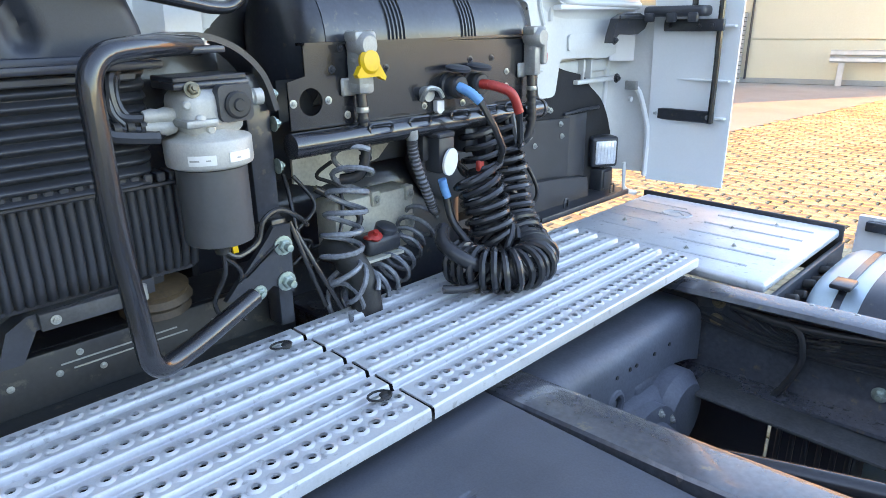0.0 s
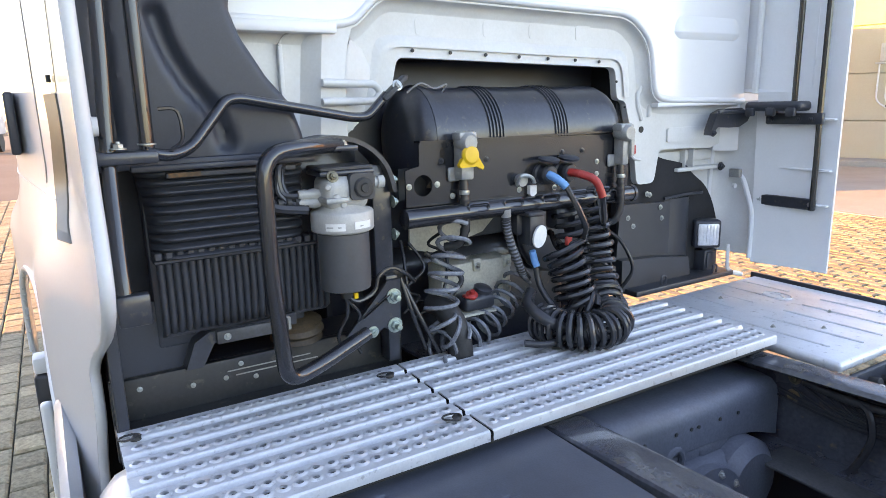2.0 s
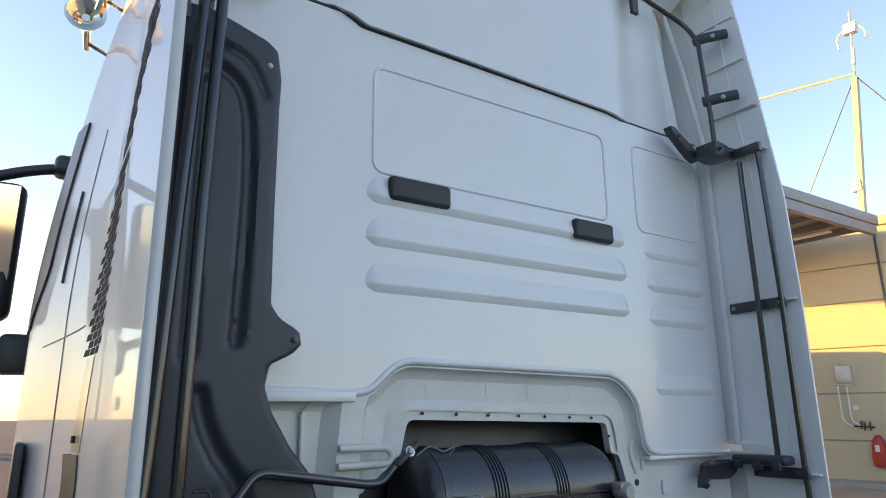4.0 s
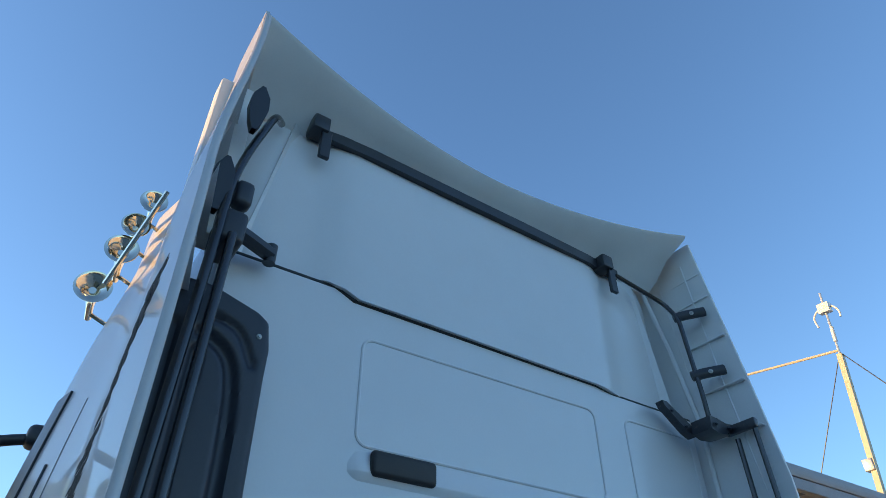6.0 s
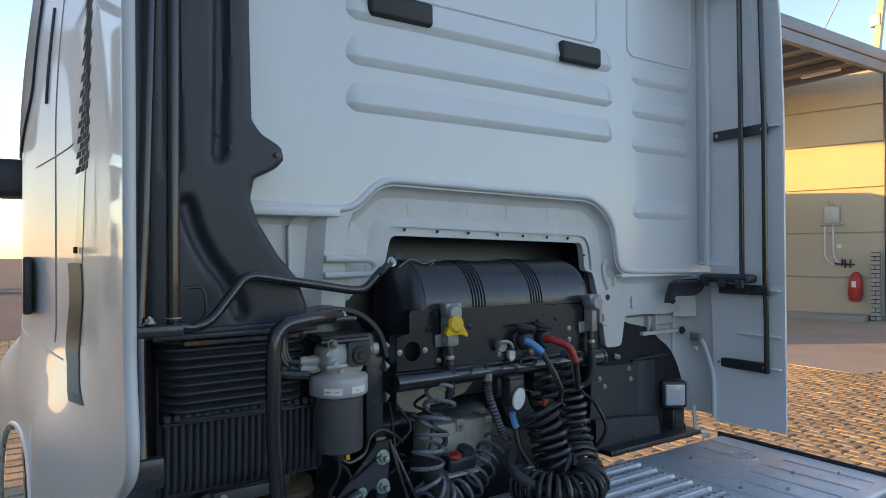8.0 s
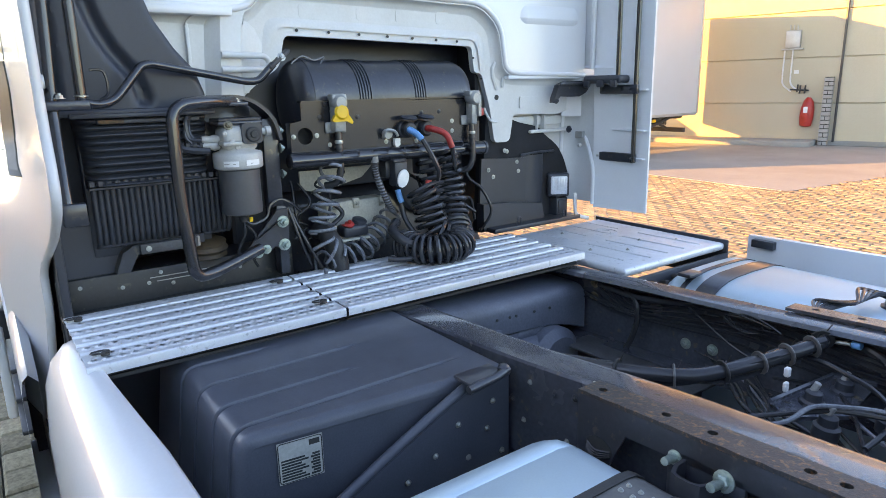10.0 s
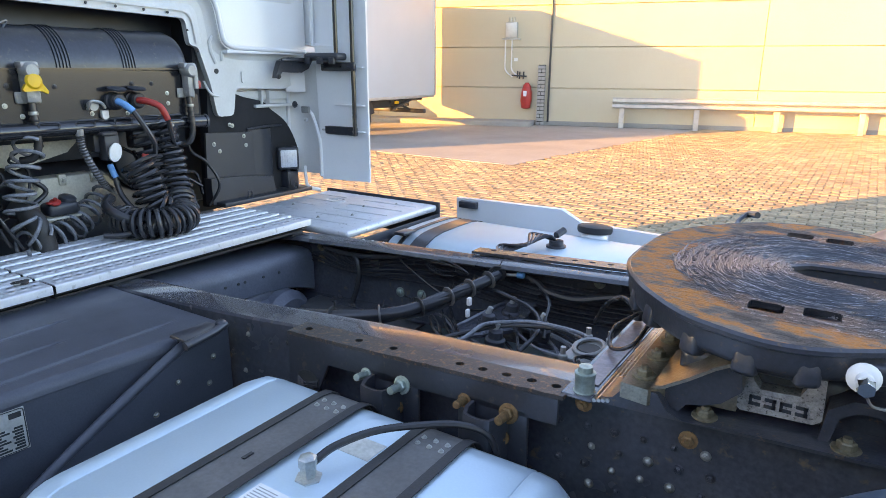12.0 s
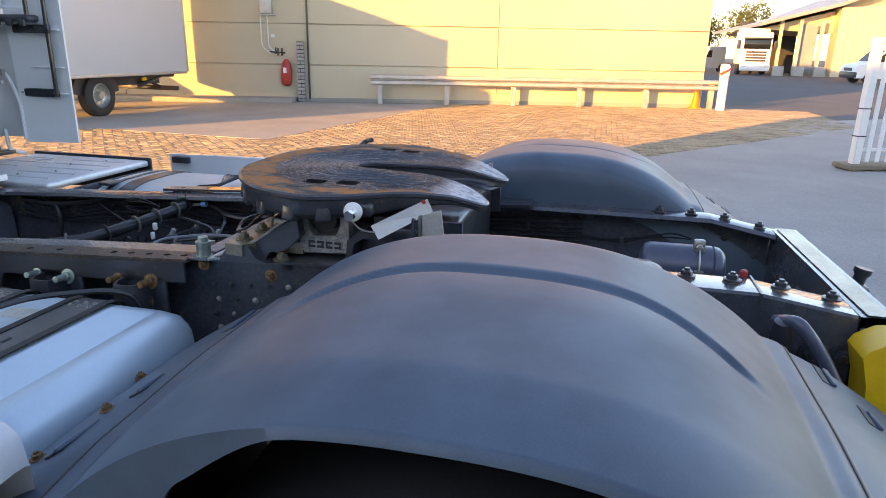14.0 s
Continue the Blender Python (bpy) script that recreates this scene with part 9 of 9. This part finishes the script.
# -- horns on the cab roof, mirror arm --
def air_horns():
    for i, (x, y, z, r) in enumerate(((-0.80, -1.16, 3.94, 0.062), (-0.92, -1.19, 3.86, 0.065), (-1.0, -1.205, 3.74, 0.075), (-1.08, -1.255, 3.55, 0.08))):
        prof = [(0, 0.012), (0.12, 0.014), (0.20, 0.022), (0.25, 0.036), (0.28, 0.058)]
        prof = [(a * r / 0.07, b * r / 0.06) for a, b in prof] + [(0.285 * r / 0.07, r * 0.98), (0.283 * r / 0.07, r * 0.7), (0.25 * r / 0.07, r * 0.2)]
        h = part("air_horn", lathe(prof, (x - 0.28, y, z + 0.01), (1, -0.1, -0.05), 24), HORN, TRUCK, "chromed trumpet air horn")
        part("stand", tube([(x - 0.22, y, z), (x - 0.22, y + 0.10, z - 0.04)], 0.010, 8), HORN, h)
    part("horn_pipe", tube([(-1.02, -1.25, 3.56), (-0.76, -1.15, 3.96)], 0.012, 8), HORN, TRUCK, "chromed horn rail")
air_horns()
def mirror():
    """Outer mirrors on their two arms, the glass turned to the rear."""
    m = part("mirror_arm", tube(spline([(-1.66, -1.20, 3.06), (-1.66, -1.30, 3.055), (-1.66, -1.42, 3.02), (-1.66, -1.56, 2.96)]), 0.026, 10), BLACK_PLASTIC, TRUCK, "black mirror arms with their mirror heads")
    part("arm_root", box(-1.72, -1.60, -1.31, -1.18, 3.02, 3.12, 0.03, 3), BLACK_PLASTIC, m)
    part("mirror_head", box(-1.76, -1.60, -1.68, -1.395, 2.33, 2.95, 0.045, 3), BLACK_PLASTIC, m)
    tilt = Matrix.Translation((-1.592, -1.538, 2.64)) @ Matrix.Rotation(radians(7), 4, 'Y')
    part("mirror_glass", box(-0.005, 0.005, -0.118, 0.118, -0.28, 0.28, 0.003, 1, tilt), CHROME, m)
    part("arm_root", box(-1.74, -1.58, -1.42, -1.26, 2.10, 2.27, 0.03, 3), BLACK_PLASTIC, m)
    part("mirror_arm", tube([(-1.66, -1.38, 2.22), (-1.66, -1.52, 2.28), (-1.66, -1.56, 2.36)], 0.022, 10), BLACK_PLASTIC, m)
mirror()

# ---- vehicles and things far off ----

def box_truck():
    t = thing("box_truck", (-9.2, 11.0, 0), "parked box truck with a plain white body", "truck")
    part("box_body", box(-10.4, -7.9, 8.2, 14.3, 0.93, 3.9, 0.03, 2), BOX_WHITE, t, "plain white box body")
    part("edge_trim", box(-7.97, -7.885, 14.24, 14.31, 0.93, 3.9, 0.01), GALV, t)
    part("edge_trim", box(-7.97, -7.885, 8.19, 8.26, 0.93, 3.9, 0.01), GALV, t)
    part("bottom_rail", box(-7.97, -7.885, 8.27, 14.23, 0.88, 0.95, 0.01), GALV, t)
    part("chassis", box(-9.7, -8.6, 6.5, 14.0, 0.62, 0.85, 0.02), FRAME_STEEL, t)
    part("cab", box(-10.25, -8.05, 6.0, 8.0, 0.6, 2.9, 0.15, 3), WHITE, t)
    for y in (11.2, 6.9):
        for x in (-8.2, -10.1):
            w = part("wheel", lathe([(0, 0.265), (-0.14, 0.28), (-0.14, 0.42), (-0.1, 0.47), (0.1, 0.47), (0.14, 0.42), (0.14, 0.28), (0.001, 0.265)], (x, y, 0.47), (1, 0, 0), 28), TYRE, t)
            part("rim", lathe([(0.0, 0.262), (0.13, 0.275), (0.135, 0.262), (0.06, 0.24), (0.03, 0.20), (0.03, 0.12), (0.09, 0.10), (0.14, 0.08), (0.14, 0)], (x, y, 0.47), (1 if x > -9 else -1, 0, 0), 24), STEEL, w)
            for k in range(8):
                a = k * math.pi / 4
                part("stud", lathe([(0, 0.02), (0.03, 0.02)], (x + 0.075, y + 0.18 * math.cos(a), 0.47 + 0.18 * math.sin(a)), (1, 0, 0), 6), STEEL, w)
    part("mudguard", tube([(-8.2, 11.2 + 0.56 * math.cos(radians(a)), 0.47 + 0.45 * math.sin(radians(a))) for a in range(5, 176, 10)], 0.02, 4, False, (0.02, 0.34)), BLACK_PLASTIC, t)
    part("underrun_bar", box(-10.3, -8.0, 13.85, 13.97, 0.45, 0.57, 0.015), BLACK_STEEL, t)
    for x in (-8.5, -9.8):
        part("underrun_arm", tube([(x, 13.2, 0.8), (x, 13.9, 0.52)], 0.04, 6), BLACK_STEEL, t)
        part("tail_lift_arm", tube([(x + 0.25, 12.7, 0.60), (x + 0.25, 13.6, 0.84), (x + 0.25, 14.1, 0.84)], 0.05, 6), BLACK_STEEL, t)
    part("side_lamp", box(-7.99, -7.95, 12.5, 12.65, 0.76, 0.83, 0.01), YELLOW, t)
    part("tool_box", box(-8.5, -8.05, 9.3, 10.2, 0.45, 0.85, 0.03), BLACK_PLASTIC, t)
box_truck()

def truck_front(x, y, rz, s, label):
    """A cab-over truck seen from far off."""
    m = Matrix.Translation((x, y, 0)) @ Matrix.Rotation(radians(rz), 4, 'Z')
    t = thing("parked_truck", (x, y, 0), label, "truck", "trucks parked far off")
    def b(name, x0, x1, y0, y1, z0, z1, r, mt):
        return part(name, box(x0, x1, y0, y1, z0, z1, r, 2, m), mt, t)
    b("cab", -1.25, 1.25, 0.0, 2.2, 0.9, 3.6, 0.12, WHITE)
    b("roof_spoiler", -1.15, 1.15, 0.6, 2.2, 3.55, 3.95, 0.15, WHITE)
    b("windscreen", -1.1, 1.1, -0.03, 0.02, 2.2, 3.0, 0.02, GLASS)
    b("sun_visor", -1.15, 1.15, -0.22, 0.02, 3.0, 3.15, 0.04, BLACK_PLASTIC)
    for k in range(4):
        b("grille", -0.85, 0.85, -0.04, 0.0, 1.15 + k * 0.24, 1.29 + k * 0.24, 0.02, BLACK_PLASTIC)
    b("bumper", -1.25, 1.25, -0.15, 0.1, 0.35, 0.95, 0.08, WHITE)
    for sx in (-1, 1):
        b("headlamp", sx * 0.95 - 0.2, sx * 0.95 + 0.2, -0.17, -0.1, 0.65, 0.85, 0.03, LENS)
        b("mirror", sx * 1.5 - 0.12, sx * 1.5 + 0.12, 0.0, 0.12, 2.2, 2.9, 0.04, BLACK_PLASTIC)
    b("side_window", -1.265, -1.245, 0.5, 1.5, 2.2, 2.95, 0.004, GLASS)
    b("chassis", -0.45, 0.45, 2.2, 6.0, 0.7, 1.0, 0.02, FRAME_STEEL)
    for yy in (1.2, 4.8):
        for sx in (-1.05, 1.05):
            part("wheel", lathe([(-0.15, 0.3), (-0.15, 0.48), (0.15, 0.48), (0.15, 0.3)], m @ Vector((sx, yy, 0.5)), m.to_3x3() @ Vector((1, 0, 0)), 20), TYRE, t)
    return t
truck_front(15.4, 62, 6, 1, "white tractor truck facing the yard, far off")
truck_front(-37.5, -4.6, 80, 1, "white tractor truck parked across the yard")
truck_front(9.0, 84, 0, 1, "white tractor truck in a far row")
truck_front(12.2, 86, 0, 1, "white tractor truck in a far row")

def van(x, y, rz, label):
    m = Matrix.Translation((x, y, 0)) @ Matrix.Rotation(radians(rz), 4, 'Z')
    t = thing("parked_van", (x, y, 0), label, "van", "vans parked far off")
    side = [(-1.0, 0.35), (-1.0, 0.95), (-0.85, 1.15), (0.0, 1.35), (0.75, 2.15), (1.1, 2.45), (5.0, 2.5), (5.1, 2.3), (5.1, 0.35)]
    bm = prism(side, "y", -0.95, 0.95, 0.05)
    bmesh.ops.transform(bm, matrix=m, verts=bm.verts)
    part("body", bm, WHITE, t)
    for yy in (-0.96, 0.94):
        bm = prism([(0.15, 1.4), (0.75, 2.05), (1.6, 2.1), (1.6, 1.4)], "y", yy, yy + 0.02)
        bmesh.ops.transform(bm, matrix=m, verts=bm.verts)
        part("window", bm, GLASS, t)
    bm = prism([(0.02, 1.42), (0.70, 2.10), (0.73, 2.09), (0.05, 1.40)], "y", -0.8, 0.8)
    bmesh.ops.transform(bm, matrix=Matrix.Translation((0, 0, 0)) @ m @ Matrix.Translation((-0.03, 0, 0.03)), verts=bm.verts)
    part("windscreen", bm, GLASS, t)
    part("bumper", box(-1.06, -0.85, -0.96, 0.96, 0.35, 0.75, 0.06, 2, m), BLACK_PLASTIC, t)
    part("grille", box(-1.02, -0.99, -0.5, 0.5, 0.8, 1.0, 0.02, 1, m), BLACK_PLASTIC, t)
    for xx in (-0.1, 3.9):
        for yy in (-0.85, 0.85):
            w = part("wheel", lathe([(-0.12, 0.2), (-0.12, 0.34), (0.12, 0.34), (0.12, 0.2)], m @ Vector((xx, yy, 0.35)), m.to_3x3() @ Vector((0, 1, 0)), 20), TYRE, t)
            part("rim", lathe([(-0.11, 0.19), (-0.11, 0.0)], m @ Vector((xx, yy, 0.35)), m.to_3x3() @ Vector((0, 1 if yy < 0 else -1, 0)), 16), STEEL, t)
    return t
van(19.4, 48, 10, "white delivery van standing by the far hall")
van(11.4, 70, 60, "white delivery van in a far row")
van(10.2, 74, 60, "white delivery van in a far row")
# set mostly out of sight so that its shadow covers the wall's foot
van(-13.0, 12.6, 90, "white van in the sun behind the box truck, placed to shade the wall")

def far_hall():
    h = thing("far_warehouse", (24, 66, 0), "cream gabled warehouse with open loading bays", "building")
    part("wall", prism([(21.5, 0), (48, 0), (48, 6.5), (21.5, 5.6)], "y", 62, 64), WALL_PANEL, h)
    g = [(16.8, 64, 0), (21.4, 61.9, 0)]
    part("gable", prism([(15.6, 3.9), (21.4, 5.4), (26.5, 8.2), (30, 9.2), (30, 5.5), (21.5, 3.6)], "y", 63.5, 84), WALL_PANEL, h)
    part("roof", prism([(15.4, 4.4), (21.4, 6.0), (30, 9.4), (48, 7.5), (48, 7.2), (30, 9.1), (21.4, 5.7), (15.4, 4.1)], "y", 61.5, 90), WALL_GREY, h)
    part("bay_back", box(16, 21.5, 75, 75.3, 0, 5), BLACK_PLASTIC, h)
    for x in (17.1, 18.6, 20.3):
        part("pillar", box(x, x + 0.25, 62.4, 62.7, 0, 4.6), WALL_PANEL, h)
    for x in (16.9, 18.5, 20.2):
        part("block", box(x, x + 0.9, 62.0, 62.6, 0, 0.8, 0.02), CONCRETE, h)
    part("shutter", box(18.9, 20.2, 63.0, 63.1, 0.6, 4.3), WALL_GREY, h)
    for i in range(40):
        part("cladding_rib", box(21.6 + i * 0.55, 21.66 + i * 0.55, 61.94, 61.995, 0, 5.5), WALL_PANEL, h)
far_hall()

def tree(x, y, h, seed):
    rnd = random.Random(seed)
    t = thing("tree", (x, y, 0), "distant green tree above the parked trucks", "tree", "trees behind the yard")
    tr = bmesh.new()
    add_tube(tr, [(x, y, 0), (x + 0.1, y, h * 0.4), (x - 0.1, y, h * 0.8)], [0.3, 0.2, 0.06], 8)
    for k in range(6):
        a = rnd.random() * 6.28
        z = h * (0.35 + 0.07 * k)
        add_tube(tr, [(x, y, z), (x + math.cos(a) * h * 0.12, y + math.sin(a) * h * 0.12, z + h * 0.1), (x + math.cos(a) * h * 0.22, y + math.sin(a) * h * 0.22, z + h * 0.16)], [0.1, 0.06, 0.02], 6)
    part("trunk", tr, WOOD, t)
    V, Fc = [], []
    for k in range(1500):
        u = rnd.gauss(0, 1), rnd.gauss(0, 1), rnd.gauss(0, 1)
        d = math.sqrt(sum(c * c for c in u))
        rr = h * 0.3 * (0.45 + 0.55 * rnd.random()) * (1 + 0.25 * math.sin(3 * u[0] + seed))
        c = Vector((x + u[0] / d * rr, y + u[1] / d * rr, h * 0.66 + u[2] / d * rr * 1.15))
        s = 0.12 + 0.14 * rnd.random()
        q = Euler((rnd.random() * 6, rnd.random() * 6, rnd.random() * 6)).to_matrix()
        i = len(V)
        V += [c + q @ Vector(p) * s for p in ((-1, 0, 0), (0, -0.6, 0.1), (1, 0, 0), (0, 0.6, 0.1))]
        Fc.append((i, i + 1, i + 2, i + 3))
    me = bpy.data.meshes.new("crown")
    me.from_pydata(V, [], Fc)
    link("crown", me, LEAF, t)
for i in range(9):
    tree(4 + i * 3.2, 118 + 5 * (i % 3), 7.5 + 1.2 * ((i * 5) % 4) + (2.5 if i == 3 else 0), i)

def fence():
    f = thing("fence_panel", (7.4, 9.3, 0), "white steel palisade fence panel on a wooden-look block foot", "fence")
    a, d = Vector((6.82, 9.2, 0)), Vector((0.75, 0.30, 0)).normalized()
    m = Matrix.Translation(a) @ Matrix.Rotation(math.atan2(d.y, d.x), 4, 'Z')
    part("post", box(-0.06, 0.06, -0.06, 0.06, 0.08, 1.9, 0.01, 1, m), PAPER, f)
    for z in (0.28, 1.72):
        part("rail", box(0, 3.0, -0.02, 0.02, z, z + 0.05, 0.006, 1, m), PAPER, f)
    for i in range(16):
        part("slat", box(0.14 + i * 0.17, 0.22 + i * 0.17, -0.035, -0.022, 0.12, 1.95, 0.004, 1, m), PAPER, f)
    for z in (0.5, 0.9):
        part("tie", box(-0.065, 0.065, -0.065, 0.065, z, z + 0.015, 0, 1, m), RUBBER, f)
    b = part("foot", box(-0.20, 0.75, -0.2, 0.2, 0.03, 0.10, 0.012, 2, m), WOOD, f)
    for x in (-0.15, 0.2, 0.55):
        part("block", box(x, x + 0.14, -0.18, 0.18, -0.018, 0.032, 0.006, 1, m), WOOD, f)
fence()

# ---- paving ----
def island_material():
    m = BRICKPAVE.copy()
    m.name = "paving_brick_field"
    n, l = m.node_tree.nodes, m.node_tree.links
    for node in list(n):
        if node.type == 'OBJECT_INFO':
            g = n.new("ShaderNodeNewGeometry")
            for k in list(node.outputs["Random"].links):
                l.new(g.outputs["Random Per Island"], k.to_socket)
            n.remove(node)
    return m
BRICKFIELD = island_material()
def paver_shape(rnd, w, d):
    """Top and worn round shoulders of one paver, round its own middle."""
    a, b = w / 2 - rnd.uniform(0.003, 0.007), d / 2 - rnd.uniform(0.003, 0.007)
    t = [rnd.uniform(-0.003, 0.003) for _ in range(4)]
    s = rnd.uniform(0.010, 0.016)
    up = [(-a + s, -b + s), (a - s, -b + s), (a - s, b - s), (-a + s, b - s)]
    lo = [(-a, -b), (a, -b), (a, b), (-a, b)]
    V = [(x + rnd.uniform(-0.002, 0.002), y + rnd.uniform(-0.002, 0.002), 0.013 + t[i]) for i, (x, y) in enumerate(up)] + [(x, y, 0.003) for x, y in lo] + [(x, y, -0.016) for x, y in lo]
    F = [(0, 1, 2, 3)]
    for k in range(4):
        j = (k + 1) % 4
        F += [(4 + k, 4 + j, j, k), (8 + k, 8 + j, 4 + j, 4 + k)]
    return V, F
def paving(name, x0, x1, y0, y1, w, d, keep, near, label):
    """A field of pavers in stretcher bond; those in the near stretch are pieces of their own."""
    rnd = random.Random(7)
    base = tagged(part(name, box(x0, x1, y0, y1, -0.0195, -0.012), JOINT), label, "pavement", kind="structure")
    shapes = []
    for k in range(5):
        V, F = paver_shape(rnd, w, d)
        me = bpy.data.meshes.new("paver")
        me.from_pydata(V, [], F)
        me.materials.append(BRICKPAVE)
        shapes.append(me)
    AV, AF = [], []
    row = 0
    y = y0
    while y < y1:
        x = x0 + (w / 2 if row % 2 else 0)
        while x < x1:
            cx, cy = x + w / 2, y + d / 2
            if keep(cx, cy):
                dz = rnd.uniform(-0.0035, 0.0035) + 0.006 * noise.noise(Vector((cx * 0.6, cy * 0.6, 0)))
                if near(cx, cy):
                    piece("paver", shapes[rnd.randrange(5)], base, pose(cx, cy, dz, rnd.uniform(-0.4, 0.4), rnd.uniform(-0.4, 0.4), rnd.uniform(-1.5, 1.5)))
                else:
                    V, F = paver_shape(rnd, w, d)
                    i = len(AV)
                    AV += [(vx + cx, vy + cy, vz + dz) for vx, vy, vz in V]
                    AF += [tuple(i + q for q in f) for f in F]
            x += w
        y += d
        row += 1
    me = bpy.data.meshes.new("pavers")
    me.from_pydata(AV, [], AF)
    ob = link("pavers", me, BRICKFIELD, base)
    tagged(ob, kind="stuff")
    return base
JOINT = mat("sandy_joint", (0.085, 0.075, 0.06), 0.95, base2=(0.055, 0.05, 0.04), scale=2, fine=120, bump=0.4)
def right_field(x, y):
    if x < -2.75 and y > 9.0 + 0.06 * (-2.75 - x):
        return False
    if x >= -2.75 and y > 9 and x < -2.75 + (y - 9.0) * 0.125:
        return False
    if x > 3.0 and y < 8.3 + (x - 3.0) * 1.28:
        return False
    return y < 17.7 + 0.27 * (x + 5.85)
paving("pavement_3", -10, 9, 2.0, 20.6, 0.22, 0.125, right_field, lambda x, y: -1.6 < x < 1.2 and 4.4 < y < 6.2, "sunlit paving of worn sand-coloured bricks")
paving("pavement_4", -15.0, 3.0, -5.0, 1.99, 0.205, 0.162, lambda x, y: True, lambda x, y: -4.6 < x < -3.0 and -2.6 < y < -1.4, "paving of worn grey-brown bricks beside the truck")
